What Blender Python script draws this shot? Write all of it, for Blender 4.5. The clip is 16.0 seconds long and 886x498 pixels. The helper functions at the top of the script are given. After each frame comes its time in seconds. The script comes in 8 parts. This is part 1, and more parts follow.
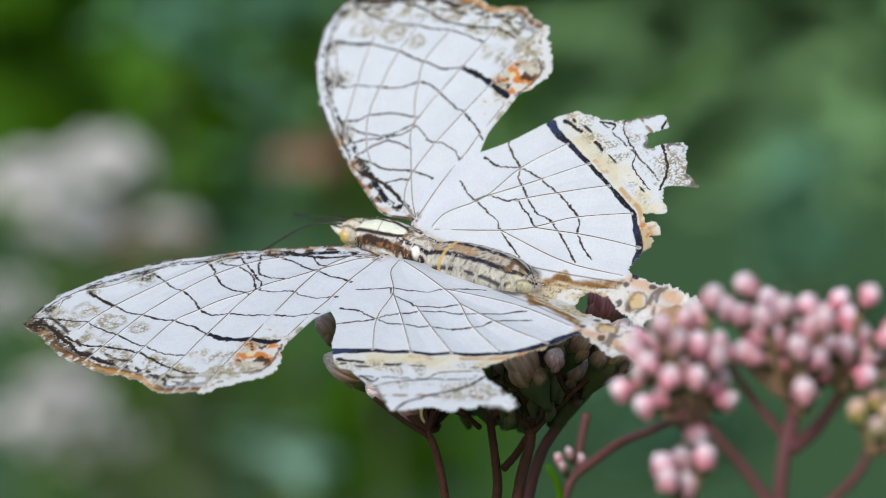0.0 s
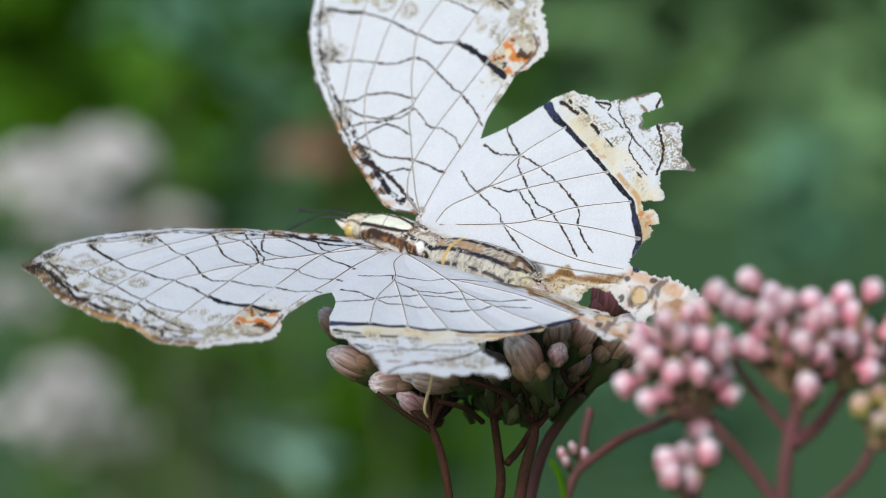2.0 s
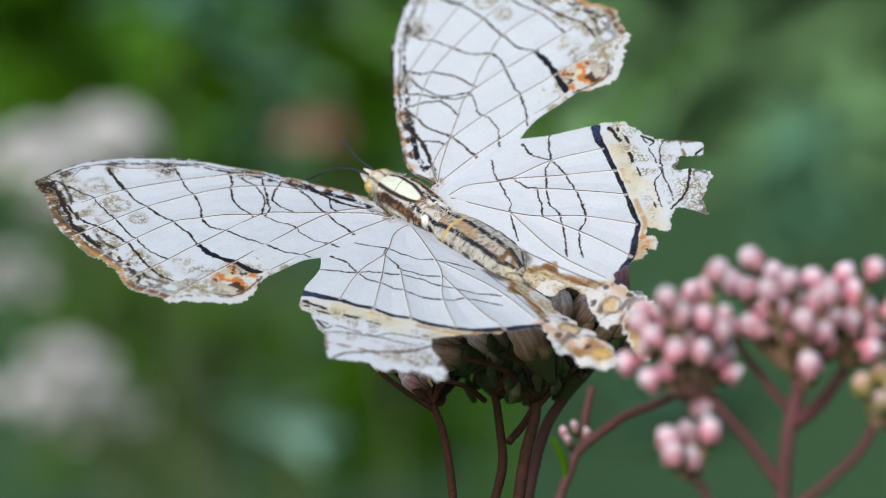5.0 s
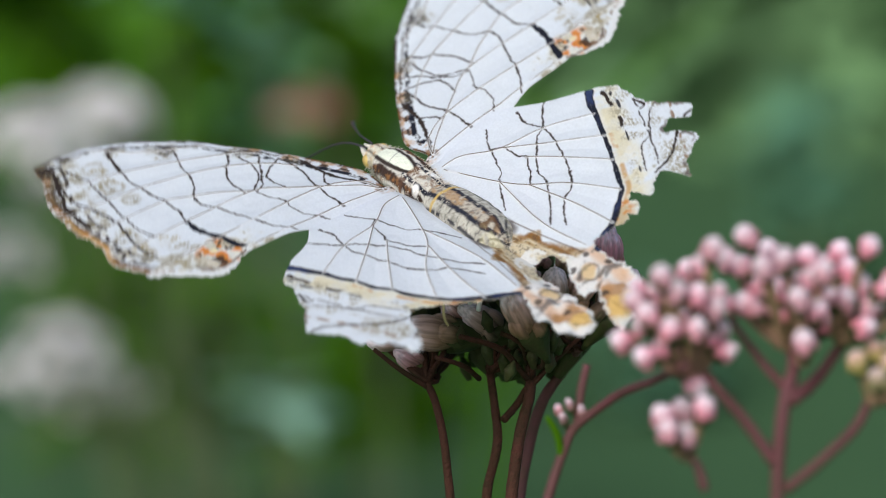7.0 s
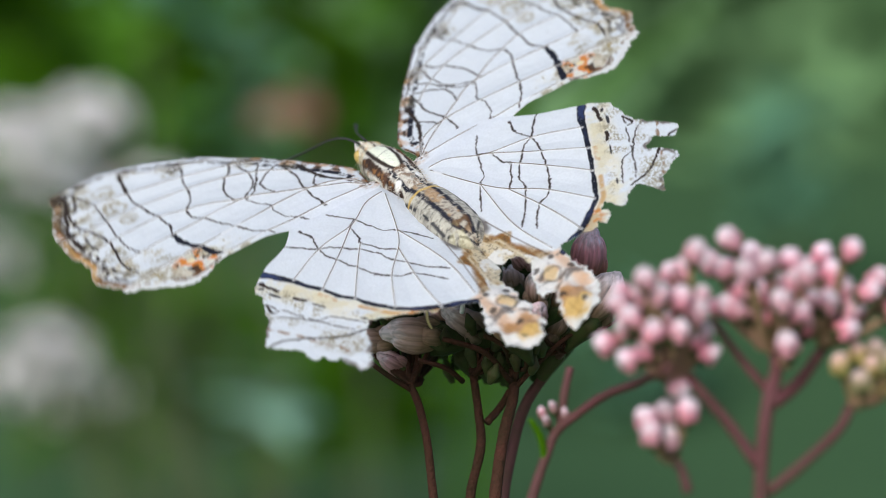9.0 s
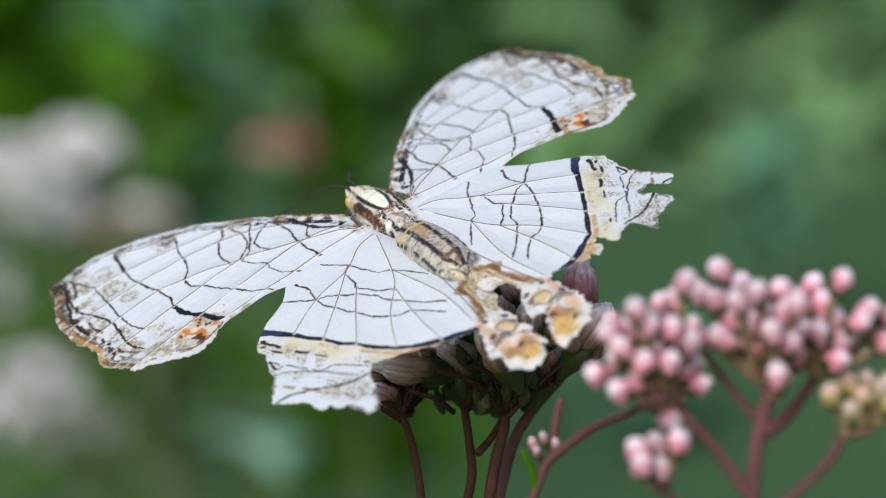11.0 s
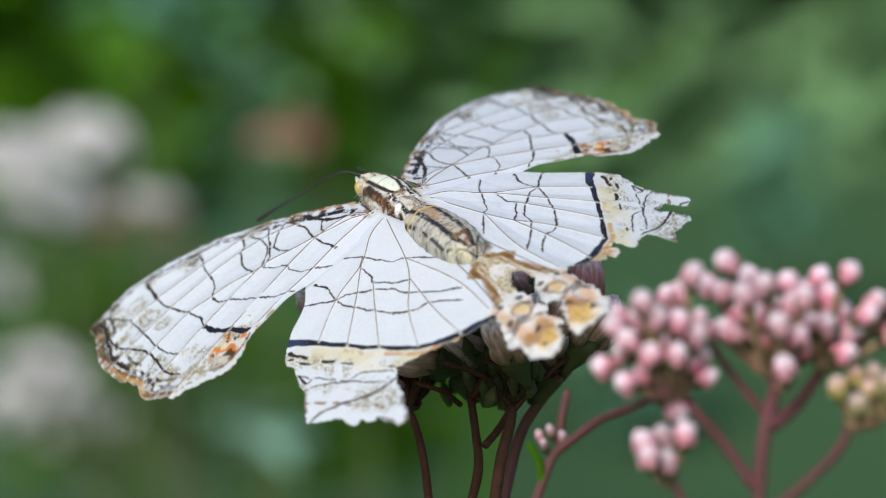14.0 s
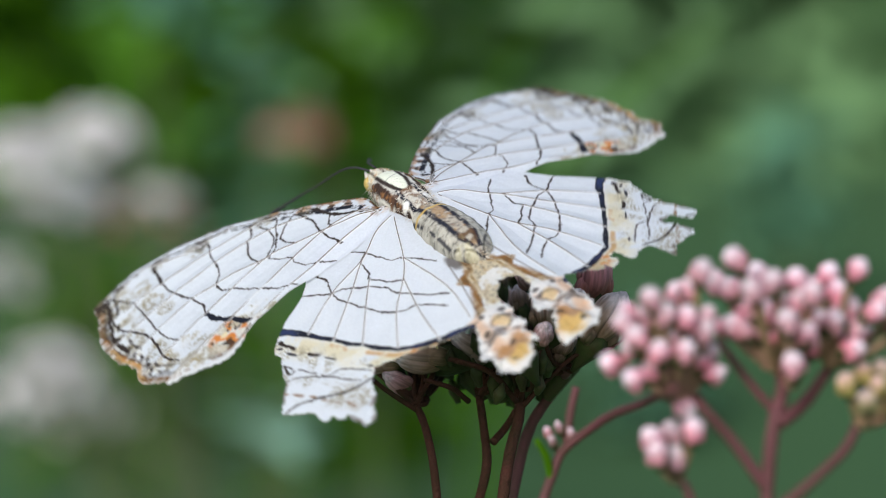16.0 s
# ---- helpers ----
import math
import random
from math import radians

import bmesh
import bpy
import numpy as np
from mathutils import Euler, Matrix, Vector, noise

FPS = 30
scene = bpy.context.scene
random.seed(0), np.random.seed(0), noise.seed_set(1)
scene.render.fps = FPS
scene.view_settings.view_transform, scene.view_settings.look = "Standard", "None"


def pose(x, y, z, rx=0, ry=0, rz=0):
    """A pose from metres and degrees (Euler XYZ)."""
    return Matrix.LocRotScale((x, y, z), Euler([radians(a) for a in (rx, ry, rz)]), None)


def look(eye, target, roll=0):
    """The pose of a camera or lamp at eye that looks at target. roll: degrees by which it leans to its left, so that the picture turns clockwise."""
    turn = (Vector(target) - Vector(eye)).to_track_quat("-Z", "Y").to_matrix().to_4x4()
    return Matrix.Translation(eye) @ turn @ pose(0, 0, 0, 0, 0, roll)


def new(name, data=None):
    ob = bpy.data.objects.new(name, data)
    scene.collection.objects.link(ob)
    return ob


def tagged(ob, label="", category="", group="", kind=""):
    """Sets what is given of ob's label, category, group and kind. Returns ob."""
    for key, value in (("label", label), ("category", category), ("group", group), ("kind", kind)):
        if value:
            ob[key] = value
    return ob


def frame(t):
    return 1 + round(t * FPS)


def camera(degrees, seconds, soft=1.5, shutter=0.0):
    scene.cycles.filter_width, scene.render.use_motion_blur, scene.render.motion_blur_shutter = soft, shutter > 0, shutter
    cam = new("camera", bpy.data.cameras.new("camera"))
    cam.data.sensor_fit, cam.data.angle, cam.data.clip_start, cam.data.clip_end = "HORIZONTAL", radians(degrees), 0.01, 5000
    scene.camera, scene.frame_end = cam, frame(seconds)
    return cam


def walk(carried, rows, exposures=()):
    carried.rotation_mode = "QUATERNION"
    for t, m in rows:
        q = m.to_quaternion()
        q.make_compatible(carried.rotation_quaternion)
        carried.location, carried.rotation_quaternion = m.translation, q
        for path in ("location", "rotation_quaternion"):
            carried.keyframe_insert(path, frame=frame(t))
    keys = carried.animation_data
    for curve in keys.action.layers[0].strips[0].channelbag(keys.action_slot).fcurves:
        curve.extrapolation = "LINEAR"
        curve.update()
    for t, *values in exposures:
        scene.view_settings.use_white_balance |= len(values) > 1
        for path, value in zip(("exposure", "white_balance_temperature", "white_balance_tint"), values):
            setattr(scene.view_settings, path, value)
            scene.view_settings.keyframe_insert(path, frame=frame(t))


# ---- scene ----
cam = camera(16.0, 16.0, soft=0.5, shutter=round(0.011 * FPS, 3))
# depth of field of a long close-up lens, focused on the insect's back
cam.data.dof.use_dof = True
cam.data.dof.focus_distance = 0.250
cam.data.dof.aperture_fstop = 26.0
EYE = (0.0, -0.25056, 1.05326)
PATH = [
    (0, pose(*EYE, 78.0000, 0, 0.0000)),
    (0.5, pose(*EYE, 77.9209, 0, 0.0154)),
    (1, pose(*EYE, 77.9209, 0, 0.0154)),
    (1.5, pose(*EYE, 77.8901, 0, 0.0791)),
    (2, pose(*EYE, 77.9055, 0, 0.0627)),
    (2.5, pose(*EYE, 77.8901, 0, 0.0627)),
    (3, pose(*EYE, 77.9209, 0, 0.0318)),
    (3.5, pose(*EYE, 77.8429, 0, 0.1099)),
    (6, pose(*EYE, 77.2924, 0, 0.0472)),
    (6.5, pose(*EYE, 77.1825, 0, -0.0318)),
    (7, pose(*EYE, 77.1188, 0, 0.0000)),
    (7.5, pose(*EYE, 77.0880, 0, -0.0154)),
    (8, pose(*EYE, 77.1353, 0, -0.0154)),
    (8.5, pose(*EYE, 77.1979, 0, -0.1417)),
    (9, pose(*EYE, 77.1661, 0, -0.3143)),
    (9.5, pose(*EYE, 77.3550, 0, -0.4088)),
    (10, pose(*EYE, 77.6857, 0, -0.4879)),
    (12.5, pose(*EYE, 77.7638, 0, -0.4714)),
    (13, pose(*EYE, 77.7956, 0, -0.4242)),
    (13.5, pose(*EYE, 77.7165, 0, -0.4242)),
    (14, pose(*EYE, 77.5912, 0, -0.3615)),
    (14.5, pose(*EYE, 77.5440, 0, -0.3461)),
    (15, pose(*EYE, 77.4341, 0, -0.2670)),
    (15.5, pose(*EYE, 77.4341, 0, -0.2516)),
    (16, pose(*EYE, 77.5286, 0, -0.2044)),
]
walk(cam, PATH, [(0.0, 0.0), (3.5, 0.0), (6.0, 0.05), (9.5, 0.12), (16.0, 0.15)])

# ---- light: a bright overcast sky ----
world = bpy.data.worlds.new("world")
scene.world = world
world.use_nodes = True
wn = world.node_tree.nodes
sky = wn.new("ShaderNodeTexSky")
sky.sky_type = 'NISHITA'
sky.sun_disc = False
sky.sun_elevation = radians(41)
sky.sun_rotation = radians(205)
sky.air_density, sky.dust_density, sky.ozone_density = 1.0, 2.5, 1.0
wn["Background"].inputs["Strength"].default_value = 0.15
world.node_tree.links.new(sky.outputs["Color"], wn["Background"].inputs["Color"])
sun = new("sun", bpy.data.lights.new("sun", 'SUN'))
sun.data.energy, sun.data.angle, sun.data.color = 1.95, radians(30), (0.99, 0.99, 0.955)
sun.matrix_basis = look((-0.45, -0.92, 1.90), (0, 0, 1.0))

MM = 0.001
CENTRE = Vector((0.0, 0.0, 1.0))
RIGHT, UP, AHEAD = Vector((1, 0, 0)), Vector((0, 0.20791, 0.97815)), Vector((0, 0.97815, -0.20791))


def at(a, b, d):
    """A place a mm to the right, b mm up and d mm away from the middle of the flower group."""
    return CENTRE + (RIGHT * a + UP * b + AHEAD * d) * MM


# ---- materials ----
def material(name, colour, rough=0.6, second=None, scale=600.0, amount=0.5, bump=0.15, bump_scale=2500.0, spec=0.4,
             by_object=0.0, through_light=0.0):
    """A principled surface with two scales of colour variation and a fine relief, in object space."""
    m = bpy.data.materials.new(name)
    m.use_nodes = True
    n, l = m.node_tree.nodes, m.node_tree.links
    b = n["Principled BSDF"]
    b.inputs["Roughness"].default_value = rough
    b.inputs["Specular IOR Level"].default_value = spec
    tc = n.new("ShaderNodeTexCoord")
    big, fine = n.new("ShaderNodeTexNoise"), n.new("ShaderNodeTexNoise")
    big.inputs["Scale"].default_value, fine.inputs["Scale"].default_value = scale, scale * 7
    big.inputs["Detail"].default_value, fine.inputs["Detail"].default_value = 4, 3
    l.new(tc.outputs["Object"], big.inputs["Vector"])
    l.new(tc.outputs["Object"], fine.inputs["Vector"])
    mixn = n.new("ShaderNodeMix")
    mixn.data_type = 'FLOAT'
    mixn.inputs[0].default_value = 0.35
    l.new(big.outputs["Fac"], mixn.inputs[2])
    l.new(fine.outputs["Fac"], mixn.inputs[3])
    ramp = n.new("ShaderNodeMapRange")
    ramp.inputs[1].default_value, ramp.inputs[2].default_value = 0.35, 0.65
    ramp.inputs[4].default_value = amount
    l.new(mixn.outputs[0], ramp.inputs[0])
    mixc = n.new("ShaderNodeMix")
    mixc.data_type = 'RGBA'
    mixc.inputs[6].default_value = (*colour, 1)
    mixc.inputs[7].default_value = (*(second or [c * 0.6 for c in colour]), 1)
    l.new(ramp.outputs[0], mixc.inputs[0])
    out = mixc.outputs[2]
    if by_object:
        info, hsv, mr = n.new("ShaderNodeObjectInfo"), n.new("ShaderNodeHueSaturation"), n.new("ShaderNodeMapRange")
        mr.inputs[3].default_value, mr.inputs[4].default_value = 1 - by_object, 1 + by_object
        l.new(info.outputs["Random"], mr.inputs[0])
        l.new(mr.outputs[0], hsv.inputs["Value"])
        l.new(out, hsv.inputs["Color"])
        out = hsv.outputs["Color"]
    l.new(out, b.inputs["Base Color"])
    bp = n.new("ShaderNodeBump")
    bp.inputs["Strength"].default_value = bump
    bp.inputs["Distance"].default_value = 0.0002
    nb = n.new("ShaderNodeTexNoise")
    nb.inputs["Scale"].default_value = bump_scale
    l.new(tc.outputs["Object"], nb.inputs["Vector"])
    l.new(nb.outputs["Fac"], bp.inputs["Height"])
    l.new(bp.outputs["Normal"], b.inputs["Normal"])
    if through_light:
        tr, add = n.new("ShaderNodeBsdfTranslucent"), n.new("ShaderNodeMixShader")
        l.new(out, tr.inputs["Color"])
        add.inputs[0].default_value = through_light
        l.new(b.outputs[0], add.inputs[1])
        l.new(tr.outputs[0], add.inputs[2])
        l.new(add.outputs[0], n["Material Output"].inputs["Surface"])
    return m


def bud_material(name, base, low, middle, tip, rough=0.6):
    """Bracts that run from a green-brown base over pink to a pale tip, with long streaks."""
    m = material(name, middle, rough, None, 900.0, 0.35, 0.2, 3000.0, 0.25, 0.0, 0.18)
    n, l = m.node_tree.nodes, m.node_tree.links
    b = n["Principled BSDF"]
    tc = n.new("ShaderNodeTexCoord")
    sep = n.new("ShaderNodeSeparateXYZ")
    l.new(tc.outputs["Object"], sep.inputs[0])
    mp = n.new("ShaderNodeMapping")
    mp.inputs["Scale"].default_value = (3200, 3200, 260)
    l.new(tc.outputs["Object"], mp.inputs["Vector"])
    streak = n.new("ShaderNodeTexNoise")
    streak.inputs["Scale"].default_value = 1.0
    streak.inputs["Detail"].default_value = 2
    l.new(mp.outputs[0], streak.inputs["Vector"])
    add = n.new("ShaderNodeMath")
    add.operation = 'MULTIPLY_ADD'
    add.inputs[1].default_value, add.inputs[2].default_value = 0.0022, -0.0011
    l.new(streak.outputs["Fac"], add.inputs[0])
    sm = n.new("ShaderNodeMath")
    l.new(sep.outputs["Z"], sm.inputs[0])
    l.new(add.outputs[0], sm.inputs[1])
    mr = n.new("ShaderNodeMapRange")
    mr.inputs[1].default_value, mr.inputs[2].default_value = 0.0, 0.0049
    l.new(sm.outputs[0], mr.inputs[0])
    cr = n.new("ShaderNodeValToRGB")
    cr.color_ramp.elements[0].position, cr.color_ramp.elements[0].color = 0.08, (*base, 1)
    cr.color_ramp.elements[1].position, cr.color_ramp.elements[1].color = 0.97, (*tip, 1)
    e = cr.color_ramp.elements.new(0.78)
    e.color = (*middle, 1)
    e = cr.color_ramp.elements.new(0.47)
    e.color = (*low, 1)
    l.new(mr.outputs[0], cr.inputs[0])
    info, hsv, mv, mh = (n.new("ShaderNodeObjectInfo"), n.new("ShaderNodeHueSaturation"), n.new("ShaderNodeMapRange"),
                         n.new("ShaderNodeMapRange"))
    mv.inputs[3].default_value, mv.inputs[4].default_value = 0.8, 1.12
    mh.inputs[3].default_value, mh.inputs[4].default_value = 0.75, 1.1
    l.new(info.outputs["Random"], mv.inputs[0])
    l.new(info.outputs["Random"], mh.inputs[0])
    l.new(mv.outputs[0], hsv.inputs["Value"])
    l.new(mh.outputs[0], hsv.inputs["Saturation"])
    lines, lm_, mul = n.new("ShaderNodeTexNoise"), n.new("ShaderNodeMapRange"), n.new("ShaderNodeMix")
    mp2 = n.new("ShaderNodeMapping")
    mp2.inputs["Scale"].default_value = (5200, 5200, 220)
    l.new(tc.outputs["Object"], mp2.inputs["Vector"])
    l.new(mp2.outputs[0], lines.inputs["Vector"])
    lines.inputs["Scale"].default_value, lines.inputs["Detail"].default_value = 1.0, 1
    lm_.inputs[1].default_value, lm_.inputs[2].default_value = 0.35, 0.62
    lm_.inputs[3].default_value, lm_.inputs[4].default_value = 0.7, 1.06
    l.new(lines.outputs["Fac"], lm_.inputs[0])
    mul.data_type, mul.blend_type = 'RGBA', 'MULTIPLY'
    mul.inputs[0].default_value = 1.0
    l.new(cr.outputs[0], mul.inputs[6])
    l.new(lm_.outputs[0], mul.inputs[7])
    l.new(mul.outputs[2], hsv.inputs["Color"])
    l.new(hsv.outputs[0], b.inputs["Base Color"])
    for x in n:
        if x.bl_idname == "ShaderNodeBsdfTranslucent":
            l.new(hsv.outputs[0], x.inputs["Color"])
    return m


def pigment_material(name, rough, bump_scale, bump, through_light, spec=0.25):
    """Scales whose colour is stored on the mesh as pigment, dusted with fine grain."""
    m = bpy.data.materials.new(name)
    m.use_nodes = True
    n, l = m.node_tree.nodes, m.node_tree.links
    b = n["Principled BSDF"]
    b.inputs["Roughness"].default_value = rough
    b.inputs["Specular IOR Level"].default_value = spec
    at_ = n.new("ShaderNodeAttribute")
    at_.attribute_name = "pigment"
    tc, grain, mr, mul = (n.new("ShaderNodeTexCoord"), n.new("ShaderNodeTexNoise"), n.new("ShaderNodeMapRange"),
                          n.new("ShaderNodeMix"))
    grain.inputs["Scale"].default_value, grain.inputs["Detail"].default_value = 5200, 3
    l.new(tc.outputs["Object"], grain.inputs["Vector"])
    mr.inputs[1].default_value, mr.inputs[2].default_value = 0.3, 0.7
    mr.inputs[3].default_value, mr.inputs[4].default_value = 0.95, 1.03
    l.new(grain.outputs["Fac"], mr.inputs[0])
    mul.data_type, mul.blend_type = 'RGBA', 'MULTIPLY'
    mul.inputs[0].default_value = 1.0
    l.new(at_.outputs["Color"], mul.inputs[6])
    l.new(mr.outputs[0], mul.inputs[7])
    l.new(mul.outputs[2], b.inputs["Base Color"])
    bp, nb = n.new("ShaderNodeBump"), n.new("ShaderNodeTexNoise")
    bp.inputs["Strength"].default_value, bp.inputs["Distance"].default_value = bump, 0.0002
    nb.inputs["Scale"].default_value, nb.inputs["Detail"].default_value = bump_scale, 4
    l.new(tc.outputs["Object"], nb.inputs["Vector"])
    l.new(nb.outputs["Fac"], bp.inputs["Height"])
    l.new(bp.outputs["Normal"], b.inputs["Normal"])
    tr, mx = n.new("ShaderNodeBsdfTranslucent"), n.new("ShaderNodeMixShader")
    mx.inputs[0].default_value = through_light
    l.new(mul.outputs[2], tr.inputs["Color"])
    l.new(b.outputs[0], mx.inputs[1])
    l.new(tr.outputs[0], mx.inputs[2])
    l.new(mx.outputs[0], n["Material Output"].inputs["Surface"])
    return m


M_WING = pigment_material("wing scales", 0.55, 1500, 0.25, 0.46)
M_FUZZ = pigment_material("body fuzz", 0.85, 4200, 0.9, 0.0)
M_VEIN = material("wing vein", (0.20, 0.15, 0.11), 0.6, (0.10, 0.07, 0.05), 700, 0.9, 0.1)
M_HAIR = material("pale body hair", (0.86, 0.85, 0.80), 0.8, (0.52, 0.42, 0.28), 900, 0.8)
M_EYE = material("amber eye", (0.62, 0.46, 0.16), 0.2, (0.38, 0.24, 0.06), 1500, 0.6, 0.05, 6000, 0.6)
M_ANTENNA = material("black antenna", (0.025, 0.024, 0.03), 0.5, (0.07, 0.06, 0.06), 2000, 0.6)
M_LEG = material("straw leg", (0.62, 0.50, 0.27), 0.5, (0.42, 0.30, 0.12), 1500, 0.6)
M_LEG_UPPER = material("grey-white femur", (0.60, 0.58, 0.50), 0.7, (0.22, 0.2, 0.16), 2600, 0.8)
M_STEM_DARK = material("dark green stalk", (0.10, 0.14, 0.06), 0.7, (0.07, 0.09, 0.04), 60, 0.9)
M_STEM = material("purple-brown stem", (0.075, 0.028, 0.020), 0.8, (0.032, 0.022, 0.010), 520, 0.9, 0.8, 3500, 0.15)
M_STEM_PINK = material("pink stem", (0.125, 0.042, 0.05), 0.65, (0.075, 0.04, 0.028), 300, 0.8, 0.3, 2500, 0.3)
M_PEDICEL = material("pale green-pink stalk", (0.30, 0.17, 0.12), 0.65, (0.20, 0.18, 0.07), 300, 0.8, 0.3, 2500, 0.3)
M_CALYX = material("green calyx", (0.034, 0.056, 0.012), 0.7, (0.045, 0.034, 0.015), 800, 0.8, 0.3, 3000, 0.3, 0.25)
# M_BUD, M_BUD_RED: green-brown bases, darkened further to paint the shade between heads
M_BUD = bud_material("dusky pink bud", (0.05, 0.075, 0.015), (0.33, 0.20, 0.13), (0.63, 0.42, 0.38), (0.93, 0.80, 0.86))
M_BUD_RED = bud_material("rose bud", (0.07, 0.08, 0.018), (0.40, 0.17, 0.15), (0.72, 0.35, 0.41), (0.95, 0.71, 0.82))
M_BUD_PINK = bud_material("bright pink bud", (0.32, 0.20, 0.09), (0.82, 0.29, 0.38), (0.92, 0.46, 0.57), (0.98, 0.82, 0.90))
M_BUD_GREEN = bud_material("young green bud", (0.24, 0.30, 0.06), (0.42, 0.38, 0.11), (0.60, 0.42, 0.20), (0.80, 0.56, 0.50))
M_BUD_ROSE = bud_material("faded rose bud", (0.34, 0.13, 0.09), (0.42, 0.16, 0.12), (0.50, 0.20, 0.17), (0.60, 0.30, 0.28))
M_BUD_WHITE = bud_material("white-pink bud", (0.74, 0.72, 0.70), (0.86, 0.83, 0.82), (0.90, 0.87, 0.87), (0.95, 0.92, 0.92))
M_FLORET = material("white floret thread", (0.94, 0.93, 0.95), 0.5, (0.88, 0.84, 0.87), 900, 0.5, 0.05, 2000, 0.4, 0.0, 0.3)
M_LEAF = material("green leaf", (0.060, 0.165, 0.004), 0.75, (0.048, 0.130, 0.004), 22, 0.9, 0.2, 220, 0.05, 0.12, 0.25)
M_LEAF_BLUE = material("blue-green leaf", (0.155, 0.36, 0.225), 0.6, (0.14, 0.33, 0.20), 22, 0.9, 0.2, 220, 0.2, 0.08, 0.25)
M_LEAF_PALE = material("pale sage leaf", (0.24, 0.44, 0.33), 0.45, (0.20, 0.37, 0.26), 18, 0.9, 0.2, 220, 0.4, 0.15, 0.2)
M_BANK = material("bright green foliage", (0.085, 0.23, 0.02), 0.8, (0.07, 0.19, 0.02), 3.5, 1.0, 0.3, 60, 0.1)
M_HEDGE = material("far foliage", (0.165, 0.315, 0.14), 0.8, (0.15, 0.29, 0.125), 3.5, 1.0, 0.3, 60, 0.2)
M_GROUND = material("mossy ground", (0.053, 0.120, 0.052), 0.9, (0.042, 0.098, 0.04), 2.2, 1.0, 0.5, 80, 0.2)


# ---- building helpers ----
def finish(name, bm, mat, parent=None, label="", smooth=True):
    me = bpy.data.meshes.new(name)
    bm.to_mesh(me)
    bm.free()
    if smooth:
        me.polygons.foreach_set("use_smooth", [True] * len(me.polygons))
    me.materials.append(mat)
    ob = new(name, me)
    if parent:
        ob.parent = parent
    if label:
        ob["label"] = label
    return ob


def spline(points, per=6):
    """A smooth run of points through the given ones."""
    p = np.array(points, float)
    p = np.vstack([2 * p[0] - p[1], p, 2 * p[-1] - p[-2]])
    out = []
    for i in range(1, len(p) - 2):
        for s in np.arange(per) / per:
            a, b, c, d = p[i - 1:i + 3]
            out.append(0.5 * (2 * b + (c - a) * s + (2 * a - 5 * b + 4 * c - d) * s * s + (3 * b - a - 3 * c + d) * s ** 3))
    out.append(p[-2])
    return np.array(out)


def even_spline(points, per):
    """A smooth run whose tangents follow the length of its spans, so that uneven spans don't overshoot."""
    p = np.array(points, float)
    h = np.maximum(np.linalg.norm(np.diff(p, axis=0), axis=1), 1e-9)
    v = np.diff(p, axis=0) / h[:, None]
    m = np.vstack([v[:1], (v[:-1] * h[1:, None] + v[1:] * h[:-1, None]) / (h[:-1] + h[1:])[:, None], v[-1:]])
    out = []
    for i in range(len(h)):
        for s in np.arange(per) / per:
            out.append((1 + 2 * s) * (1 - s) ** 2 * p[i] + s * (1 - s) ** 2 * h[i] * m[i]
                       + s * s * (3 - 2 * s) * p[i + 1] + s * s * (s - 1) * h[i] * m[i + 1])
    out.append(p[-1])
    return np.array(out)


def tube(bm, points, radii, sides=8, per=5, wobble=0.0):
    """A closed tube along a smooth run of points; radii in metres at the given points."""
    pts = even_spline(points, per)
    rad = np.interp(np.linspace(0, 1, len(pts)), np.linspace(0, 1, len(radii)), radii)
    rings, side = [], None
    for i, p in enumerate(pts):
        t = Vector(pts[min(i + 1, len(pts) - 1)] - pts[max(i - 1, 0)]).normalized()
        side = (side or Vector((0.31, 0.52, 0.79)).cross(t)).normalized()
        side = (side - t * side.dot(t)).normalized()
        up = t.cross(side)
        r = rad[i] * (1 + wobble * random.uniform(-1, 1))
        rings.append([bm.verts.new(Vector(p) + (side * math.cos(k) + up * math.sin(k)) * r)
                      for k in (2 * math.pi * j / sides for j in range(sides))])
    for a, b in zip(rings, rings[1:]):
        for j in range(sides):
            bm.faces.new((a[j], a[(j + 1) % sides], b[(j + 1) % sides], b[j]))
    bm.faces.new(rings[0][::-1])
    bm.faces.new(rings[-1])


def tube_part(name, points, radii, mat, parent, label="", sides=8, wobble=0.0):
    bm = bmesh.new()
    tube(bm, points, radii, sides, 5, wobble)
    return finish(name, bm, mat, parent, label)


def facing(p, q):
    """A pose at p whose z axis points to q."""
    return Matrix.Translation(p) @ (q - p).to_track_quat('Z', 'Y').to_matrix().to_4x4()


# ---- ground and the green distance ----
def ground():
    bm = bmesh.new()
    n = 40
    grid = [[bm.verts.new((x, y, 0.03 * math.sin(x * 1.7) * math.sin(y * 1.3 + 1))) for y in np.linspace(-1, 1, n) ** 3 * 400]
            for x in np.linspace(-1, 1, n) ** 3 * 400]
    for i in range(n - 1):
        for j in range(n - 1):
            bm.faces.new((grid[i][j], grid[i + 1][j], grid[i + 1][j + 1], grid[i][j + 1]))
    tagged(finish("ground", bm, M_GROUND), "low green growth covering the soil under the plants", "ground", kind="structure")


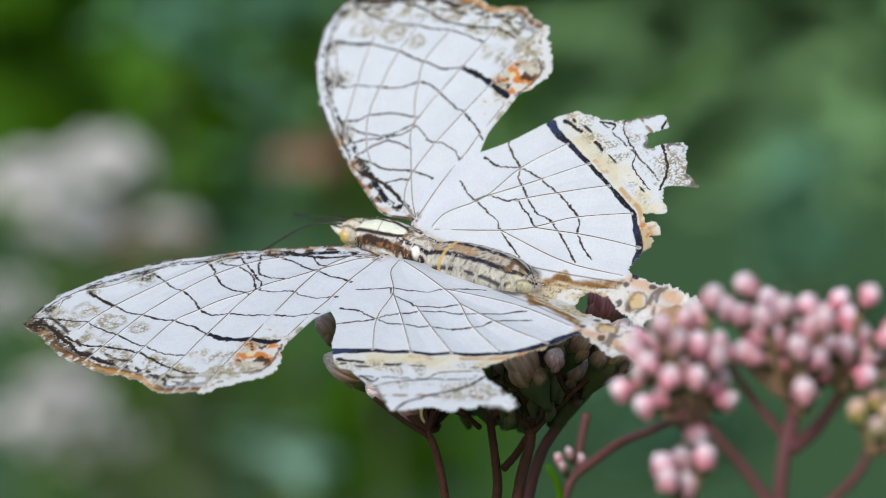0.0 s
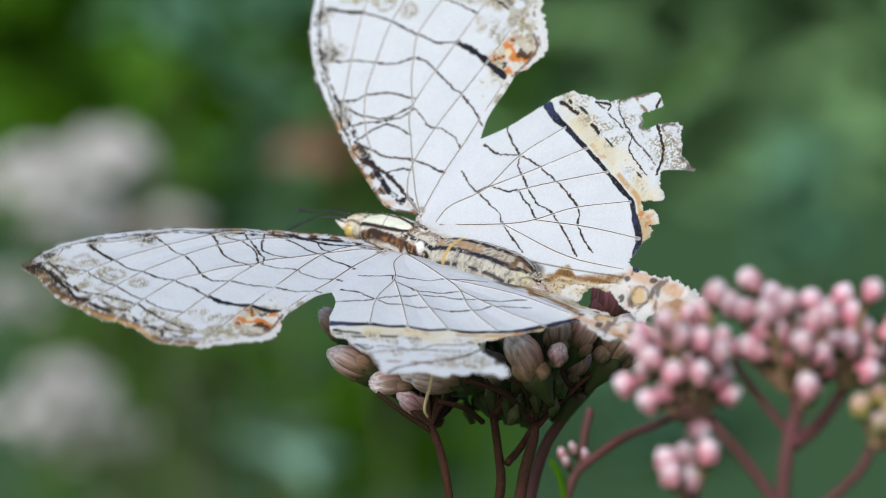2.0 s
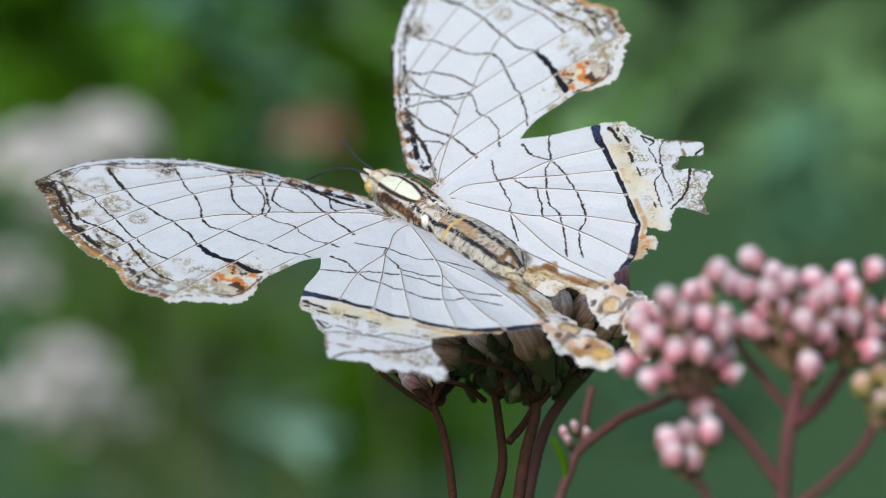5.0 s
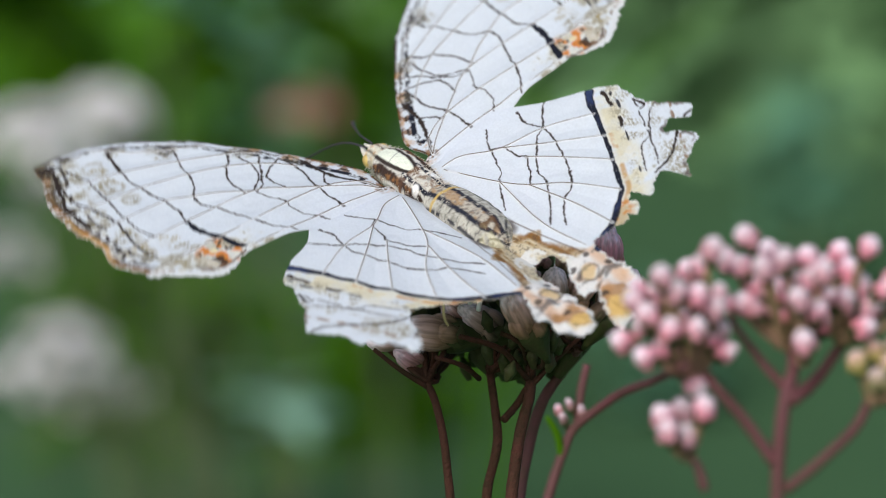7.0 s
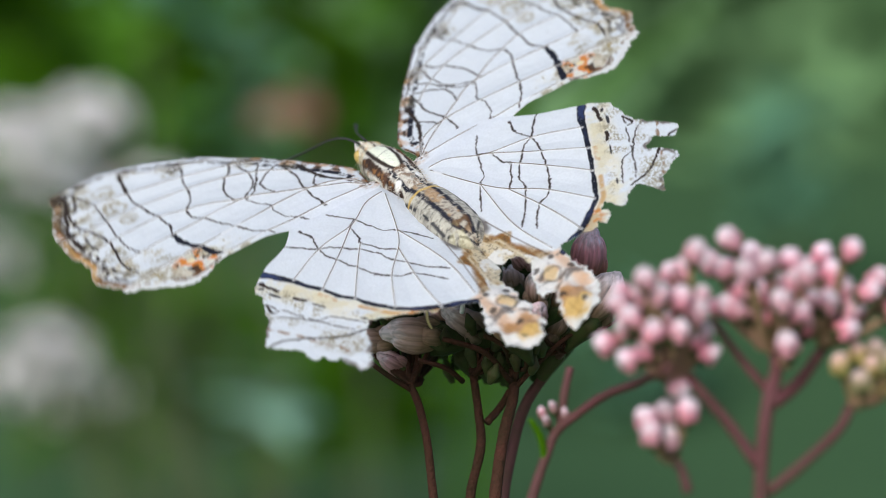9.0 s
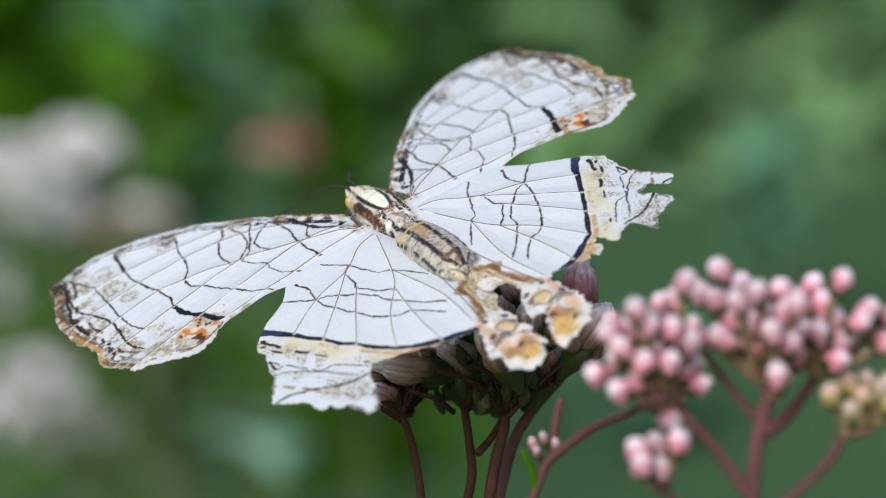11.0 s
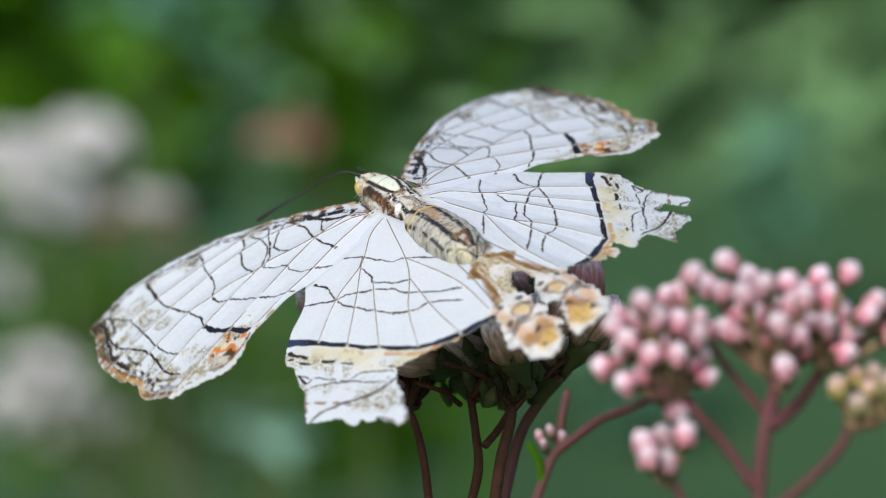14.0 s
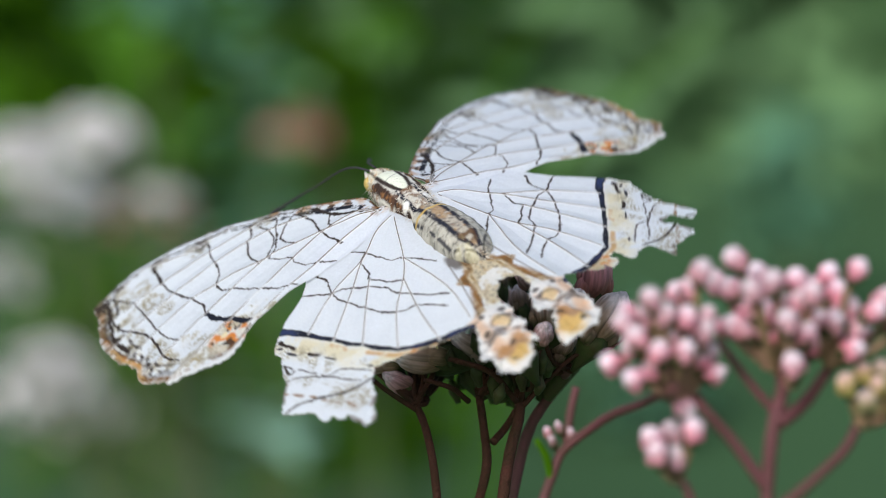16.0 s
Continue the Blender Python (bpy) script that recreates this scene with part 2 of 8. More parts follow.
def leaf_mesh(name, length, width, mat):
    """A pointed leaf with a sunken midrib, a little folded and curled."""
    bm = bmesh.new()
    rows, cols = 7, 4
    g = []
    for i in range(rows + 1):
        s = i / rows
        w = width * 0.5 * (math.sin(math.pi * s ** 0.75) ** 0.8 if 0 < s < 1 else 0.02)
        row = []
        for j in range(-cols // 2, cols // 2 + 1):
            q = j / (cols / 2)
            serr = 1 + (0.06 if i % 2 else -0.06) * (abs(q) == 1)
            row.append(bm.verts.new((q * w * serr, s * length, 0.25 * w * abs(q) - 0.35 * length * s * s
                                     + 0.03 * length * math.sin(7 * s + q))))
        g.append(row)
    for i in range(rows):
        for j in range(cols):
            bm.faces.new((g[i][j], g[i][j + 1], g[i + 1][j + 1], g[i + 1][j]))
    ext = bmesh.ops.extrude_face_region(bm, geom=bm.faces[:])
    bmesh.ops.translate(bm, verts=[v for v in ext["geom"] if isinstance(v, bmesh.types.BMVert)], vec=(0, 0, -0.0006))
    bmesh.ops.recalc_face_normals(bm, faces=bm.faces[:])
    me = bpy.data.meshes.new(name)
    bm.to_mesh(me)
    bm.free()
    me.polygons.foreach_set("use_smooth", [True] * len(me.polygons))
    me.materials.append(mat)
    return me


LEAVES = {}


def leafy_plant(base, height, count, mat, size, seed, label, low=0.25):
    """An upright stem with leaves in pairs, every leaf a part of its own."""
    rnd = random.Random(seed)
    root = new("leafy_plant")
    root.matrix_basis = Matrix.Translation(base)
    tagged(root, label, "plant", "plants behind the flowers")
    top = Vector((0, 0, height))
    tube_part("stem", [Vector((0, 0, 0)), top * 0.5 + Vector((0.01, 0, 0)), top], [0.006, 0.005, 0.002], M_STEM_DARK, root)
    key = (mat.name, size)
    if key not in LEAVES:
        LEAVES[key] = [leaf_mesh("leaf", size * k, size * k * w, mat) for k, w in ((1, 0.36), (0.8, 0.42), (1.15, 0.3))]
    for i in range(count):
        s = low + (1 - low) * (i + 0.5) / count
        p = top * s
        leaf = new("leaf", rnd.choice(LEAVES[key]))
        leaf.parent = root
        leaf.matrix_basis = Matrix.Translation(p) @ Euler((radians(rnd.uniform(-10, 50)), radians(rnd.uniform(-25, 25)),
                                                         i * 2.4 + rnd.uniform(-0.5, 0.5))).to_matrix().to_4x4()
    return root


def grass_blade(points, width, label):
    bm = bmesh.new()
    pts = spline(points, 8)
    prev = None
    for i, p in enumerate(pts):
        s = i / (len(pts) - 1)
        w = width * (1 - s) ** 0.6 * 0.5 + 0.0002
        t = Vector(pts[min(i + 1, len(pts) - 1)] - pts[max(0, i - 1)]).normalized()
        side = t.cross(Vector((0.2, -1, 0.3))).normalized()
        nrm = side.cross(t)
        cur = [bm.verts.new(Vector(p) + side * w), bm.verts.new(Vector(p) - nrm * w * 0.3), bm.verts.new(Vector(p) - side * w),
               bm.verts.new(Vector(p) + nrm * 0.0003)]
        if prev:
            for j in range(4):
                bm.faces.new((prev[j], prev[(j + 1) % 4], cur[(j + 1) % 4], cur[j]))
        prev = cur
    tagged(finish("grass_blade", bm, M_LEAF), label, "grass", "grass blades")


def far_foliage(x0, x1, near, mat, seed, label):
    """A bank of foliage far behind: thousands of small leaves on a rough slope."""
    rnd = np.random.RandomState(seed)
    n = int(3800 * (x1 - x0))
    x, y, z = rnd.uniform(x0, x1, n), rnd.uniform(near, near + 1.2, n), rnd.uniform(0, 2.8, n)
    verts, faces = [], []
    for i in range(n):
        c = Vector((x[i] + 0.12 * math.sin(5 * z[i]), y[i] - 0.05 * z[i] + 0.12 * math.sin(3 * x[i] + 2 * z[i]), z[i]))
        r = Euler(rnd.uniform(-1, 1, 3) * (1.2, 1.2, 3)).to_matrix()
        s = rnd.uniform(0.06, 0.13)
        k = len(verts)
        verts += [c + r @ Vector(v) * s for v in ((-0.3, 0, 0), (0, -1, 0.1), (0.3, 0, 0), (0, 1, 0.1))]
        faces.append((k, k + 1, k + 2, k + 3))
    k, back = len(verts), near + 1.8
    verts += [(a, b, c) for b in (back, back + 0.4) for a, c in ((x0, -0.2), (x1, -0.2), (x1, 3.2), (x0, 3.2))]
    faces += [(k, k + 1, k + 2, k + 3), (k + 4, k + 7, k + 6, k + 5), (k + 3, k + 2, k + 6, k + 7), (k, k + 3, k + 7, k + 4), (k + 1, k + 5, k + 6, k + 2)]
    me = bpy.data.meshes.new("hedge")
    me.from_pydata(verts, [], faces)
    me.materials.append(mat)
    tagged(new("hedge", me), label, "foliage", kind="stuff")


ground()
far_foliage(-5.0, 0.0, 4.9, M_BANK, 5, "bright green leafy bank far behind the flowers")
far_foliage(-0.3, 5.0, 4.8, M_HEDGE, 6, "grey-green leafy bank far behind the flowers")

# ---- flower heads ----
def bud_mesh(name, mat, seed, lobes=6, length=5.2, girth=1.0):
    """A closed flower head: overlapping long bracts round a core, with knobbly floret tips."""
    rnd = random.Random(seed)
    bm = bmesh.new()

    def lobe(angle, offset, width, z0, z1, twist, close=0.5):
        rows, cols = 11, 8
        rings = []
        for i in range(rows + 1):
            s = i / rows
            u = min(1.0, s / 0.62)
            off = offset * (0.2 + 0.8 * u * u * (3 - 2 * u)) * (1 - close * max(0.0, (s - 0.6) / 0.4) ** 2)
            r = width * (0.3 + 0.7 * math.sin(0.5 * math.pi * min(1.0, s / 0.66))) * math.sqrt(max(0.02, 1 - max(0.0, (s - 0.7) / 0.3) ** 2))
            a = angle + twist * s
            c = Vector((math.cos(a) * off, math.sin(a) * off, z0 + (z1 - z0) * s))
            out, tan = Vector((math.cos(a), math.sin(a), 0)), Vector((-math.sin(a), math.cos(a), 0))
            rings.append([bm.verts.new((c + out * math.cos(k) * r * 0.7 + tan * math.sin(k) * r) * MM)
                          for k in (2 * math.pi * j / cols for j in range(cols))])
        for a, b in zip(rings, rings[1:]):
            for j in range(cols):
                bm.faces.new((a[j], a[(j + 1) % cols], b[(j + 1) % cols], b[j]))
        bm.faces.new(rings[0][::-1])
        bm.faces.new(rings[-1])

    for i in range(lobes):
        lobe(2 * math.pi * i / lobes + rnd.uniform(-0.15, 0.15), 0.6 * girth, 0.52 * girth, 0.0, length * rnd.uniform(0.88, 1.0), rnd.uniform(-0.1, 0.35),
             rnd.uniform(0.3, 0.55))
    for i in range(3):
        lobe(2.1 * i + rnd.uniform(0, 1.2), 0.78 * girth, 0.5 * girth, -0.1, length * rnd.uniform(0.42, 0.68), 0.15, 0.25)
    for i in range(2):
        lobe(3.1 * i + 0.4, 0.2 * girth, 0.42 * girth, length * 0.5, length * rnd.uniform(1.0, 1.06), 0)
    me = bpy.data.meshes.new(name)
    bm.to_mesh(me)
    bm.free()
    me.polygons.foreach_set("use_smooth", [True] * len(me.polygons))
    me.materials.append(mat)
    return me


def calyx_mesh():
    """The green cup under a flower head, with a few narrow scales."""
    bm = bmesh.new()
    prof = [(0.15, -2.0), (0.24, -1.4), (0.42, -0.7), (0.64, 0.0), (0.82, 0.7), (0.86, 1.25), (0.7, 1.6)]
    rings = [[bm.verts.new(Vector((math.cos(k) * r * (1 + 0.12 * math.cos(5 * k)), math.sin(k) * r * (1 + 0.12 * math.cos(5 * k)), z
                                   + (0.35 * math.cos(5 * k) if z > 1.0 else 0))) * MM)
              for k in (2 * math.pi * j / 15 for j in range(15))] for r, z in prof]
    for a, b in zip(rings, rings[1:]):
        for j in range(15):
            bm.faces.new((a[j], a[(j + 1) % 15], b[(j + 1) % 15], b[j]))
    bm.faces.new(rings[0][::-1])
    bm.faces.new(rings[-1])
    me = bpy.data.meshes.new("calyx")
    bm.to_mesh(me)
    bm.free()
    me.polygons.foreach_set("use_smooth", [True] * len(me.polygons))
    me.materials.append(M_CALYX)
    return me


BUDS = {m.name: [bud_mesh("bud", m, 10 * i + k, 5 + (k % 2), 5.2, 1.0) for k in range(4)]
        for i, m in enumerate((M_BUD, M_BUD_RED, M_BUD_PINK, M_BUD_GREEN, M_BUD_WHITE, M_BUD_ROSE))}
CALYX = calyx_mesh()
PICK = random.Random(3)


def head(parent, base, tip, mat=M_BUD, girth=1.0, hub=None, stalk_mat=M_STEM, calyx=True):
    """One closed flower head from base to tip (mm), with its cup and, where a hub is given, its own small stalk."""
    b, t = at(*base), at(*tip)
    if parent == flower:
        b = t.lerp(b, 1.22)
    s = (t - b).length / (5.2 * MM)
    bud = new("bud", PICK.choice(BUDS[mat.name]))
    bud.parent = parent
    bud.matrix_basis = facing(b, t) @ Matrix.Rotation(PICK.uniform(0, 6.28), 4, 'Z') @ Matrix.Diagonal((s * girth, s * girth, s, 1))
    if calyx:
        cup = new("calyx", CALYX)
        cup.parent = bud
    if hub:
        h = at(*hub)
        low = b - (t - b).normalized() * 1.3 * MM * s
        mid = h.lerp(low, 0.55) + (Vector((low.x - h.x, low.y - h.y, 0)) * 0.14) - (t - b).normalized() * 0.4 * MM
        tube_part("pedicel", [h, mid, low], [0.24 * MM, 0.2 * MM, 0.3 * MM], stalk_mat, parent, "", 7, 0.08)
    return bud


def stem(parent, points, r0, r1, mat=M_STEM, name="stem"):
    pts = [at(*p) for p in points]
    k = 0.8 if name == "branch" and parent == flower else 1.0
    return tube_part(name, pts, [k * r0 * MM, k * (r0 + r1) * 0.5 * MM, k * r1 * MM], mat, parent, "", 10, 0.05)


def thread(parent, points, r=0.2, mat=M_FLORET, name="floret_thread"):
    return tube_part(name, [at(*p) for p in points], [r * MM, r * MM, r * 0.7 * MM], mat, parent, "", 6)


def bract(parent, base, tip, wide=1.0):
    """A narrow green leaflet between the small stalks; in numbers they stand in for shade there."""
    p, q = at(*base), at(*tip)
    return tube_part("bract", [p, p.lerp(q, 0.5) + Vector((0, -0.2, 0)) * MM, q], [0.25 * wide * MM, 0.55 * wide * MM, 0.08 * MM], M_CALYX, parent, "", 6)


def plant_root(name, label, group, foot):
    root = new(name)
    root.matrix_basis = Matrix.Identity(4)
    tagged(root, label, "flower", group)
    return root


# the flower on which the insect sits
flower = plant_root("flower_cluster", "domed cluster of dusky pink flower buds on purple-brown stalks", "flower clusters", None)
HUB_MAIN = (7.0, -13.2, -4)
HUB_MID = (3.8, -13.9, -2)
HUB_SIDE = (-1.3, -14.5, -5)
HUB_OUTER = (10.9, -11.8, -3)
head(flower, (-8.4, -7.5, 2), (-10.4, -5.5, 3), M_BUD, 1.42, HUB_SIDE)
head(flower, (-6.4, -8.2, -0.3), (-8.5, -5.7, -0.9), M_BUD, 1.42, HUB_SIDE)
head(flower, (-5.0, -6.9, 3), (-7.4, -4.2, 4), M_BUD, 1.42, HUB_SIDE)
head(flower, (-6.1, -10.4, -1.5), (-9.5, -8.7, -2.1), M_BUD, 1.42, HUB_SIDE)
head(flower, (-4.5, -9.8, -1.8), (-6.2, -7.9, -2.4), M_BUD_RED, 1.42, HUB_SIDE)
head(flower, (-2.8, -11.0, -2.4), (-6.2, -11.2, -3), M_BUD, 1.42, HUB_SIDE)
head(flower, (1.3, -10.9, -3), (-3.5, -10.4, -3.6), M_BUD, 1.42, HUB_MID)
head(flower, (-1.7, -13.4, -2.7), (-3.9, -12.1, -3.3), M_BUD_RED, 1.42, HUB_SIDE)
head(flower, (-2.5, -9.1, -1.8), (-4.9, -5.8, -2.4), M_BUD, 1.42, HUB_SIDE)
head(flower, (-2.0, -5.4, 2), (-2.3, -3.2, 3), M_BUD, 1.42, HUB_SIDE)
head(flower, (-1.0, -8.2, -0.9), (-1.9, -5.9, -1.5), M_BUD, 1.42, HUB_SIDE)
head(flower, (2.5, -8.2, -1.5), (0.9, -6.4, -2.1), M_BUD, 1.42, HUB_MID)
head(flower, (1.0, -5.6, 0), (0.1, -2.9, 1), M_BUD, 1.42, HUB_SIDE)
head(flower, (2.7, -6.3, -0.9), (1.9, -3.1, -1.5), M_BUD, 1.42, HUB_MID)
head(flower, (4.5, -6.9, -5), (2.6, -4.4, -7), M_BUD, 1.42, HUB_MID)
head(flower, (5.2, -7.7, -7), (3.7, -5.3, -9), M_BUD_RED, 1.42, HUB_MID)
head(flower, (4.6, -10.6, -2.7), (1.4, -8.6, -3.3), M_BUD, 1.42, HUB_MID)
head(flower, (7.0, -10.3, -10), (5.1, -6.8, -12), M_BUD, 1.42, HUB_MAIN)
head(flower, (8.0, -4.9, -6), (6.9, -3.5, -8), M_BUD_RED, 1.42, HUB_MAIN)
head(flower, (8.8, -8.0, -8), (8.7, -5.3, -10), M_BUD, 1.42, HUB_OUTER)
head(flower, (10.1, -8.3, -6), (11.7, -5.4, -8), M_BUD, 1.42, HUB_OUTER)
head(flower, (12.8, -6.1, -3), (13.2, -2.0, -5), M_BUD_RED, 1.42, HUB_OUTER)
head(flower, (12.8, -9.3, -6), (15.1, -5.6, -8), M_BUD, 1.42, HUB_OUTER)
head(flower, (8.5, -9.1, -11), (8.8, -7.8, -13), M_BUD_RED, 1.42, HUB_MAIN)
head(flower, (10.0, -10.6, -3), (11.1, -8.2, -5), M_BUD, 1.42, HUB_OUTER)
head(flower, (-3.8, -5.7, 6), (-5.5, -3.2, 7), M_BUD, 1.42, HUB_SIDE)
head(flower, (5.5, -5.7, 4), (4.7, -3.2, 5), M_BUD, 1.42, HUB_MAIN)
head(flower, (7.4, -7.3, 1), (6.9, -5.1, 2), M_BUD, 1.42, HUB_MAIN)
head(flower, (9.8, -6.2, 1), (10.2, -3.7, 2), M_BUD, 1.42, HUB_OUTER)
head(flower, (3.1, -4.3, 7), (2.5, -2.1, 8), M_BUD, 1.42, HUB_MID)
head(flower, (0.2, -4.4, 8), (-0.4, -2.1, 9), M_BUD, 1.42, HUB_SIDE)
head(flower, (-2.6, -6.8, 2), (-4.0, -4.6, 3), M_BUD, 1.42, HUB_SIDE)
head(flower, (13.0, -6.8, 2), (14.3, -4.0, 3), M_BUD, 1.42, HUB_OUTER)
head(flower, (7.1, -4.9, 8), (6.5, -2.7, 9), M_BUD, 1.42, HUB_MAIN)
head(flower, (2.1, -10.3, -0.6), (-0.1, -8.3, -1.2), M_BUD, 1.42, HUB_MID)
head(flower, (12.0, -7.6, 3), (13.4, -5.1, 4), M_BUD, 1.42, HUB_OUTER)
head(flower, (-5.3, -9.5, -0.3), (-7.8, -7.4, -0.9), M_BUD_RED, 1.42, HUB_SIDE)
head(flower, (8.4, -4.6, 5), (8.4, -1.8, 6), M_BUD, 1.42, HUB_MAIN)
head(flower, (-4.0, -8.3, 6.6), (-6.4, -5.9, 7.6), M_BUD, 1.42, HUB_SIDE)
head(flower, (-3.4, -8.7, 9.8), (-5.4, -5.1, 10.8), M_BUD, 1.42, HUB_SIDE)
head(flower, (-2.1, -9.4, 8.1), (-4.7, -6.1, 9.1), M_BUD, 1.42, HUB_SIDE)
head(flower, (-1.6, -8.3, 11.2), (-3.6, -6.2, 12.2), M_BUD, 1.42, HUB_SIDE)
head(flower, (-1.0, -8.7, 6.5), (-2.2, -4.6, 7.5), M_BUD, 1.42, HUB_SIDE)
head(flower, (0.4, -8.9, 7.1), (-0.6, -4.3, 8.1), M_BUD, 1.42, HUB_SIDE)
head(flower, (0.9, -9.9, 7.9), (0.3, -5.4, 8.9), M_BUD, 1.42, HUB_SIDE)
head(flower, (1.9, -8.9, 8.7), (1.1, -6.0, 9.7), M_BUD, 1.42, HUB_MID)
head(flower, (3.6, -8.9, 12.3), (2.7, -7.0, 13.3), M_BUD, 1.42, HUB_MID)
head(flower, (4.1, -8.4, 9), (4.2, -4.9, 10), M_BUD, 1.42, HUB_MID)
head(flower, (5.2, -10.3, 12.6), (5.7, -5.2, 13.6), M_BUD, 1.42, HUB_MID)
head(flower, (5.7, -8.4, 9.5), (6.0, -6.2, 10.5), M_BUD, 1.42, HUB_MAIN)
head(flower, (6.8, -8.8, 12), (7.7, -5.1, 13), M_BUD, 1.42, HUB_MAIN)
head(flower, (8.0, -9.2, 12.1), (9.0, -7.1, 13.1), M_BUD, 1.42, HUB_MAIN)
head(flower, (9.2, -8.4, 11.7), (10.2, -5.1, 12.7), M_BUD, 1.42, HUB_OUTER)
head(flower, (10.2, -8.8, 12.3), (10.9, -5.7, 13.3), M_BUD, 1.42, HUB_OUTER)
head(flower, (11.2, -9.1, 6.1), (12.1, -6.8, 7.1), M_BUD, 1.42, HUB_OUTER)
head(flower, (11.8, -8.2, 7.8), (13.0, -6.5, 8.8), M_BUD, 1.42, HUB_OUTER)
stem(flower, [(30.5, -1020.0, -211), (19.5, -420.0, -86), (7.0, -62.8, -13), (5.5, -22.8, -6), (6.2, -18.3, -5), (7.0, -15.1, -4), (7.0, -13.2, -4)], 0.56, 0.42, M_STEM, "stem")
stem(flower, [(28.6, -1020.0, -208), (17.6, -420.0, -83), (5.1, -63.0, -10), (3.6, -23.0, -3), (4.4, -19.2, -3), (4.2, -16.8, -2), (3.8, -13.9, -2)], 0.46, 0.34, M_STEM, "stem")
stem(flower, [(25.5, -1020.0, -211), (14.5, -420.0, -86), (2.0, -62.8, -13), (0.5, -22.8, -6), (-0.2, -17.6, -6), (-0.9, -15.3, -5), (-1.3, -14.5, -5)], 0.42, 0.3, M_STEM, "stem")
stem(flower, [(31.5, -1020.0, -201), (20.5, -420.0, -76), (8.0, -63.1, -3), (6.5, -23.1, 4), (8.3, -16.3, 3), (10.2, -13.4, 1), (10.9, -11.8, -3)], 0.6, 0.4, M_STEM_PINK, "stem")
stem(flower, [(7.0, -14.5, -4), (8.0, -9.7, -8), (8.6, -9.0, -10)], 0.3, 0.18, M_STEM, "branch")
stem(flower, [(7.1, -14.8, -4), (9.4, -12.3, -5), (11.8, -10.3, -6), (14.3, -9.8, -7), (16.3, -7.9, -7)], 0.3, 0.1, M_STEM, "branch")
stem(flower, [(6.7, -14.2, -5), (4.5, -11.7, -8), (1.3, -10.6, -10)], 0.32, 0.26, M_STEM, "branch")
stem(flower, [(6.7, -12.8, -5), (5.5, -10.8, -9), (4.5, -10.4, -9)], 0.28, 0.24, M_STEM, "branch")
stem(flower, [(2.9, -14.3, -3), (1.3, -13.0, -6), (-0.6, -12.4, -7)], 0.3, 0.22, M_STEM, "branch")
stem(flower, [(-1.2, -14.9, -5), (-3.6, -13.3, -6), (-5.5, -11.8, -6)], 0.28, 0.22, M_STEM, "branch")
stem(flower, [(4.9, -17.6, -3), (5.7, -16.8, -2), (6.7, -15.1, -4)], 0.42, 0.36, M_STEM, "branch")
# dark green leaflets, most of them added to darken the gaps like shade
bract(flower, (5.9, -13.3, -4.05027), (5.9, -11.9, -4.55027))
bract(flower, (5.0, -14.2, -7.49868), (5.6, -12.6, -7.99868))
bract(flower, (8.0, -12.6, 6.16338), (8.5, -11.1, 5.66338))
bract(flower, (5.8, -11.5, -0.719339), (6.2, -9.9, -1.21934))
bract(flower, (3.8, -10.4, -5.97185), (3.2, -8.7, -6.47185))
bract(flower, (10.9, -11.3, 4.24252), (10.6, -8.9, 3.74252))
bract(flower, (7.7, -12.2, -2.98029), (8.3, -10.0, -3.48029))
bract(flower, (5.4, -14.5, 4.37514), (5.2, -12.5, 3.87514))
bract(flower, (8.0, -13.1, -5.33654), (8.6, -11.2, -5.83654))
bract(flower, (5.4, -11.2, -2.39415), (5.4, -9.8, -2.89415))
bract(flower, (1.6, -12.7, 1.543), (0.9, -10.9, 1.043))
bract(flower, (9.2, -9.9, -0.151309), (9.1, -8.5, -0.651309))
bract(flower, (7.2, -13.3, -6.29597), (6.9, -11.2, -6.79597))
bract(flower, (3.8, -13.5, -1.0784), (4.3, -11.3, -1.5784))
bract(flower, (8.8, -11.8, -0.799298), (9.3, -10.1, -1.2993))
bract(flower, (7.2, -10.3, 0.927287), (6.6, -8.0, 0.427287))
bract(flower, (3.5, -13.3, 6.12457), (3.4, -11.0, 5.62457))
bract(flower, (11.4, -11.3, -3.16121), (11.2, -9.6, -3.66121))
bract(flower, (8.8, -12.9, 6.19834), (9.3, -10.5, 5.69834))
bract(flower, (2.2, -14.9, 5.79797), (1.5, -12.7, 5.29797))
bract(flower, (8.2, -12.3, 1.16211), (8.3, -10.5, 0.662106))
bract(flower, (4.4, -12.5, 5.67151), (4.0, -10.8, 5.17151))
bract(flower, (2.6, -12.0, 5.27767), (2.2, -10.0, 4.77767))
bract(flower, (10.5, -11.0, -2.99251), (10.9, -9.5, -3.49251))
bract(flower, (6.2, -12.7, 3.80267), (5.8, -11.2, 3.30267))
bract(flower, (5.3, -12.5, 1.07508), (5.0, -10.3, 0.575081))
bract(flower, (8.9, -10.7, -2.66836), (8.7, -9.1, -3.16836))
bract(flower, (4.1, -10.1, 0.961882), (3.5, -8.3, 0.461882))
bract(flower, (4.6, -13.3, 5.69176), (4.2, -11.5, 5.19176))
bract(flower, (9.3, -11.1, 0.159151), (9.2, -8.8, -0.340849))
bract(flower, (7.4, -13.0, -5.76164), (7.7, -10.8, -6.26164))
bract(flower, (3.2, -13.5, 6.82942), (3.0, -11.6, 6.32942))
bract(flower, (8.6, -11.9, -7.7997), (8.7, -9.6, -8.2997))
bract(flower, (7.1, -11.7, -6.25691), (6.7, -9.8, -6.75691))
bract(flower, (3.4, -10.8, -2.14536), (3.1, -8.2, -2.64536))
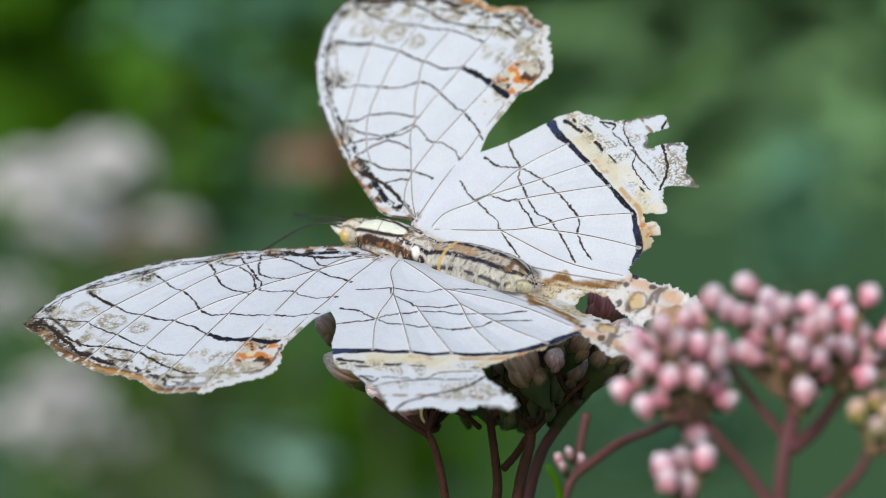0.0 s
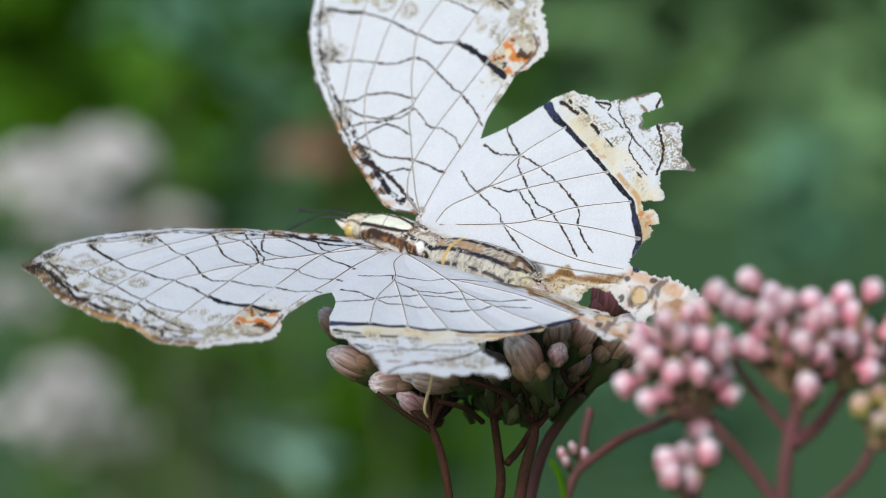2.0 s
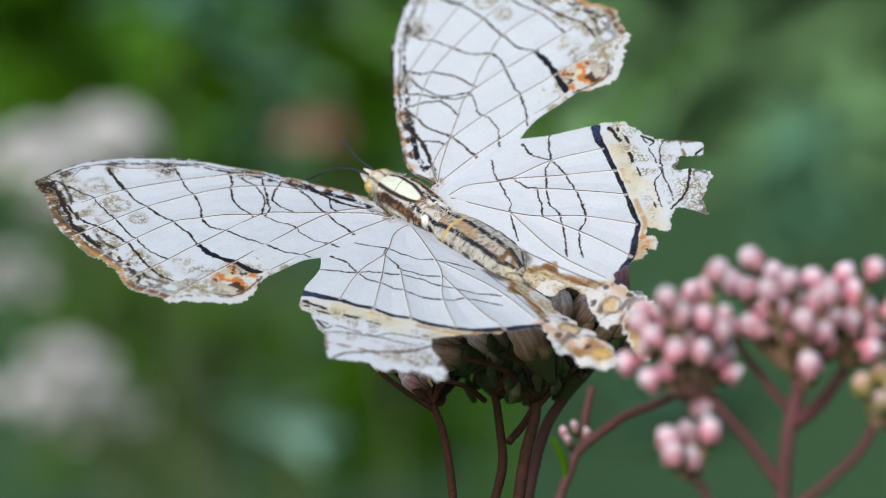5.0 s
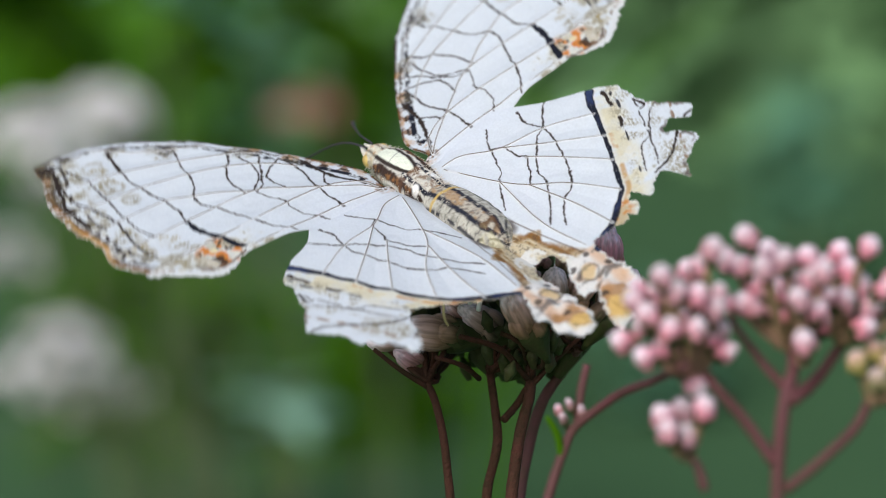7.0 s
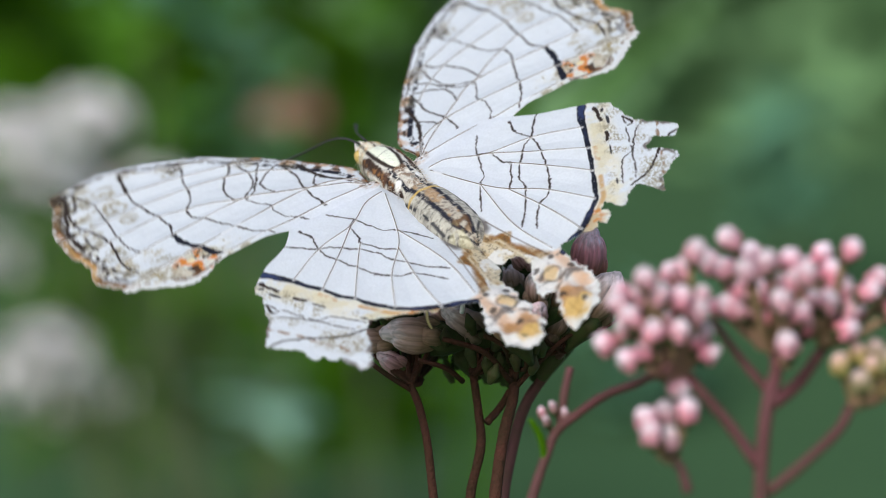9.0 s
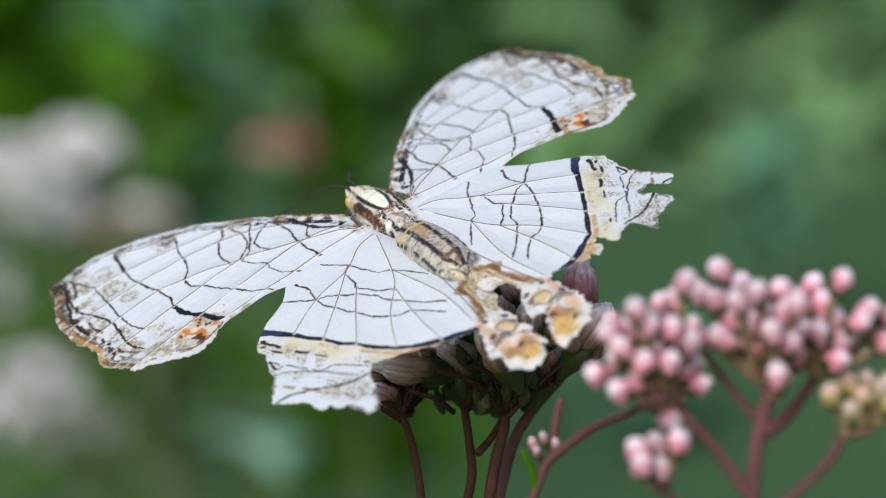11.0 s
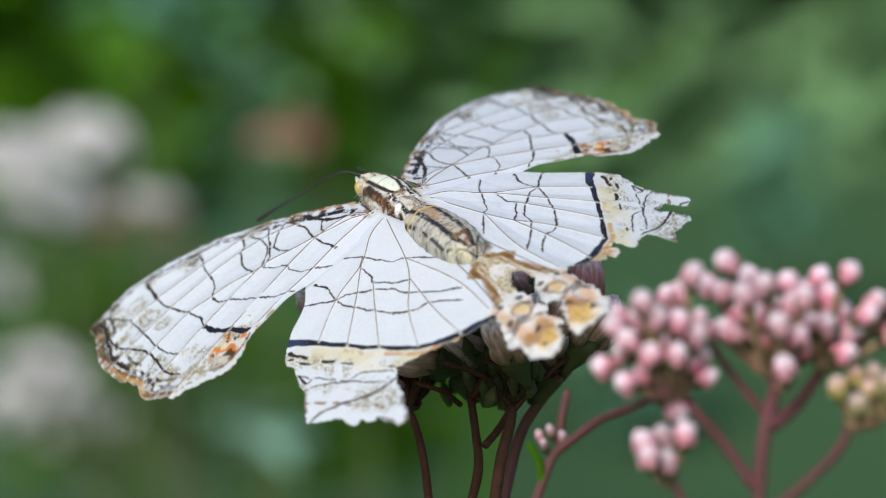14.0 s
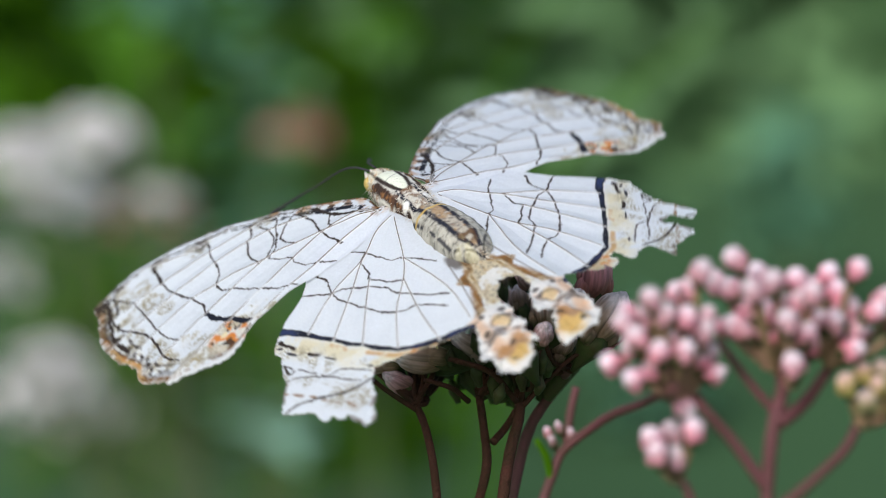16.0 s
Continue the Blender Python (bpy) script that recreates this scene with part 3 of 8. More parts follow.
bract(flower, (11.7, -11.8, -0.234661), (11.2, -9.2, -0.734661))
bract(flower, (8.3, -13.5, -7.23442), (8.6, -12.0, -7.73442))
bract(flower, (5.3, -14.1, 6.82135), (5.2, -11.9, 6.32135))
bract(flower, (9.5, -11.4, 1.5837), (9.9, -9.3, 1.0837))
bract(flower, (5.6, -11.8, 6.18967), (6.3, -9.5, 5.68967))
bract(flower, (3.8, -13.0, -5.87662), (3.2, -10.7, -6.37662))
bract(flower, (10.5, -10.0, -0.17146), (10.5, -8.3, -0.67146))
bract(flower, (6.3, -12.0, 0.757346), (5.8, -9.7, 0.257346))
bract(flower, (4.9, -13.8, -4.02306), (4.8, -11.8, -4.52306))
bract(flower, (8.1, -12.2, 2.29175), (7.8, -10.5, 1.79175))
bract(flower, (6.5, -11.8, -7.37411), (6.7, -10.3, -7.87411))
bract(flower, (3.2, -11.6, 4.38768), (2.6, -9.0, 3.88768))
bract(flower, (9.6, -10.1, -1.13626), (9.0, -7.8, -1.63626))
bract(flower, (6.5, -12.0, -6.40363), (6.1, -10.0, -6.90363))
bract(flower, (2.6, -13.8, 5.97233), (2.4, -12.1, 5.47233))
bract(flower, (9.6, -12.5, 1.20153), (9.0, -10.6, 0.701527))
bract(flower, (5.5, -10.9, -4.67115), (5.2, -9.3, -5.17115))
bract(flower, (3.7, -10.8, -3.20333), (3.5, -9.4, -3.70333))
bract(flower, (9.1, -10.4, 3.55468), (8.8, -8.0, 3.05468))
bract(flower, (6.7, -13.3, 1.81831), (6.3, -11.4, 1.31831))
bract(flower, (4.4, -13.9, 1.13021), (3.8, -11.3, 0.630208))
bract(flower, (9.7, -11.0, -2.18145), (10.3, -9.0, -2.68145))
bract(flower, (5.4, -11.7, -5.58647), (5.9, -10.4, -6.08647))
bract(flower, (1.5, -11.4, -4.25955), (1.5, -9.9, -4.75955))
bract(flower, (10.8, -11.5, 4.44871), (10.5, -9.8, 3.94871))
bract(flower, (7.2, -12.0, -1.15679), (6.6, -9.9, -1.65679))
bract(flower, (5.0, -15.0, 6.25941), (5.1, -12.9, 5.75941))
bract(flower, (9.2, -12.2, -5.54319), (9.1, -10.6, -6.04319))
bract(flower, (5.9, -11.4, -1.19332), (6.6, -8.9, -1.69332))
# wider ones added to close bright gaps, in place of shade under the dome
bract(flower, (5.1, -14.0, 3.30384), (4.2, -9.3, 2.80384), 2.0)
bract(flower, (4.3, -14.3, 0.478686), (2.1, -10.6, -0.0213137), 2.0)
bract(flower, (5.4, -13.4, 7.93192), (3.4, -9.7, 7.43192), 1.7)
bract(flower, (5.4, -13.2, -0.0350405), (4.8, -9.7, -0.53504), 1.9)
bract(flower, (6.3, -12.9, 1.22499), (6.2, -9.1, 0.724988), 1.4)
bract(flower, (10.0, -14.0, 4.9054), (12.5, -9.3, 4.4054), 2.1)
bract(flower, (6.6, -13.6, 3.32832), (6.5, -9.6, 2.82832), 1.6)
bract(flower, (7.8, -14.6, 7.80677), (8.4, -10.8, 7.30677), 2.1)
bract(flower, (8.5, -13.7, 3.13565), (10.2, -9.0, 2.63565), 1.3)
bract(flower, (9.1, -13.4, 2.57558), (10.1, -9.3, 2.07558), 1.5)
bract(flower, (5.4, -13.3, 4.05284), (3.6, -9.6, 3.55284), 2.0)
bract(flower, (7.1, -15.2, 5.43101), (6.3, -11.4, 4.93101), 1.8)
bract(flower, (9.3, -14.3, -0.520447), (11.5, -10.2, -1.02045), 1.8)
bract(flower, (9.7, -13.5, 5.05206), (11.8, -9.0, 4.55206), 1.8)
bract(flower, (7.4, -14.7, 0.849812), (7.9, -10.3, 0.349812), 1.4)
bract(flower, (9.0, -12.8, -0.516571), (10.3, -8.2, -1.01657), 2.2)
bract(flower, (7.6, -14.6, 1.26129), (8.1, -11.2, 0.761291), 1.5)
bract(flower, (9.8, -14.6, 5.68616), (11.3, -10.0, 5.18616), 1.5)
bract(flower, (7.1, -14.1, -0.664804), (7.5, -10.6, -1.1648), 2.1)
bract(flower, (9.8, -14.4, 6.44219), (11.1, -11.0, 5.94219), 1.6)
bract(flower, (6.6, -15.2, 6.46892), (6.7, -10.8, 5.96892), 2.0)
bract(flower, (7.0, -15.2, 7.73315), (6.7, -10.5, 7.23315), 1.9)
bract(flower, (8.1, -14.3, 7.49793), (8.4, -10.9, 6.99793), 1.4)
bract(flower, (8.9, -13.7, 1.15372), (9.7, -9.6, 0.653724), 2.0)
bract(flower, (4.7, -14.0, 4.43698), (3.5, -10.5, 3.93698), 1.4)
bract(flower, (8.5, -13.4, 0.0938508), (9.3, -9.1, -0.406149), 1.6)
bract(flower, (5.3, -14.2, -0.408994), (3.4, -11.1, -0.908994), 2.0)
bract(flower, (6.2, -13.2, -0.977012), (5.1, -9.9, -1.47701), 2.1)
bract(flower, (4.9, -14.3, 3.65212), (2.5, -10.9, 3.15212), 1.6)
bract(flower, (6.4, -13.7, 4.77862), (5.1, -10.4, 4.27862), 1.8)
bract(flower, (6.0, -14.2, 1.53669), (5.5, -9.7, 1.03669), 1.6)
bract(flower, (5.6, -14.2, 0.233189), (4.7, -9.6, -0.266811), 1.6)
bract(flower, (8.7, -13.8, 6.5471), (10.1, -10.6, 6.0471), 2.1)
bract(flower, (5.2, -14.5, 2.56087), (3.1, -10.0, 2.06087), 1.9)
bract(flower, (5.8, -14.6, 1.33173), (4.7, -10.6, 0.831726), 1.8)
bract(flower, (7.0, -14.8, 3.8706), (7.1, -11.5, 3.3706), 2.1)
bract(flower, (4.7, -14.2, 4.55958), (2.6, -9.4, 4.05958), 2.1)
bract(flower, (7.0, -15.2, 2.63076), (6.7, -10.9, 2.13076), 1.5)
bract(flower, (6.7, -14.4, 1.1856), (6.3, -11.1, 0.685603), 2.2)
bract(flower, (7.8, -13.3, 4.00563), (7.5, -9.4, 3.50563), 2.1)
bract(flower, (8.0, -13.8, 4.80015), (9.3, -10.3, 4.30015), 2.1)
bract(flower, (5.6, -14.0, 0.330951), (4.6, -9.3, -0.169049), 1.7)
bract(flower, (8.3, -13.6, -0.489246), (9.1, -10.1, -0.989246), 2.2)
bract(flower, (8.9, -14.7, 4.20912), (10.7, -10.0, 3.70912), 1.7)
bract(flower, (7.7, -13.6, 2.77536), (7.2, -9.3, 2.27536), 1.6)
bract(flower, (6.9, -14.1, 6.76204), (6.2, -9.9, 6.26204), 1.5)
thread(flower, [(-3.8, -4.8, 3), (-3.5, -3.5, 2.4), (-3.0, -2.5, 1.5)])
thread(flower, [(-2.8, -4.3, 5), (-2.4, -2.7, 4.4), (-1.8, -1.7, 3.5)])
thread(flower, [(-3.3, -5.7, 2), (-3.3, -4.7, 1.4), (-3.4, -4.0, 0.5)])
thread(flower, [(-1.9, -4.0, 6), (-1.5, -3.3, 5.4), (-1.0, -2.8, 4.5)])
thread(flower, [(-4.4, -5.9, 2), (-5.1, -4.7, 1.4), (-6.1, -3.9, 0.5)])
thread(flower, [(-1.1, -3.8, 6), (-1.0, -2.8, 5.4), (-0.9, -2.2, 4.5)])
thread(flower, [(0.3, -6.7, -2), (0.5, -4.8, -2.6), (0.8, -3.5, -3.5)])
thread(flower, [(1.4, -6.1, -1), (0.6, -4.7, -1.6), (-0.6, -3.8, -2.5)])
thread(flower, [(-0.2, -5.6, 1), (-1.2, -4.5, 0.4), (-2.8, -3.7, -0.5)])
thread(flower, [(2.2, -8.2, -6), (1.3, -6.3, -6.6), (-0.2, -5.1, -7.5)])
thread(flower, [(0.9, -7.2, -3), (0.5, -5.3, -3.6), (-0.1, -4.1, -4.5)])
thread(flower, [(-2.4, -6.4, 0), (-2.3, -4.7, -0.6), (-2.2, -3.5, -1.5)])
thread(flower, [(-3.5, -3.8, 6), (-4.3, -3.0, 5.4), (-5.4, -2.4, 4.5)])
thread(flower, [(-4.7, -5.1, 4), (-4.9, -4.2, 3.4), (-5.1, -3.6, 2.5)])
thread(flower, [(-1.6, -5.1, 4), (-1.6, -3.9, 3.4), (-1.6, -3.1, 2.5)])
thread(flower, [(-0.6, -4.7, 5), (-0.9, -2.9, 4.4), (-1.3, -1.7, 3.5)])
thread(flower, [(-3.1, -3.5, 7), (-3.3, -2.6, 6.4), (-3.8, -2.1, 5.5)])
thread(flower, [(-4.0, -4.0, 6), (-4.8, -2.7, 5.4), (-6.1, -1.8, 4.5)])
thread(flower, [(-5.0, -5.5, 3), (-5.3, -4.1, 2.4), (-5.7, -3.1, 1.5)])
thread(flower, [(-5.6, -4.9, 5), (-6.0, -3.4, 4.4), (-6.7, -2.4, 3.5)])
thread(flower, [(-2.0, -5.8, 2), (-2.5, -4.3, 1.4), (-3.2, -3.4, 0.5)])
thread(flower, [(-0.8, -5.9, 0), (-0.7, -5.0, -0.6), (-0.6, -4.3, -1.5)])
thread(flower, [(-0.1, -4.8, 3), (-0.6, -3.5, 2.4), (-1.3, -2.6, 1.5)])
thread(flower, [(0.9, -5.4, 1), (0.9, -4.3, 0.4), (0.8, -3.7, -0.5)])
thread(flower, [(1.7, -7.2, -4), (1.5, -5.7, -4.6), (1.1, -4.7, -5.5)])
thread(flower, [(2.8, -8.7, -7), (3.0, -7.5, -7.6), (3.4, -6.8, -8.5)])
thread(flower, [(-1.1, -4.3, 6), (-1.2, -3.4, 5.4), (-1.4, -2.7, 4.5)])
thread(flower, [(-2.3, -4.9, 4), (-2.6, -3.9, 3.4), (-3.1, -3.3, 2.5)])

# the out-of-focus pink cluster beside it
pink_flower = plant_root("flower_cluster", "soft bright pink bud clusters on pinkish stalks", "flower clusters", None)
PINK_A = (17.66, -11.59, -44.23)
PINK_B = (23.46, -10.21, -44.23)
PINK_C = (16.56, -17.04, -46.30)
PINK_D = (28.50, -13.45, -44.92)
PINK_E = (26.84, -9.80, -43.54)
head(pink_flower, (14.49, -5.80, -49.67), (14.14, -4.21, -50.71), M_BUD_PINK, 2.1, PINK_A, M_PEDICEL)
head(pink_flower, (13.25, -7.45, -45.94), (12.35, -6, -46.98), M_BUD_PINK, 2.1, PINK_A, M_PEDICEL)
head(pink_flower, (12.70, -9.80, -45.99), (11.25, -8.97, -47.02), M_BUD_PINK, 2.1, PINK_A, M_PEDICEL)
head(pink_flower, (13.87, -8.28, -48.74), (13.04, -6.83, -49.77), M_BUD_PINK, 2.1, PINK_A, M_PEDICEL)
head(pink_flower, (15.11, -9.38, -48.67), (14.77, -7.73, -49.71), M_BUD_PINK, 2.1, PINK_A, M_PEDICEL)
head(pink_flower, (16.63, -7.11, -48.09), (16.97, -5.52, -49.13), M_BUD_PINK, 2.1, PINK_A, M_PEDICEL)
head(pink_flower, (16.97, -5.17, -46.58), (17.18, -3.59, -47.61), M_BUD_PINK, 2.1, PINK_A, M_PEDICEL)
head(pink_flower, (17.59, -4, -47.87), (17.94, -2.42, -48.90), M_BUD_PINK, 2.1, PINK_A, M_PEDICEL)
head(pink_flower, (15.39, -6.83, -49.11), (15.32, -5.24, -50.15), M_BUD_PINK, 2.1, PINK_A, M_PEDICEL)
head(pink_flower, (17.66, -7.93, -47.13), (18.42, -6.55, -48.16), M_BUD_PINK, 2.1, PINK_A, M_PEDICEL)
head(pink_flower, (16.35, -9.25, -48.49), (16.84, -7.73, -49.52), M_BUD_PINK, 2.1, PINK_A, M_PEDICEL)
head(pink_flower, (17.11, -10.63, -43.08), (18.35, -9.52, -44.12), M_BUD_PINK, 2.1, PINK_A, M_PEDICEL)
head(pink_flower, (15.94, -11.73, -42.53), (15.32, -10.14, -43.57), M_BUD_PINK, 2.1, PINK_A, M_PEDICEL)
head(pink_flower, (14.01, -10.63, -49.46), (12.56, -9.87, -50.49), M_BUD_PINK, 2.1, PINK_A, M_PEDICEL)
head(pink_flower, (17.87, -9.38, -44.45), (18.97, -8.14, -45.48), M_BUD_PINK, 2.1, PINK_A, M_PEDICEL)
head(pink_flower, (16.21, -11.94, -45.40), (17.46, -12.76, -46.44), M_BUD_PINK, 2.1, PINK_A, M_PEDICEL)
head(pink_flower, (16.49, -5.66, -42.94), (16.56, -4, -43.97), M_BUD_PINK, 2.1, PINK_A, M_PEDICEL)
head(pink_flower, (14.63, -6.97, -44.69), (14.21, -5.38, -45.73), M_BUD_PINK, 2.1, PINK_A, M_PEDICEL)
head(pink_flower, (13.80, -8.90, -45.59), (12.83, -7.80, -46.63), M_BUD_PINK, 2.1, PINK_A, M_PEDICEL)
head(pink_flower, (16.01, -10.49, -44.42), (16.35, -8.83, -45.46), M_BUD_PINK, 2.1, PINK_A, M_PEDICEL)
head(pink_flower, (15.11, -10.35, -46.82), (14.35, -8.83, -47.85), M_BUD_PINK, 2.1, PINK_A, M_PEDICEL)
head(pink_flower, (18.22, -10.49, -44.48), (19.60, -9.80, -45.52), M_BUD_PINK, 2.1, PINK_A, M_PEDICEL)
head(pink_flower, (20.56, -3.17, -46.22), (19.73, -1.72, -47.25), M_BUD_PINK, 2.1, PINK_B, M_PEDICEL)
head(pink_flower, (19.80, -4.69, -42.61), (18.63, -3.38, -43.65), M_BUD_PINK, 2.1, PINK_B, M_PEDICEL)
head(pink_flower, (20.70, -5.17, -43.65), (19.66, -3.79, -44.69), M_BUD_PINK, 2.1, PINK_B, M_PEDICEL)
head(pink_flower, (22.42, -4.35, -42.29), (21.73, -2.76, -43.32), M_BUD_PINK, 2.1, PINK_B, M_PEDICEL)
head(pink_flower, (22.70, -4.69, -48.46), (22.22, -3.10, -49.50), M_BUD_PINK, 2.1, PINK_B, M_PEDICEL)
head(pink_flower, (24.36, -4.69, -45.80), (24.22, -3.04, -46.83), M_BUD_PINK, 2.1, PINK_B, M_PEDICEL)
head(pink_flower, (22.91, -6.76, -42.58), (22.15, -5.24, -43.61), M_BUD_PINK, 2.1, PINK_B, M_PEDICEL)
head(pink_flower, (20.98, -7.45, -44.82), (19.66, -6.35, -45.86), M_BUD_PINK, 2.1, PINK_B, M_PEDICEL)
head(pink_flower, (23.11, -8.42, -43.22), (22.01, -7.04, -44.25), M_BUD_PINK, 2.1, PINK_B, M_PEDICEL)
head(pink_flower, (23.46, -9.59, -42.38), (22.08, -8.56, -43.42), M_BUD_PINK, 2.1, PINK_B, M_PEDICEL)
head(pink_flower, (23.94, -10.21, -48.34), (23.60, -8.56, -49.38), M_BUD_PINK, 2.1, PINK_B, M_PEDICEL)
head(pink_flower, (24.49, -8.14, -47.91), (24.77, -6.55, -48.94), M_BUD_PINK, 2.1, PINK_B, M_PEDICEL)
head(pink_flower, (25.87, -7.45, -43.12), (26.36, -5.93, -44.16), M_BUD_PINK, 2.1, PINK_B, M_PEDICEL)
head(pink_flower, (26.56, -4.35, -42.87), (26.91, -2.76, -43.91), M_BUD_PINK, 2.1, PINK_E, M_PEDICEL)
head(pink_flower, (26.91, -5.45, -44.00), (27.46, -3.93, -45.03), M_BUD_PINK, 2.1, PINK_E, M_PEDICEL)
head(pink_flower, (27.81, -3.86, -47.12), (28.50, -2.42, -48.15), M_BUD_PINK, 2.1, PINK_E, M_PEDICEL)
head(pink_flower, (26.29, -7.31, -46.23), (27.05, -5.93, -47.27), M_BUD_PINK, 2.1, PINK_E, M_PEDICEL)
head(pink_flower, (27.88, -7.66, -45.12), (28.98, -6.62, -46.15), M_BUD_PINK, 2.1, PINK_E, M_PEDICEL)
head(pink_flower, (27.32, -8.83, -45.99), (28.63, -8.07, -47.02), M_BUD_PINK, 2.1, PINK_E, M_PEDICEL)
head(pink_flower, (29.46, -5.66, -46.12), (30.57, -4.55, -47.16), M_BUD_PINK, 2.1, PINK_E, M_PEDICEL)
head(pink_flower, (28.84, -6.42, -46.45), (29.95, -5.38, -47.48), M_BUD_PINK, 2.1, PINK_E, M_PEDICEL)
head(pink_flower, (30.50, -7.11, -43.15), (31.81, -6.28, -44.18), M_BUD_PINK, 2.1, PINK_E, M_PEDICEL)
head(pink_flower, (24.29, -6, -48.33), (24.36, -4.35, -49.36), M_BUD_PINK, 2.1, PINK_B, M_PEDICEL)
head(pink_flower, (23.80, -6.07, -44.53), (23.46, -4.42, -45.57), M_BUD_PINK, 2.1, PINK_B, M_PEDICEL)
head(pink_flower, (21.53, -6.21, -44.41), (20.56, -4.83, -45.45), M_BUD_PINK, 2.1, PINK_B, M_PEDICEL)
head(pink_flower, (25.53, -9.04, -42.73), (26.36, -7.66, -43.76), M_BUD_PINK, 2.1, PINK_B, M_PEDICEL)
head(pink_flower, (24.77, -5.45, -49.45), (24.98, -3.86, -50.49), M_BUD_PINK, 2.1, PINK_B, M_PEDICEL)
head(pink_flower, (27.32, -6.42, -44.84), (28.22, -5.04, -45.88), M_BUD_PINK, 2.1, PINK_E, M_PEDICEL)
head(pink_flower, (31.12, -5.93, -44.91), (32.29, -5.04, -45.94), M_BUD_PINK, 2.1, PINK_E, M_PEDICEL)
head(pink_flower, (30.64, -7.66, -46.25), (31.95, -6.97, -47.28), M_BUD_PINK, 2.1, PINK_E, M_PEDICEL)
head(pink_flower, (23.46, -7.31, -49.35), (23.11, -5.66, -50.38), M_BUD_PINK, 2.1, PINK_B, M_PEDICEL)
head(pink_flower, (21.39, -5.17, -49.46), (20.63, -3.73, -50.49), M_BUD_PINK, 2.1, PINK_B, M_PEDICEL)
head(pink_flower, (14.83, -15.04, -48.47), (14.21, -13.45, -49.50), M_BUD_PINK, 2.1, PINK_C, M_PEDICEL)
head(pink_flower, (16.21, -14.97, -43.72), (16.08, -13.25, -44.76), M_BUD_PINK, 2.1, PINK_C, M_PEDICEL)
head(pink_flower, (16.97, -14.49, -48.52), (17.32, -12.90, -49.55), M_BUD_PINK, 2.1, PINK_C, M_PEDICEL)
head(pink_flower, (15.11, -15.94, -48.70), (14.49, -14.35, -49.73), M_BUD_PINK, 2.1, PINK_C, M_PEDICEL)
head(pink_flower, (16.08, -16.49, -47.07), (16.08, -14.77, -48.11), M_BUD_PINK, 2.1, PINK_C, M_PEDICEL)
head(pink_flower, (27.88, -11.45, -46.07), (27.25, -10.07, -47.11), M_BUD_GREEN, 2.1, PINK_D, M_PEDICEL)
head(pink_flower, (29.12, -10.83, -44.46), (28.77, -9.38, -45.49), M_BUD_GREEN, 2.1, PINK_D, M_PEDICEL)
head(pink_flower, (30.22, -10.69, -43.67), (30.22, -9.25, -44.71), M_BUD_GREEN, 2.1, PINK_D, M_PEDICEL)
head(pink_flower, (30.50, -11.11, -47.73), (30.70, -9.73, -48.76), M_BUD_GREEN, 2.1, PINK_D, M_PEDICEL)
head(pink_flower, (30.70, -13.04, -42.85), (30.98, -11.59, -43.88), M_BUD_GREEN, 2.1, PINK_D, M_PEDICEL)
head(pink_flower, (28.63, -12.42, -49.58), (28.29, -10.97, -50.61), M_BUD_GREEN, 2.1, PINK_D, M_PEDICEL)
head(pink_flower, (29.60, -11.66, -46.90), (29.53, -10.21, -47.94), M_BUD_GREEN, 2.1, PINK_D, M_PEDICEL)
head(pink_flower, (30.98, -11.94, -48.24), (31.46, -10.69, -49.27), M_BUD_GREEN, 2.1, PINK_D, M_PEDICEL)
head(pink_flower, (30.98, -10.69, -47.15), (31.26, -9.31, -48.19), M_BUD_GREEN, 2.1, PINK_D, M_PEDICEL)
stem(pink_flower, [(41.3, -994.1, 181.1), (31.3, -469.0, 49.0), (23.32, -46.02, -51.13), (22.29, -18.42, -46.30), (22.77, -13.32, -46.30), (23.53, -10.63, -44.92), (23.46, -10.21, -44.23)], 0.55, 0.43, M_STEM_PINK, "stem")
stem(pink_flower, [(22.29, -17.73, -46.30), (19.80, -14.28, -46.30), (17.94, -12.21, -46.30), (17.66, -11.59, -44.23)], 0.41, 0.31, M_STEM_PINK, "branch")
stem(pink_flower, [(23.11, -13.32, -46.30), (24.77, -12.28, -44.92), (26.84, -9.80, -43.54)], 0.52, 0.38, M_STEM_PINK, "branch")
stem(pink_flower, [(23.25, -12.97, -44.92), (21.32, -10.56, -42.16), (19.60, -8, -40.78)], 0.34, 0.24, M_STEM_PINK, "branch")
stem(pink_flower, [(22.77, -19.32, -46.30), (25.53, -17.04, -46.30), (28.29, -14.14, -44.92), (28.50, -13.45, -44.92)], 0.41, 0.31, M_STEM_PINK, "branch")
stem(pink_flower, [(17.46, -19.32, -46.30), (16.97, -17.73, -46.30), (16.56, -17.04, -46.30), (16.21, -15.73, -46.30)], 0.34, 0.24, M_STEM_PINK, "branch")
stem(pink_flower, [(27.5, -985.4, 206.0), (17.5, -460.0, 72.0), (8.75, -53.9, -31.0), (7.55, -21.76, -28.0), (8.59, -18.55, -28.0), (9.39, -16.62, -28.0), (11.2, -15.0, -29.0), (14.6, -12.5, -38.0), (15.9, -10.8, -50.0)], 0.42, 0.32, M_STEM_PINK, "branch")
stem(pink_flower, [(9.80, -16.06, -28.00), (10.03, -13.65, -28.00), (10.44, -11.88, -28.00)], 0.34, 0.28, M_STEM_PINK, "branch")
head(pink_flower, (8.59, -15.73, -28.00), (8.19, -14.70, -28.69), M_BUD_RED, 1.3, None, M_PEDICEL)
head(pink_flower, (9.39, -15.34, -28.00), (9.00, -14.29, -28.69), M_BUD_RED, 1.3, None, M_PEDICEL)
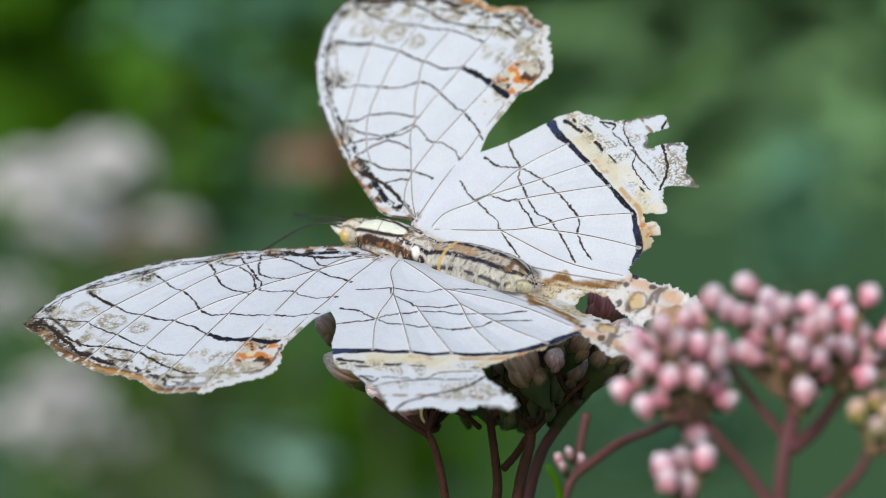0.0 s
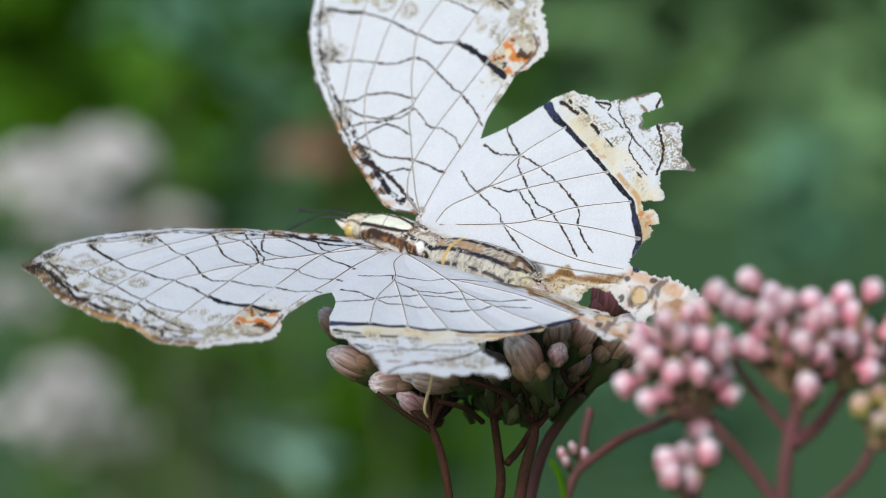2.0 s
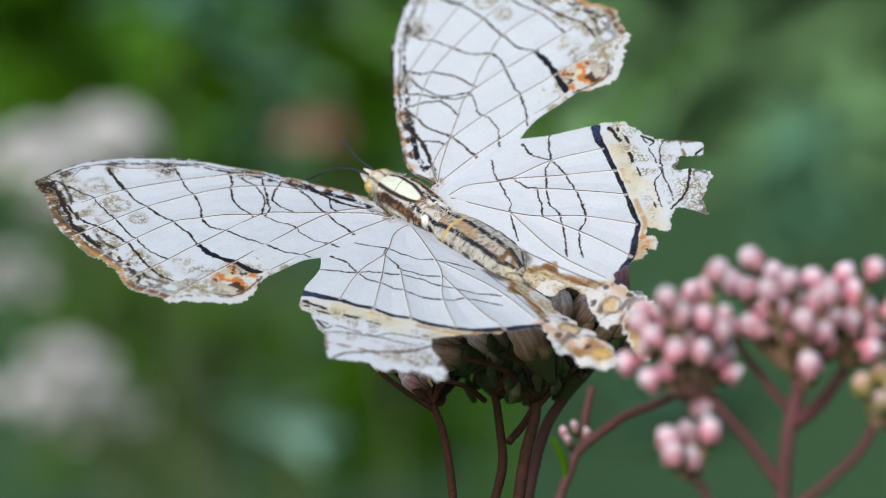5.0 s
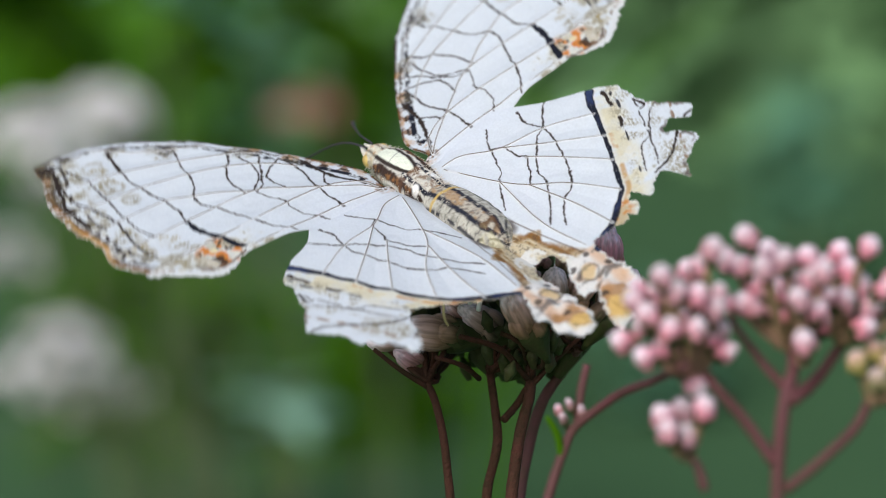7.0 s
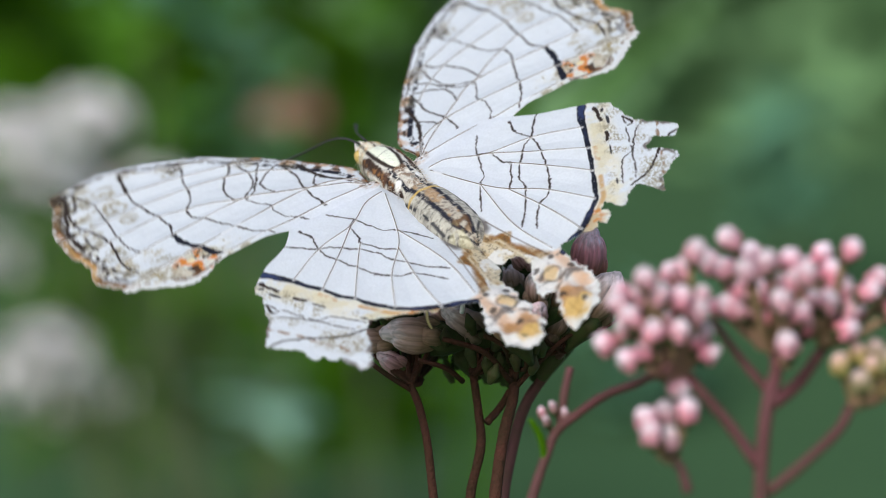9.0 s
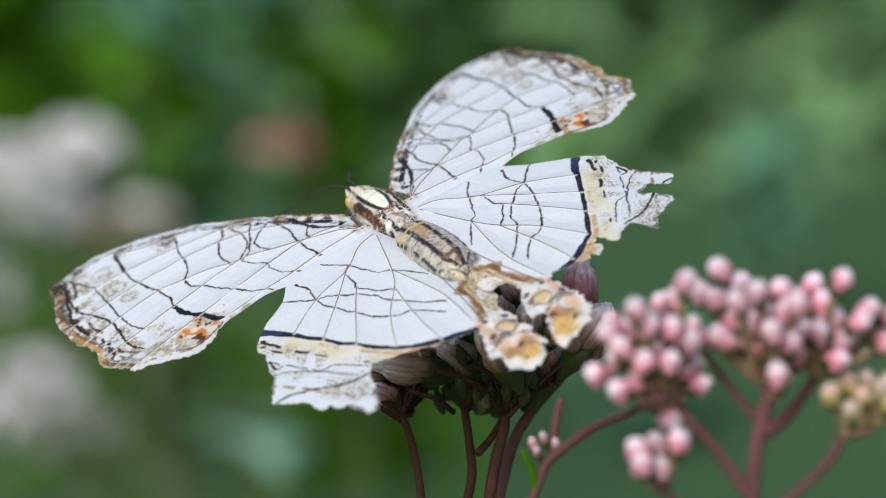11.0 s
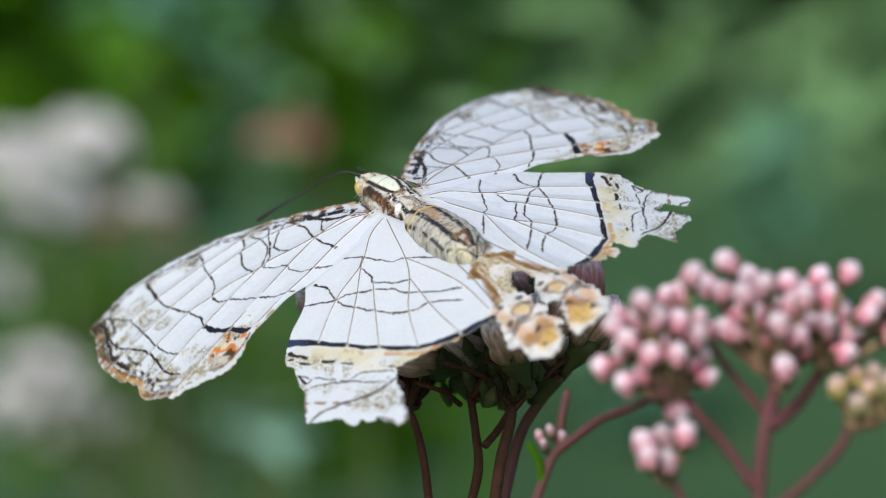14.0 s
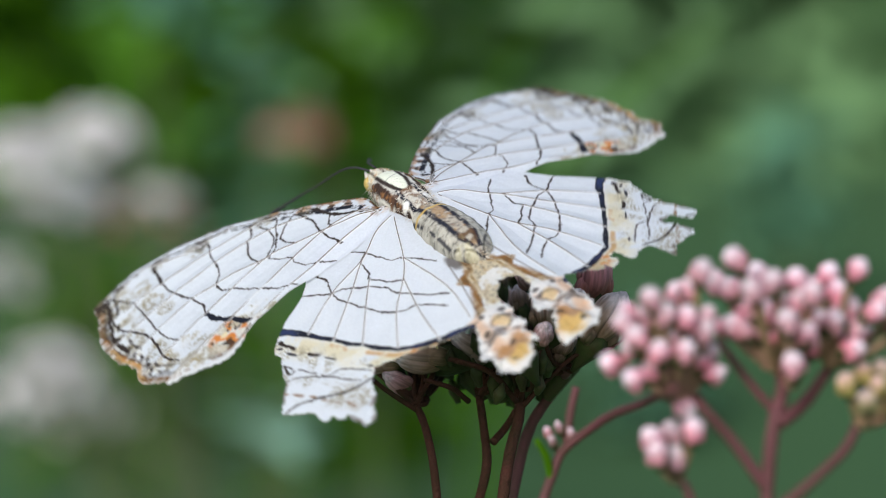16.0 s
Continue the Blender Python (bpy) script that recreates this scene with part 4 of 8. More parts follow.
head(pink_flower, (10.28, -15.81, -28.00), (9.88, -14.78, -28.69), M_BUD_RED, 1.3, None, M_PEDICEL)
head(pink_flower, (8.91, -16.30, -28.00), (8.51, -15.34, -28.69), M_BUD_RED, 1.3, None, M_PEDICEL)

FILL = random.Random(17)
for hub, middle, spread, count in ((PINK_A, (15.3, -7.6, -45), (3.2, 2.6, 2.5), 17), (PINK_B, (22.6, -5.6, -44), (3.4, 2.2, 2.5), 15), (PINK_E, (28.2, -5.4, -43), (2.8, 2.2, 2.5), 12)):
    for i in range(count):
        tip = Vector([m + w * FILL.uniform(-1, 1) for m, w in zip(middle, spread)])
        out = (tip - Vector(hub)).normalized()
        head(pink_flower, tip - out * FILL.uniform(1.4, 1.8), tip, M_BUD_PINK, FILL.uniform(1.7, 2.1), hub if i % 2 else None, M_PEDICEL)
thread(pink_flower, [(8.6, -18.6, -28), (8.2, -16.8, -28.6), (7.5, -15.6, -29.0)], 0.3, M_LEAF, "bract")

# pale clusters far behind
def pale_cluster(a, b, d, radius, count, mat, seed, label, squash=0.75):
    rnd = random.Random(seed)
    root = plant_root("flower_cluster", label, "pale flower clusters", None)
    hub = (a, b - radius * 1.1, d)
    for i in range(count):
        th, ph = rnd.uniform(0, 2 * math.pi), rnd.uniform(-0.2, 1.45)
        dirv = Vector((math.cos(th) * math.cos(ph), math.sin(ph) * squash, math.sin(th) * math.cos(ph)))
        c = Vector((a, b, d)) + dirv * radius * rnd.uniform(0.75, 1.0)
        tip = c + dirv * 10.6
        head(root, c, tip, mat, 3.1, hub if i % 3 == 0 else None, M_STEM_DARK, calyx=False)
    low = at(a + radius * 0.4, b - radius, d)
    tube_part("stem", [Vector((low.x + 0.06, low.y, 0.0)), Vector((low.x + 0.03, low.y, 0.5)), low, at(*hub)],
              [0.004, 0.0035, 0.0028, 0.002], M_STEM_DARK, root)


pale_cluster(-270, 35, 1784, 31, 42, M_BUD_WHITE, 40, "pale pinkish-white flower cluster far out of focus")
pale_cluster(-247, 56, 2044, 30, 30, M_BUD_WHITE, 41, "pale pinkish-white flower cluster far out of focus")
pale_cluster(-250, 12, 1844, 28, 26, M_BUD_WHITE, 42, "pale pinkish-white flower cluster far out of focus")
pale_cluster(-224, -2, 2244, 28, 12, M_BUD_ROSE, 43, "faded pink flower cluster far out of focus")
pale_cluster(-200, 7, 2044, 23, 9, M_BUD_WHITE, 49, "pale pinkish-white flower cluster far out of focus")
pale_cluster(-288, -41, 1844, 21, 12, M_BUD_WHITE, 44, "pale pinkish-white flower cluster far out of focus")
pale_cluster(-248, -104, 1784, 29, 30, M_BUD_WHITE, 45, "pale pinkish-white flower cluster far out of focus")
pale_cluster(-236, -142, 1944, 32, 28, M_BUD_WHITE, 46, "pale pinkish-white flower cluster far out of focus")
pale_cluster(-286, -131, 1844, 24, 15, M_BUD_WHITE, 47, "pale pinkish-white flower cluster far out of focus")
pale_cluster(-101, 65, 2144, 22, 12, M_BUD_ROSE, 48, "faded pink flower cluster far out of focus")
leafy_plant((-0.239, 2.439, 0), 0.720, 16, M_LEAF_BLUE, 0.070, 100, "blue-green leafy plant far behind", 0.90)
leafy_plant((-0.174, 2.936, 0), 0.652, 12, M_LEAF_BLUE, 0.080, 101, "blue-green leafy plant far behind", 0.90)
leafy_plant((-0.166, 2.620, 0), 0.608, 22, M_LEAF_BLUE, 0.060, 102, "blue-green leafy plant far behind", 0.69)
leafy_plant((-0.102, 1.681, 0), 0.522, 7, M_LEAF_PALE, 0.042, 103, "pale sage leafy plant far behind", 0.94)
leafy_plant((-0.435, 3.126, 0), 0.585, 30, M_LEAF, 0.100, 104, "bright green leafy plant far behind", 0.78)
leafy_plant((-0.248, 3.326, 0), 0.564, 60, M_LEAF, 0.100, 105, "bright green leafy plant far behind", 0.47)
leafy_plant((-0.106, 3.120, 0), 0.556, 50, M_LEAF, 0.100, 106, "bright green leafy plant far behind", 0.65)
leafy_plant((-0.314, 2.680, 0), 0.409, 50, M_LEAF, 0.100, 107, "bright green leafy plant far behind", 0.46)
leafy_plant((-0.072, 2.470, 0), 0.383, 40, M_LEAF, 0.090, 108, "bright green leafy plant far behind", 0.64)
leafy_plant((-0.220, 2.569, 0), 0.369, 40, M_LEAF, 0.090, 109, "bright green leafy plant far behind", 0.59)
leafy_plant((-0.013, 2.673, 0), 0.377, 36, M_LEAF, 0.090, 110, "bright green leafy plant far behind", 0.50)
leafy_plant((0.270, 3.441, 0), 0.144, 40, M_LEAF_BLUE, 0.090, 111, "blue-green leafy plant far behind", 0.05)
leafy_plant((0.479, 3.888, 0), 0.321, 40, M_LEAF_BLUE, 0.090, 112, "blue-green leafy plant far behind", 0.38)
grass_blade([Vector((-0.036, 0.399, 0.000)), Vector((0.014, 0.399, 0.858)), Vector((0.024, 0.411, 0.915)), Vector((0.042, 0.417, 0.940)), Vector((0.065, 0.430, 0.954))], 0.0035, "long soft grass blade behind the flowers")
grass_blade([Vector((-0.041, 0.495, 0.000)), Vector((0.009, 0.495, 0.829)), Vector((0.013, 0.513, 0.911)), Vector((0.024, 0.518, 0.936)), Vector((0.041, 0.523, 0.957))], 0.003, "long soft grass blade behind the flowers")

# ---- the butterfly: wing outlines and lines in mm, x outwards from the hinge, y towards the head ----
FORE_OUTLINE = [(1, -1), (0.9, 2), (2.4, 4.7), (4.5, 7.9), (7.9, 12.4), (11.3, 15.9), (14.3, 17.9), (18, 19.2), (21.1, 19.1), (22.2, 18.7), (22.4, 17.4), (23.3, 14.6), (24.1, 12.3), (24.2, 9.7), (24.2, 7.1), (23.7, 4.8), (24.2, 3.4), (24.3, 1.9), (23.5, 0.5), (23.1, -0.6), (22.9, -1.5), (22.1, -1.9), (21.2, -2.6), (20.2, -3.3), (19.1, -4.2), (18.2, -4.5), (17.2, -4.3), (15.9, -3.4), (15.1, -3.1), (11.1, -2.7), (8, -3), (4.5, -3.3), (1.5, -2.6), (0.2, -1.6)]
FORE_COSTA = [(1, -1), (0.9, 2), (2.4, 4.7), (4.5, 7.9), (7.9, 12.4), (11.3, 15.9), (14.3, 17.9), (18, 19.2), (21.1, 19.1), (22.2, 18.7)]
FORE_MARGIN = [(22.2, 18.7), (22.4, 17.4), (23.3, 14.6), (24.1, 12.3), (24.2, 9.7), (24.2, 7.1), (23.7, 4.8), (24.2, 3.4), (24.3, 1.9), (23.5, 0.5), (23.1, -0.6), (22.9, -1.5), (22.1, -1.9), (21.2, -2.6), (20.2, -3.3), (19.1, -4.2), (18.2, -4.5), (17.2, -4.3), (15.9, -3.4), (15.1, -3.1)]
FORE_BAR = [(16.7, 3.5), (16.4, 1.7), (15.5, -0.6), (14.9, -2.2)]
FORE_VEINS = [[(1.3, -1.3), (3, 0.1), (7.5, 3.1), (10, 4.3), (16.6, 3.6), (19.7, 3.2), (23.9, 2.8)],
              [(1.3, -1.3), (2.5, 0.6), (6.2, 1.5), (16, -0.1), (19.6, -0.6), (22.8, -1.2)],
              [(1.4, -1.4), (5.5, -1.5), (10.5, -2.1), (14.9, -2.6)],
              [(10, 4.3), (12.2, 5.7), (14.2, 6.6), (16.4, 7.4), (20.6, 7.0), (23.7, 6.7)],
              [(5, 5.6), (6.5, 7.1), (9.6, 9.0), (13.5, 9.9), (16.7, 10.4), (20.7, 10.3), (24.0, 10.3)],
              [(6.5, 9.2), (8.4, 10.6), (16.9, 13.5), (21.8, 13.8)],
              [(9.3, 13), (14.4, 15.6), (17.2, 18.0), (19.9, 17.3)]]
FORE_LINES = []
FORE_LINES.append(([(16.3, 16.8), (16.9, 13.5), (16.8, 10.5), (16.4, 7.8), (16.2, 5.5), (16.7, 3.5), (16.4, 1.7), (15.5, -0.6), (14.9, -2.2)], 0.17))
FORE_LINES.append(([(12.4, 15.6), (11.8, 13.9), (12.5, 11.3), (13.2, 8.2), (14, 7), (14.2, 5.4), (12.7, 1.9), (11.9, -0.1), (10.2, -2.6)], 0.16))
FORE_LINES.append(([(8.4, 11), (9, 9.7), (10, 8.6), (10.6, 6.5), (10.6, 4.4)], 0.2))
FORE_LINES.append(([(8, 9.8), (7.8, 7.8), (8.4, 6), (9.9, 4.4)], 0.16))
FORE_LINES.append(([(6.5, 9.2), (7.9, 6.5), (8.8, 4.7), (9.7, 4.1)], 0.16))
FORE_LINES.append(([(5.5, 7.7), (7.4, 6.4), (7.9, 5.5), (7.4, 3)], 0.17))
FORE_LINES.append(([(5.4, 7.7), (5, 4.7), (5.2, 3.6), (5.5, 1.2), (5.2, -1.7)], 0.2))
FORE_LINES.append(([(10, 4.3), (8.7, 1.8), (8.8, 0.5), (8.1, -1.3), (6.6, -2.9)], 0.13))
FORE_LINES.append(([(3.7, 3.6), (4.4, 2.4), (4.6, 1.3)], 0.17))
FORE_LINES.append(([(21.1, 19.1), (20.4, 16.8), (19.7, 14.3), (19.9, 10.6), (20.2, 7.3), (20.1, 4.9), (19.7, 3.2)], 0.16))
FORE_LINES.append(([(21.3, 17.2), (22.1, 13.5), (21.9, 11.2), (21.1, 8.3), (21.2, 5.1), (21.5, 3), (21, 0.8)], 0.2))
FORE_LINES.append(([(21.9, 18.4), (21.4, 16.8), (22.3, 14), (23.2, 10.6), (23, 8)], 0.34))
FORE_LINES.append(([(1.2, -1.2), (2.4, 0.7), (3.7, 3.7), (4.1, 6.4), (7.1, 10.5), (12.4, 15.6), (16.2, 17.7), (19.8, 19)], 0.12))
FORE_LINES.append(([(1.2, -1.2), (2.4, 0.7), (3.7, 3.7), (4.1, 6.4)], 0.3))
FORE_LINES.append(([(16.3, 16.8), (16.9, 13.5)], 0.32))
HIND_OUTLINE = [(0.2, 1.2), (2.2, 2.8), (5.8, 3.2), (8.2, 1.9), (10.4, -1.1), (13.3, -3.1), (15.1, -5.3), (14.9, -6), (15.5, -8.1), (16, -9.6), (17.5, -12.4), (17.4, -13), (16.3, -14.3), (15.7, -15.1), (15.8, -16.7), (14.9, -17), (14.5, -18.2), (13.9, -18.2), (13.8, -19.6), (13.3, -20.8), (12.5, -20.6), (11.5, -18.2), (10.6, -15.8), (9.6, -15.4), (8, -16.5), (6.7, -17.3), (5.5, -18), (2.8, -18.9), (2.8, -20.2), (3.5, -21.9), (3.9, -23.3), (3.4, -24.1), (3.5, -25.5), (2.6, -26.6), (1.2, -26.6), (0.5, -25.6), (0.5, -24.4), (-0.2, -24.2), (0.0, -22.9), (-0.5, -21.7), (-0.2, -20.6), (-0.5, -19.2), (-0.3, -17.6), (-0.6, -16.5), (-1.2, -15.4), (-1.4, -13.8), (-1.1, -11), (-0.7, -7), (-0.5, -2.5)]
HIND_OUTLINE_WORN = [(0.2, 1.2), (2.2, 2.8), (5.6, 3), (8, 1.6), (10.8, -1.2), (14, -3.5), (15.3, -4.6), (15.5, -6.4), (15.6, -8.7), (16.5, -10.4), (17.3, -12), (17.1, -13), (16.4, -13.3), (15.5, -12.2), (14.6, -12.6), (14.1, -13), (14.8, -14.1), (15.5, -15.4), (15.2, -16), (13.7, -16.8), (12.5, -18.1), (12.1, -19.2), (11.8, -18), (11.2, -16.5), (10.2, -17), (8.9, -17.9), (8.6, -16.8), (8.2, -16.3), (7.6, -16.9), (7.9, -17.8), (7, -18.6), (6.6, -17.9), (6, -18.6), (4.9, -18.2), (3, -18.2), (2.7, -19.7), (2.7, -21.2), (3.0, -22.5), (2.8, -24), (2.2, -25.5), (1.3, -26.5), (0.1, -26.8), (-0.8, -26.3), (-1.0, -25), (-0.6, -23.6), (-0.1, -22.4), (-0.9, -21.6), (-0.7, -20.2), (-0.3, -19), (0.3, -17.6), (0.3, -16.5), (-0.2, -15.6), (-1.1, -15.2), (-1.4, -13.6), (-1.1, -11), (-0.7, -7), (-0.5, -2.5)]
HIND_BAND = [(13.6, -3.6), (12.8, -4.8), (12.2, -6.4), (11, -9.1), (9.6, -12.1), (8.6, -14.1), (7.9, -15.5), (6.8, -16.4), (5.1, -17.9), (3.9, -18.2), (2.7, -19)]
HIND_VEINS = [[(0.9, 0.2), (2.6, -0.3), (5.1, -2.6), (8.6, -3.8), (12.1, -6.3)],
              [(5.1, -2.6), (7.5, -5.4), (11, -9.2)],
              [(5.7, -5.4), (7.1, -7.7), (9.6, -12.1)],
              [(0.8, -0.2), (2.6, -5.8), (3.8, -8.3), (5.9, -11.2), (7.8, -15.4)],
              [(3.8, -8.3), (4.7, -13.5), (5.1, -17.9)],
              [(2.6, -5.8), (1.8, -12.8), (2.3, -18.1)]]
HIND_LINES = []
HIND_LINES.append(([(5.8, 0.6), (4.5, -1.7), (3.6, -4.4), (2.6, -5.8), (1, -8.6)], 0.15))
HIND_LINES.append(([(8.7, 0), (8.2, -1.5), (8.6, -3.8), (8.4, -5.5), (7.4, -8.5), (6, -11.3), (4.4, -12.3), (2.8, -14.7)], 0.16))
HIND_LINES.append(([(10.7, -1.1), (9.6, -2.3), (8.6, -3.8), (7.7, -4.2), (6.2, -6.1), (5.2, -7.6), (4.8, -9.5), (2.1, -13.6)], 0.17))
HIND_LINES.append(([(4.6, -1.9), (5.3, -2.7), (5.4, -4.4), (5.7, -5.4), (5, -6.6), (4, -8.4)], 0.17))
HIND_LINES.append(([(14.3, -4.5), (13.7, -6.6)], 0.34))
HIND_LINES.append(([(13.2, -8.3), (12.6, -9.4)], 0.3))
HIND_LINES.append(([(16.1, -9.5), (15.2, -9.8), (14, -11.2), (13.4, -12.3), (12, -12.8), (11.3, -14), (10.4, -15.5)], 0.14))
HIND_LINES.append(([(17.5, -12.9), (16.4, -12.9), (15.2, -13.7), (13.3, -15.3), (12.3, -15.9), (10.7, -16.3)], 0.24))
HIND_LINES.append(([(15.2, -7.5), (15.3, -8.9), (14.8, -9)], 0.2))


def value_noise(x, y, seed):
    """Smooth noise from 0 to 1 on a unit grid."""
    xi, yi = np.floor(x).astype(int), np.floor(y).astype(int)
    fx, fy = x - xi, y - yi
    fx, fy = fx * fx * (3 - 2 * fx), fy * fy * (3 - 2 * fy)

    def h(i, j):
        v = np.sin(i * 127.1 + j * 311.7 + seed * 74.7) * 43758.5453
        return v - np.floor(v)

    return (h(xi, yi) * (1 - fx) + h(xi + 1, yi) * fx) * (1 - fy) + (h(xi, yi + 1) * (1 - fx) + h(xi + 1, yi + 1) * fx) * fy


def rough_noise(x, y, scale, seed):
    return sum(value_noise(x * scale * 2 ** k, y * scale * 2 ** k, seed + k) * 0.5 ** k for k in range(4)) / 1.875


def to_line(p, line):
    """The distance of points to a polyline, and how far along it (0 to 1) the nearest place lies."""
    best, along = np.full(len(p), 1e9), np.zeros(len(p))
    n = len(line) - 1
    for i, (a, b) in enumerate(zip(line, line[1:])):
        ab = b - a
        s = np.clip(((p - a) @ ab) / (ab @ ab + 1e-12), 0, 1)
        d = np.hypot(*(p - a - s[:, None] * ab).T)
        near = d < best
        best[near], along[near] = d[near], (i + s[near]) / n
    return best, along


def inside(p, poly):
    x, y = p.T
    res = np.zeros(len(p), bool)
    for (x0, y0), (x1, y1) in zip(poly, np.roll(poly, -1, 0)):
        if y0 != y1:
            res ^= ((y0 > y) != (y1 > y)) & (x < (x1 - x0) * (y - y0) / (y1 - y0) + x0)
    return res


def step(d, edge, soft):
    s = np.clip((edge + soft - d) / (2 * soft), 0, 1)
    return s * s * (3 - 2 * s)


def blend(col, rgb, mask):
    col += (np.array(rgb) - col) * np.clip(mask, 0, 1)[:, None]


DARK, BLACK, OCHRE, OLIVE, ORANGE, RUST, CREAM = ((0.045, 0.030, 0.022), (0.016, 0.018, 0.030), (0.60, 0.44, 0.20), (0.36, 0.31, 0.19),
                                                 (0.72, 0.30, 0.07), (0.42, 0.20, 0.06), (0.87, 0.83, 0.70))


def drawn(col, p, line, width, rgb=DARK, seed=0, strength=1.0, taper=0.0, even=1.0):
    """A line of pigment with an uneven edge."""
    run = spline(line, 5)
    near = np.all((p > run.min(0) - 0.8) & (p < run.max(0) + 0.8), 1)
    x, y = q = p[near].T
    wob = np.stack([rough_noise(x, y, 1.3, seed + 3) - 0.5, rough_noise(x, y, 1.3, seed + 9) - 0.5], 1) * 0.26
    wob += np.stack([value_noise(x * 5, y * 5, seed + 13) - 0.5, value_noise(x * 5, y * 5, seed + 17) - 0.5], 1) * 0.13
    d, s = to_line(q.T + wob * even, run)
    w = width * 0.5 * (1 + even * (0.8 * rough_noise(x, y, 2.2, seed + 5) - 0.45)) * (1 - taper * s)
    part_col = col[near]
    blend(part_col, rgb, step(d, w, 0.035) * strength)
    col[near] = part_col


def spot(col, p, c, r, rgb, seed=0, strength=0.9, ring=0.0):
    d = np.hypot(*(p - np.array(c)).T) + (rough_noise(p[:, 0], p[:, 1], 1.4, seed) - 0.5) * r * 1.1
    m = step(d, r, r * 0.3)
    if ring:
        m = m * (1 - step(d, r * ring, r * 0.2))
    blend(col, rgb, m * strength)


def cloud(p, c, r, seed, grain=7.0):
    """A loose cloud of single dark scales round a place: 0 to 1."""
    x, y = p.T
    d = np.hypot(x - c[0], y - c[1]) + (rough_noise(x, y, 0.9, seed) - 0.5) * r * 1.6
    return step(d, r * 0.75, r * 0.35) * np.clip((value_noise(x * grain, y * grain, seed + 1) - 0.32) * 4, 0, 1)


def fore_pigment(p, rim):
    """White scales with brown cross lines, a dusky tip and an orange patch at the hind corner."""
    x, y = p.T
    n1, n2 = rough_noise(x, y, 0.55, 1), rough_noise(x, y, 2.4, 2)
    n3, dust = rough_noise(x, y, 1.1, 3), value_noise(x * 8, y * 8, 4)
    col = np.tile((0.845, 0.885, 0.94), (len(p), 1)) * (0.95 + 0.07 * n1)[:, None]
    edge, s = to_line(p, spline(FORE_MARGIN, 4))
    tip = np.clip((0.62 - s) * 5, 0, 1)
    # khaki clouds and cream between the last cross line and the margin
    blend(col, (0.84, 0.82, 0.74), step(edge, 2.8, 1.2) * np.clip((n3 - 0.35) * 4, 0, 1) * 0.6)
    blend(col, OLIVE, step(np.abs(edge - 2.1), 1.1, 0.5) * np.clip((n3 - 0.52) * 10, 0, 1) * (0.45 + 0.5 * (dust > 0.4)) * 0.85)
    for i, (c, r) in enumerate((((18.3, 14.9), 1.2), ((19.2, 12.1), 1.35), ((18.4, 9.6), 0.8), ((19.2, 2.4), 1.2), ((18.6, 0.6), 1.1), ((21.4, 5.0), 1.0),
                                ((21.4, 2.4), 0.9), ((21.6, 9.6), 0.9), ((20.8, 15.9), 1.2), ((20.2, -1.4), 0.8))):
        blend(col, OLIVE if i % 3 else (0.42, 0.33, 0.14), cloud(p, c, r, 20 + 3 * i) * 0.85)
        spot(col, p, (c[0] + 0.2, c[1] - 0.1), r * 0.36, (0.80, 0.83, 0.87), 60 + i, 0.9)
    # brown margin with dark bars, ochre fringe, white fringe at the hind part
    blend(col, (0.47, 0.30, 0.13), step(edge, 0.5 + 0.5 * n3, 0.2) * (s < 0.62) * np.clip((n2 - 0.32) * 5, 0, 1) * 0.7)
    blend(col, (0.26, 0.13, 0.045), step(np.abs(edge - 0.32 - 0.2 * n3), 0.2, 0.08) * np.clip((n2 - 0.36) * 8, 0, 1) * (s < 0.64) * 0.95)
    blend(col, DARK, step(np.abs(edge - 1.15 - 0.9 * (n3 - 0.5)), 0.24, 0.1) * np.clip((n2 - 0.42) * 9, 0, 1) * tip * 0.95)
    blend(col, DARK, step(np.abs(edge - 1.95 - 0.7 * (n1 - 0.5)), 0.17, 0.08) * np.clip((n3 - 0.45) * 9, 0, 1) * tip * 0.9)
    rim_dark = np.clip(1.15 - 2.2 * s, 0, 1)
    blend(col, (0.20, 0.12, 0.055), step(edge, 0.55 + 0.45 * n3, 0.15) * rim_dark * np.clip((n2 - 0.28) * 6, 0, 1) * 0.9)
    blend(col, (0.05, 0.032, 0.022), step(np.abs(edge - 0.75 - 0.3 * (n3 - 0.5)), 0.22, 0.1) * np.clip(0.95 - 1.6 * s, 0, 1) * np.clip((n2 - 0.3) * 6, 0, 1))
    blend(col, (0.72, 0.46, 0.18), step(np.abs(edge - 0.3), 0.2, 0.12) * (s > 0.2) * (s < 0.6) * np.clip((n3 - 0.4) * 6, 0, 1) * 0.75)
    for c, wide, dark in (((18.4, 15.5), 0.85, 0.45), ((18.5, 12.2), 0.78, 0.8), ((18.2, 9.5), 0.6, 0.35)):
        ring = np.abs(np.hypot(x - c[0], (y - c[1]) * 0.85) - wide + 0.9 * (n3 - 0.5))
        blend(col, (0.40, 0.34, 0.20), step(ring, 0.2, 0.12) * np.clip((dust - 0.1) * 1.9, 0, 1) * dark)
    blend(col, ORANGE, step(np.abs(edge - 0.5), 0.25, 0.15) * np.clip((n3 - 0.6) * 9, 0, 1) * (s < 0.7) * 0.45)
    blend(col, (0.86, 0.87, 0.88), step(edge, 0.5, 0.2) * (s > 0.55) * 0.9)
    blend(col, (0.30, 0.20, 0.10), step(np.abs(edge - 0.75), 0.12, 0.06) * (s > 0.55) * np.clip((n2 - 0.5) * 8, 0, 1) * 0.8)
    # front edge: white with black squiggles, orange and black at the base
    costa, sc = to_line(p, spline(FORE_COSTA, 4))
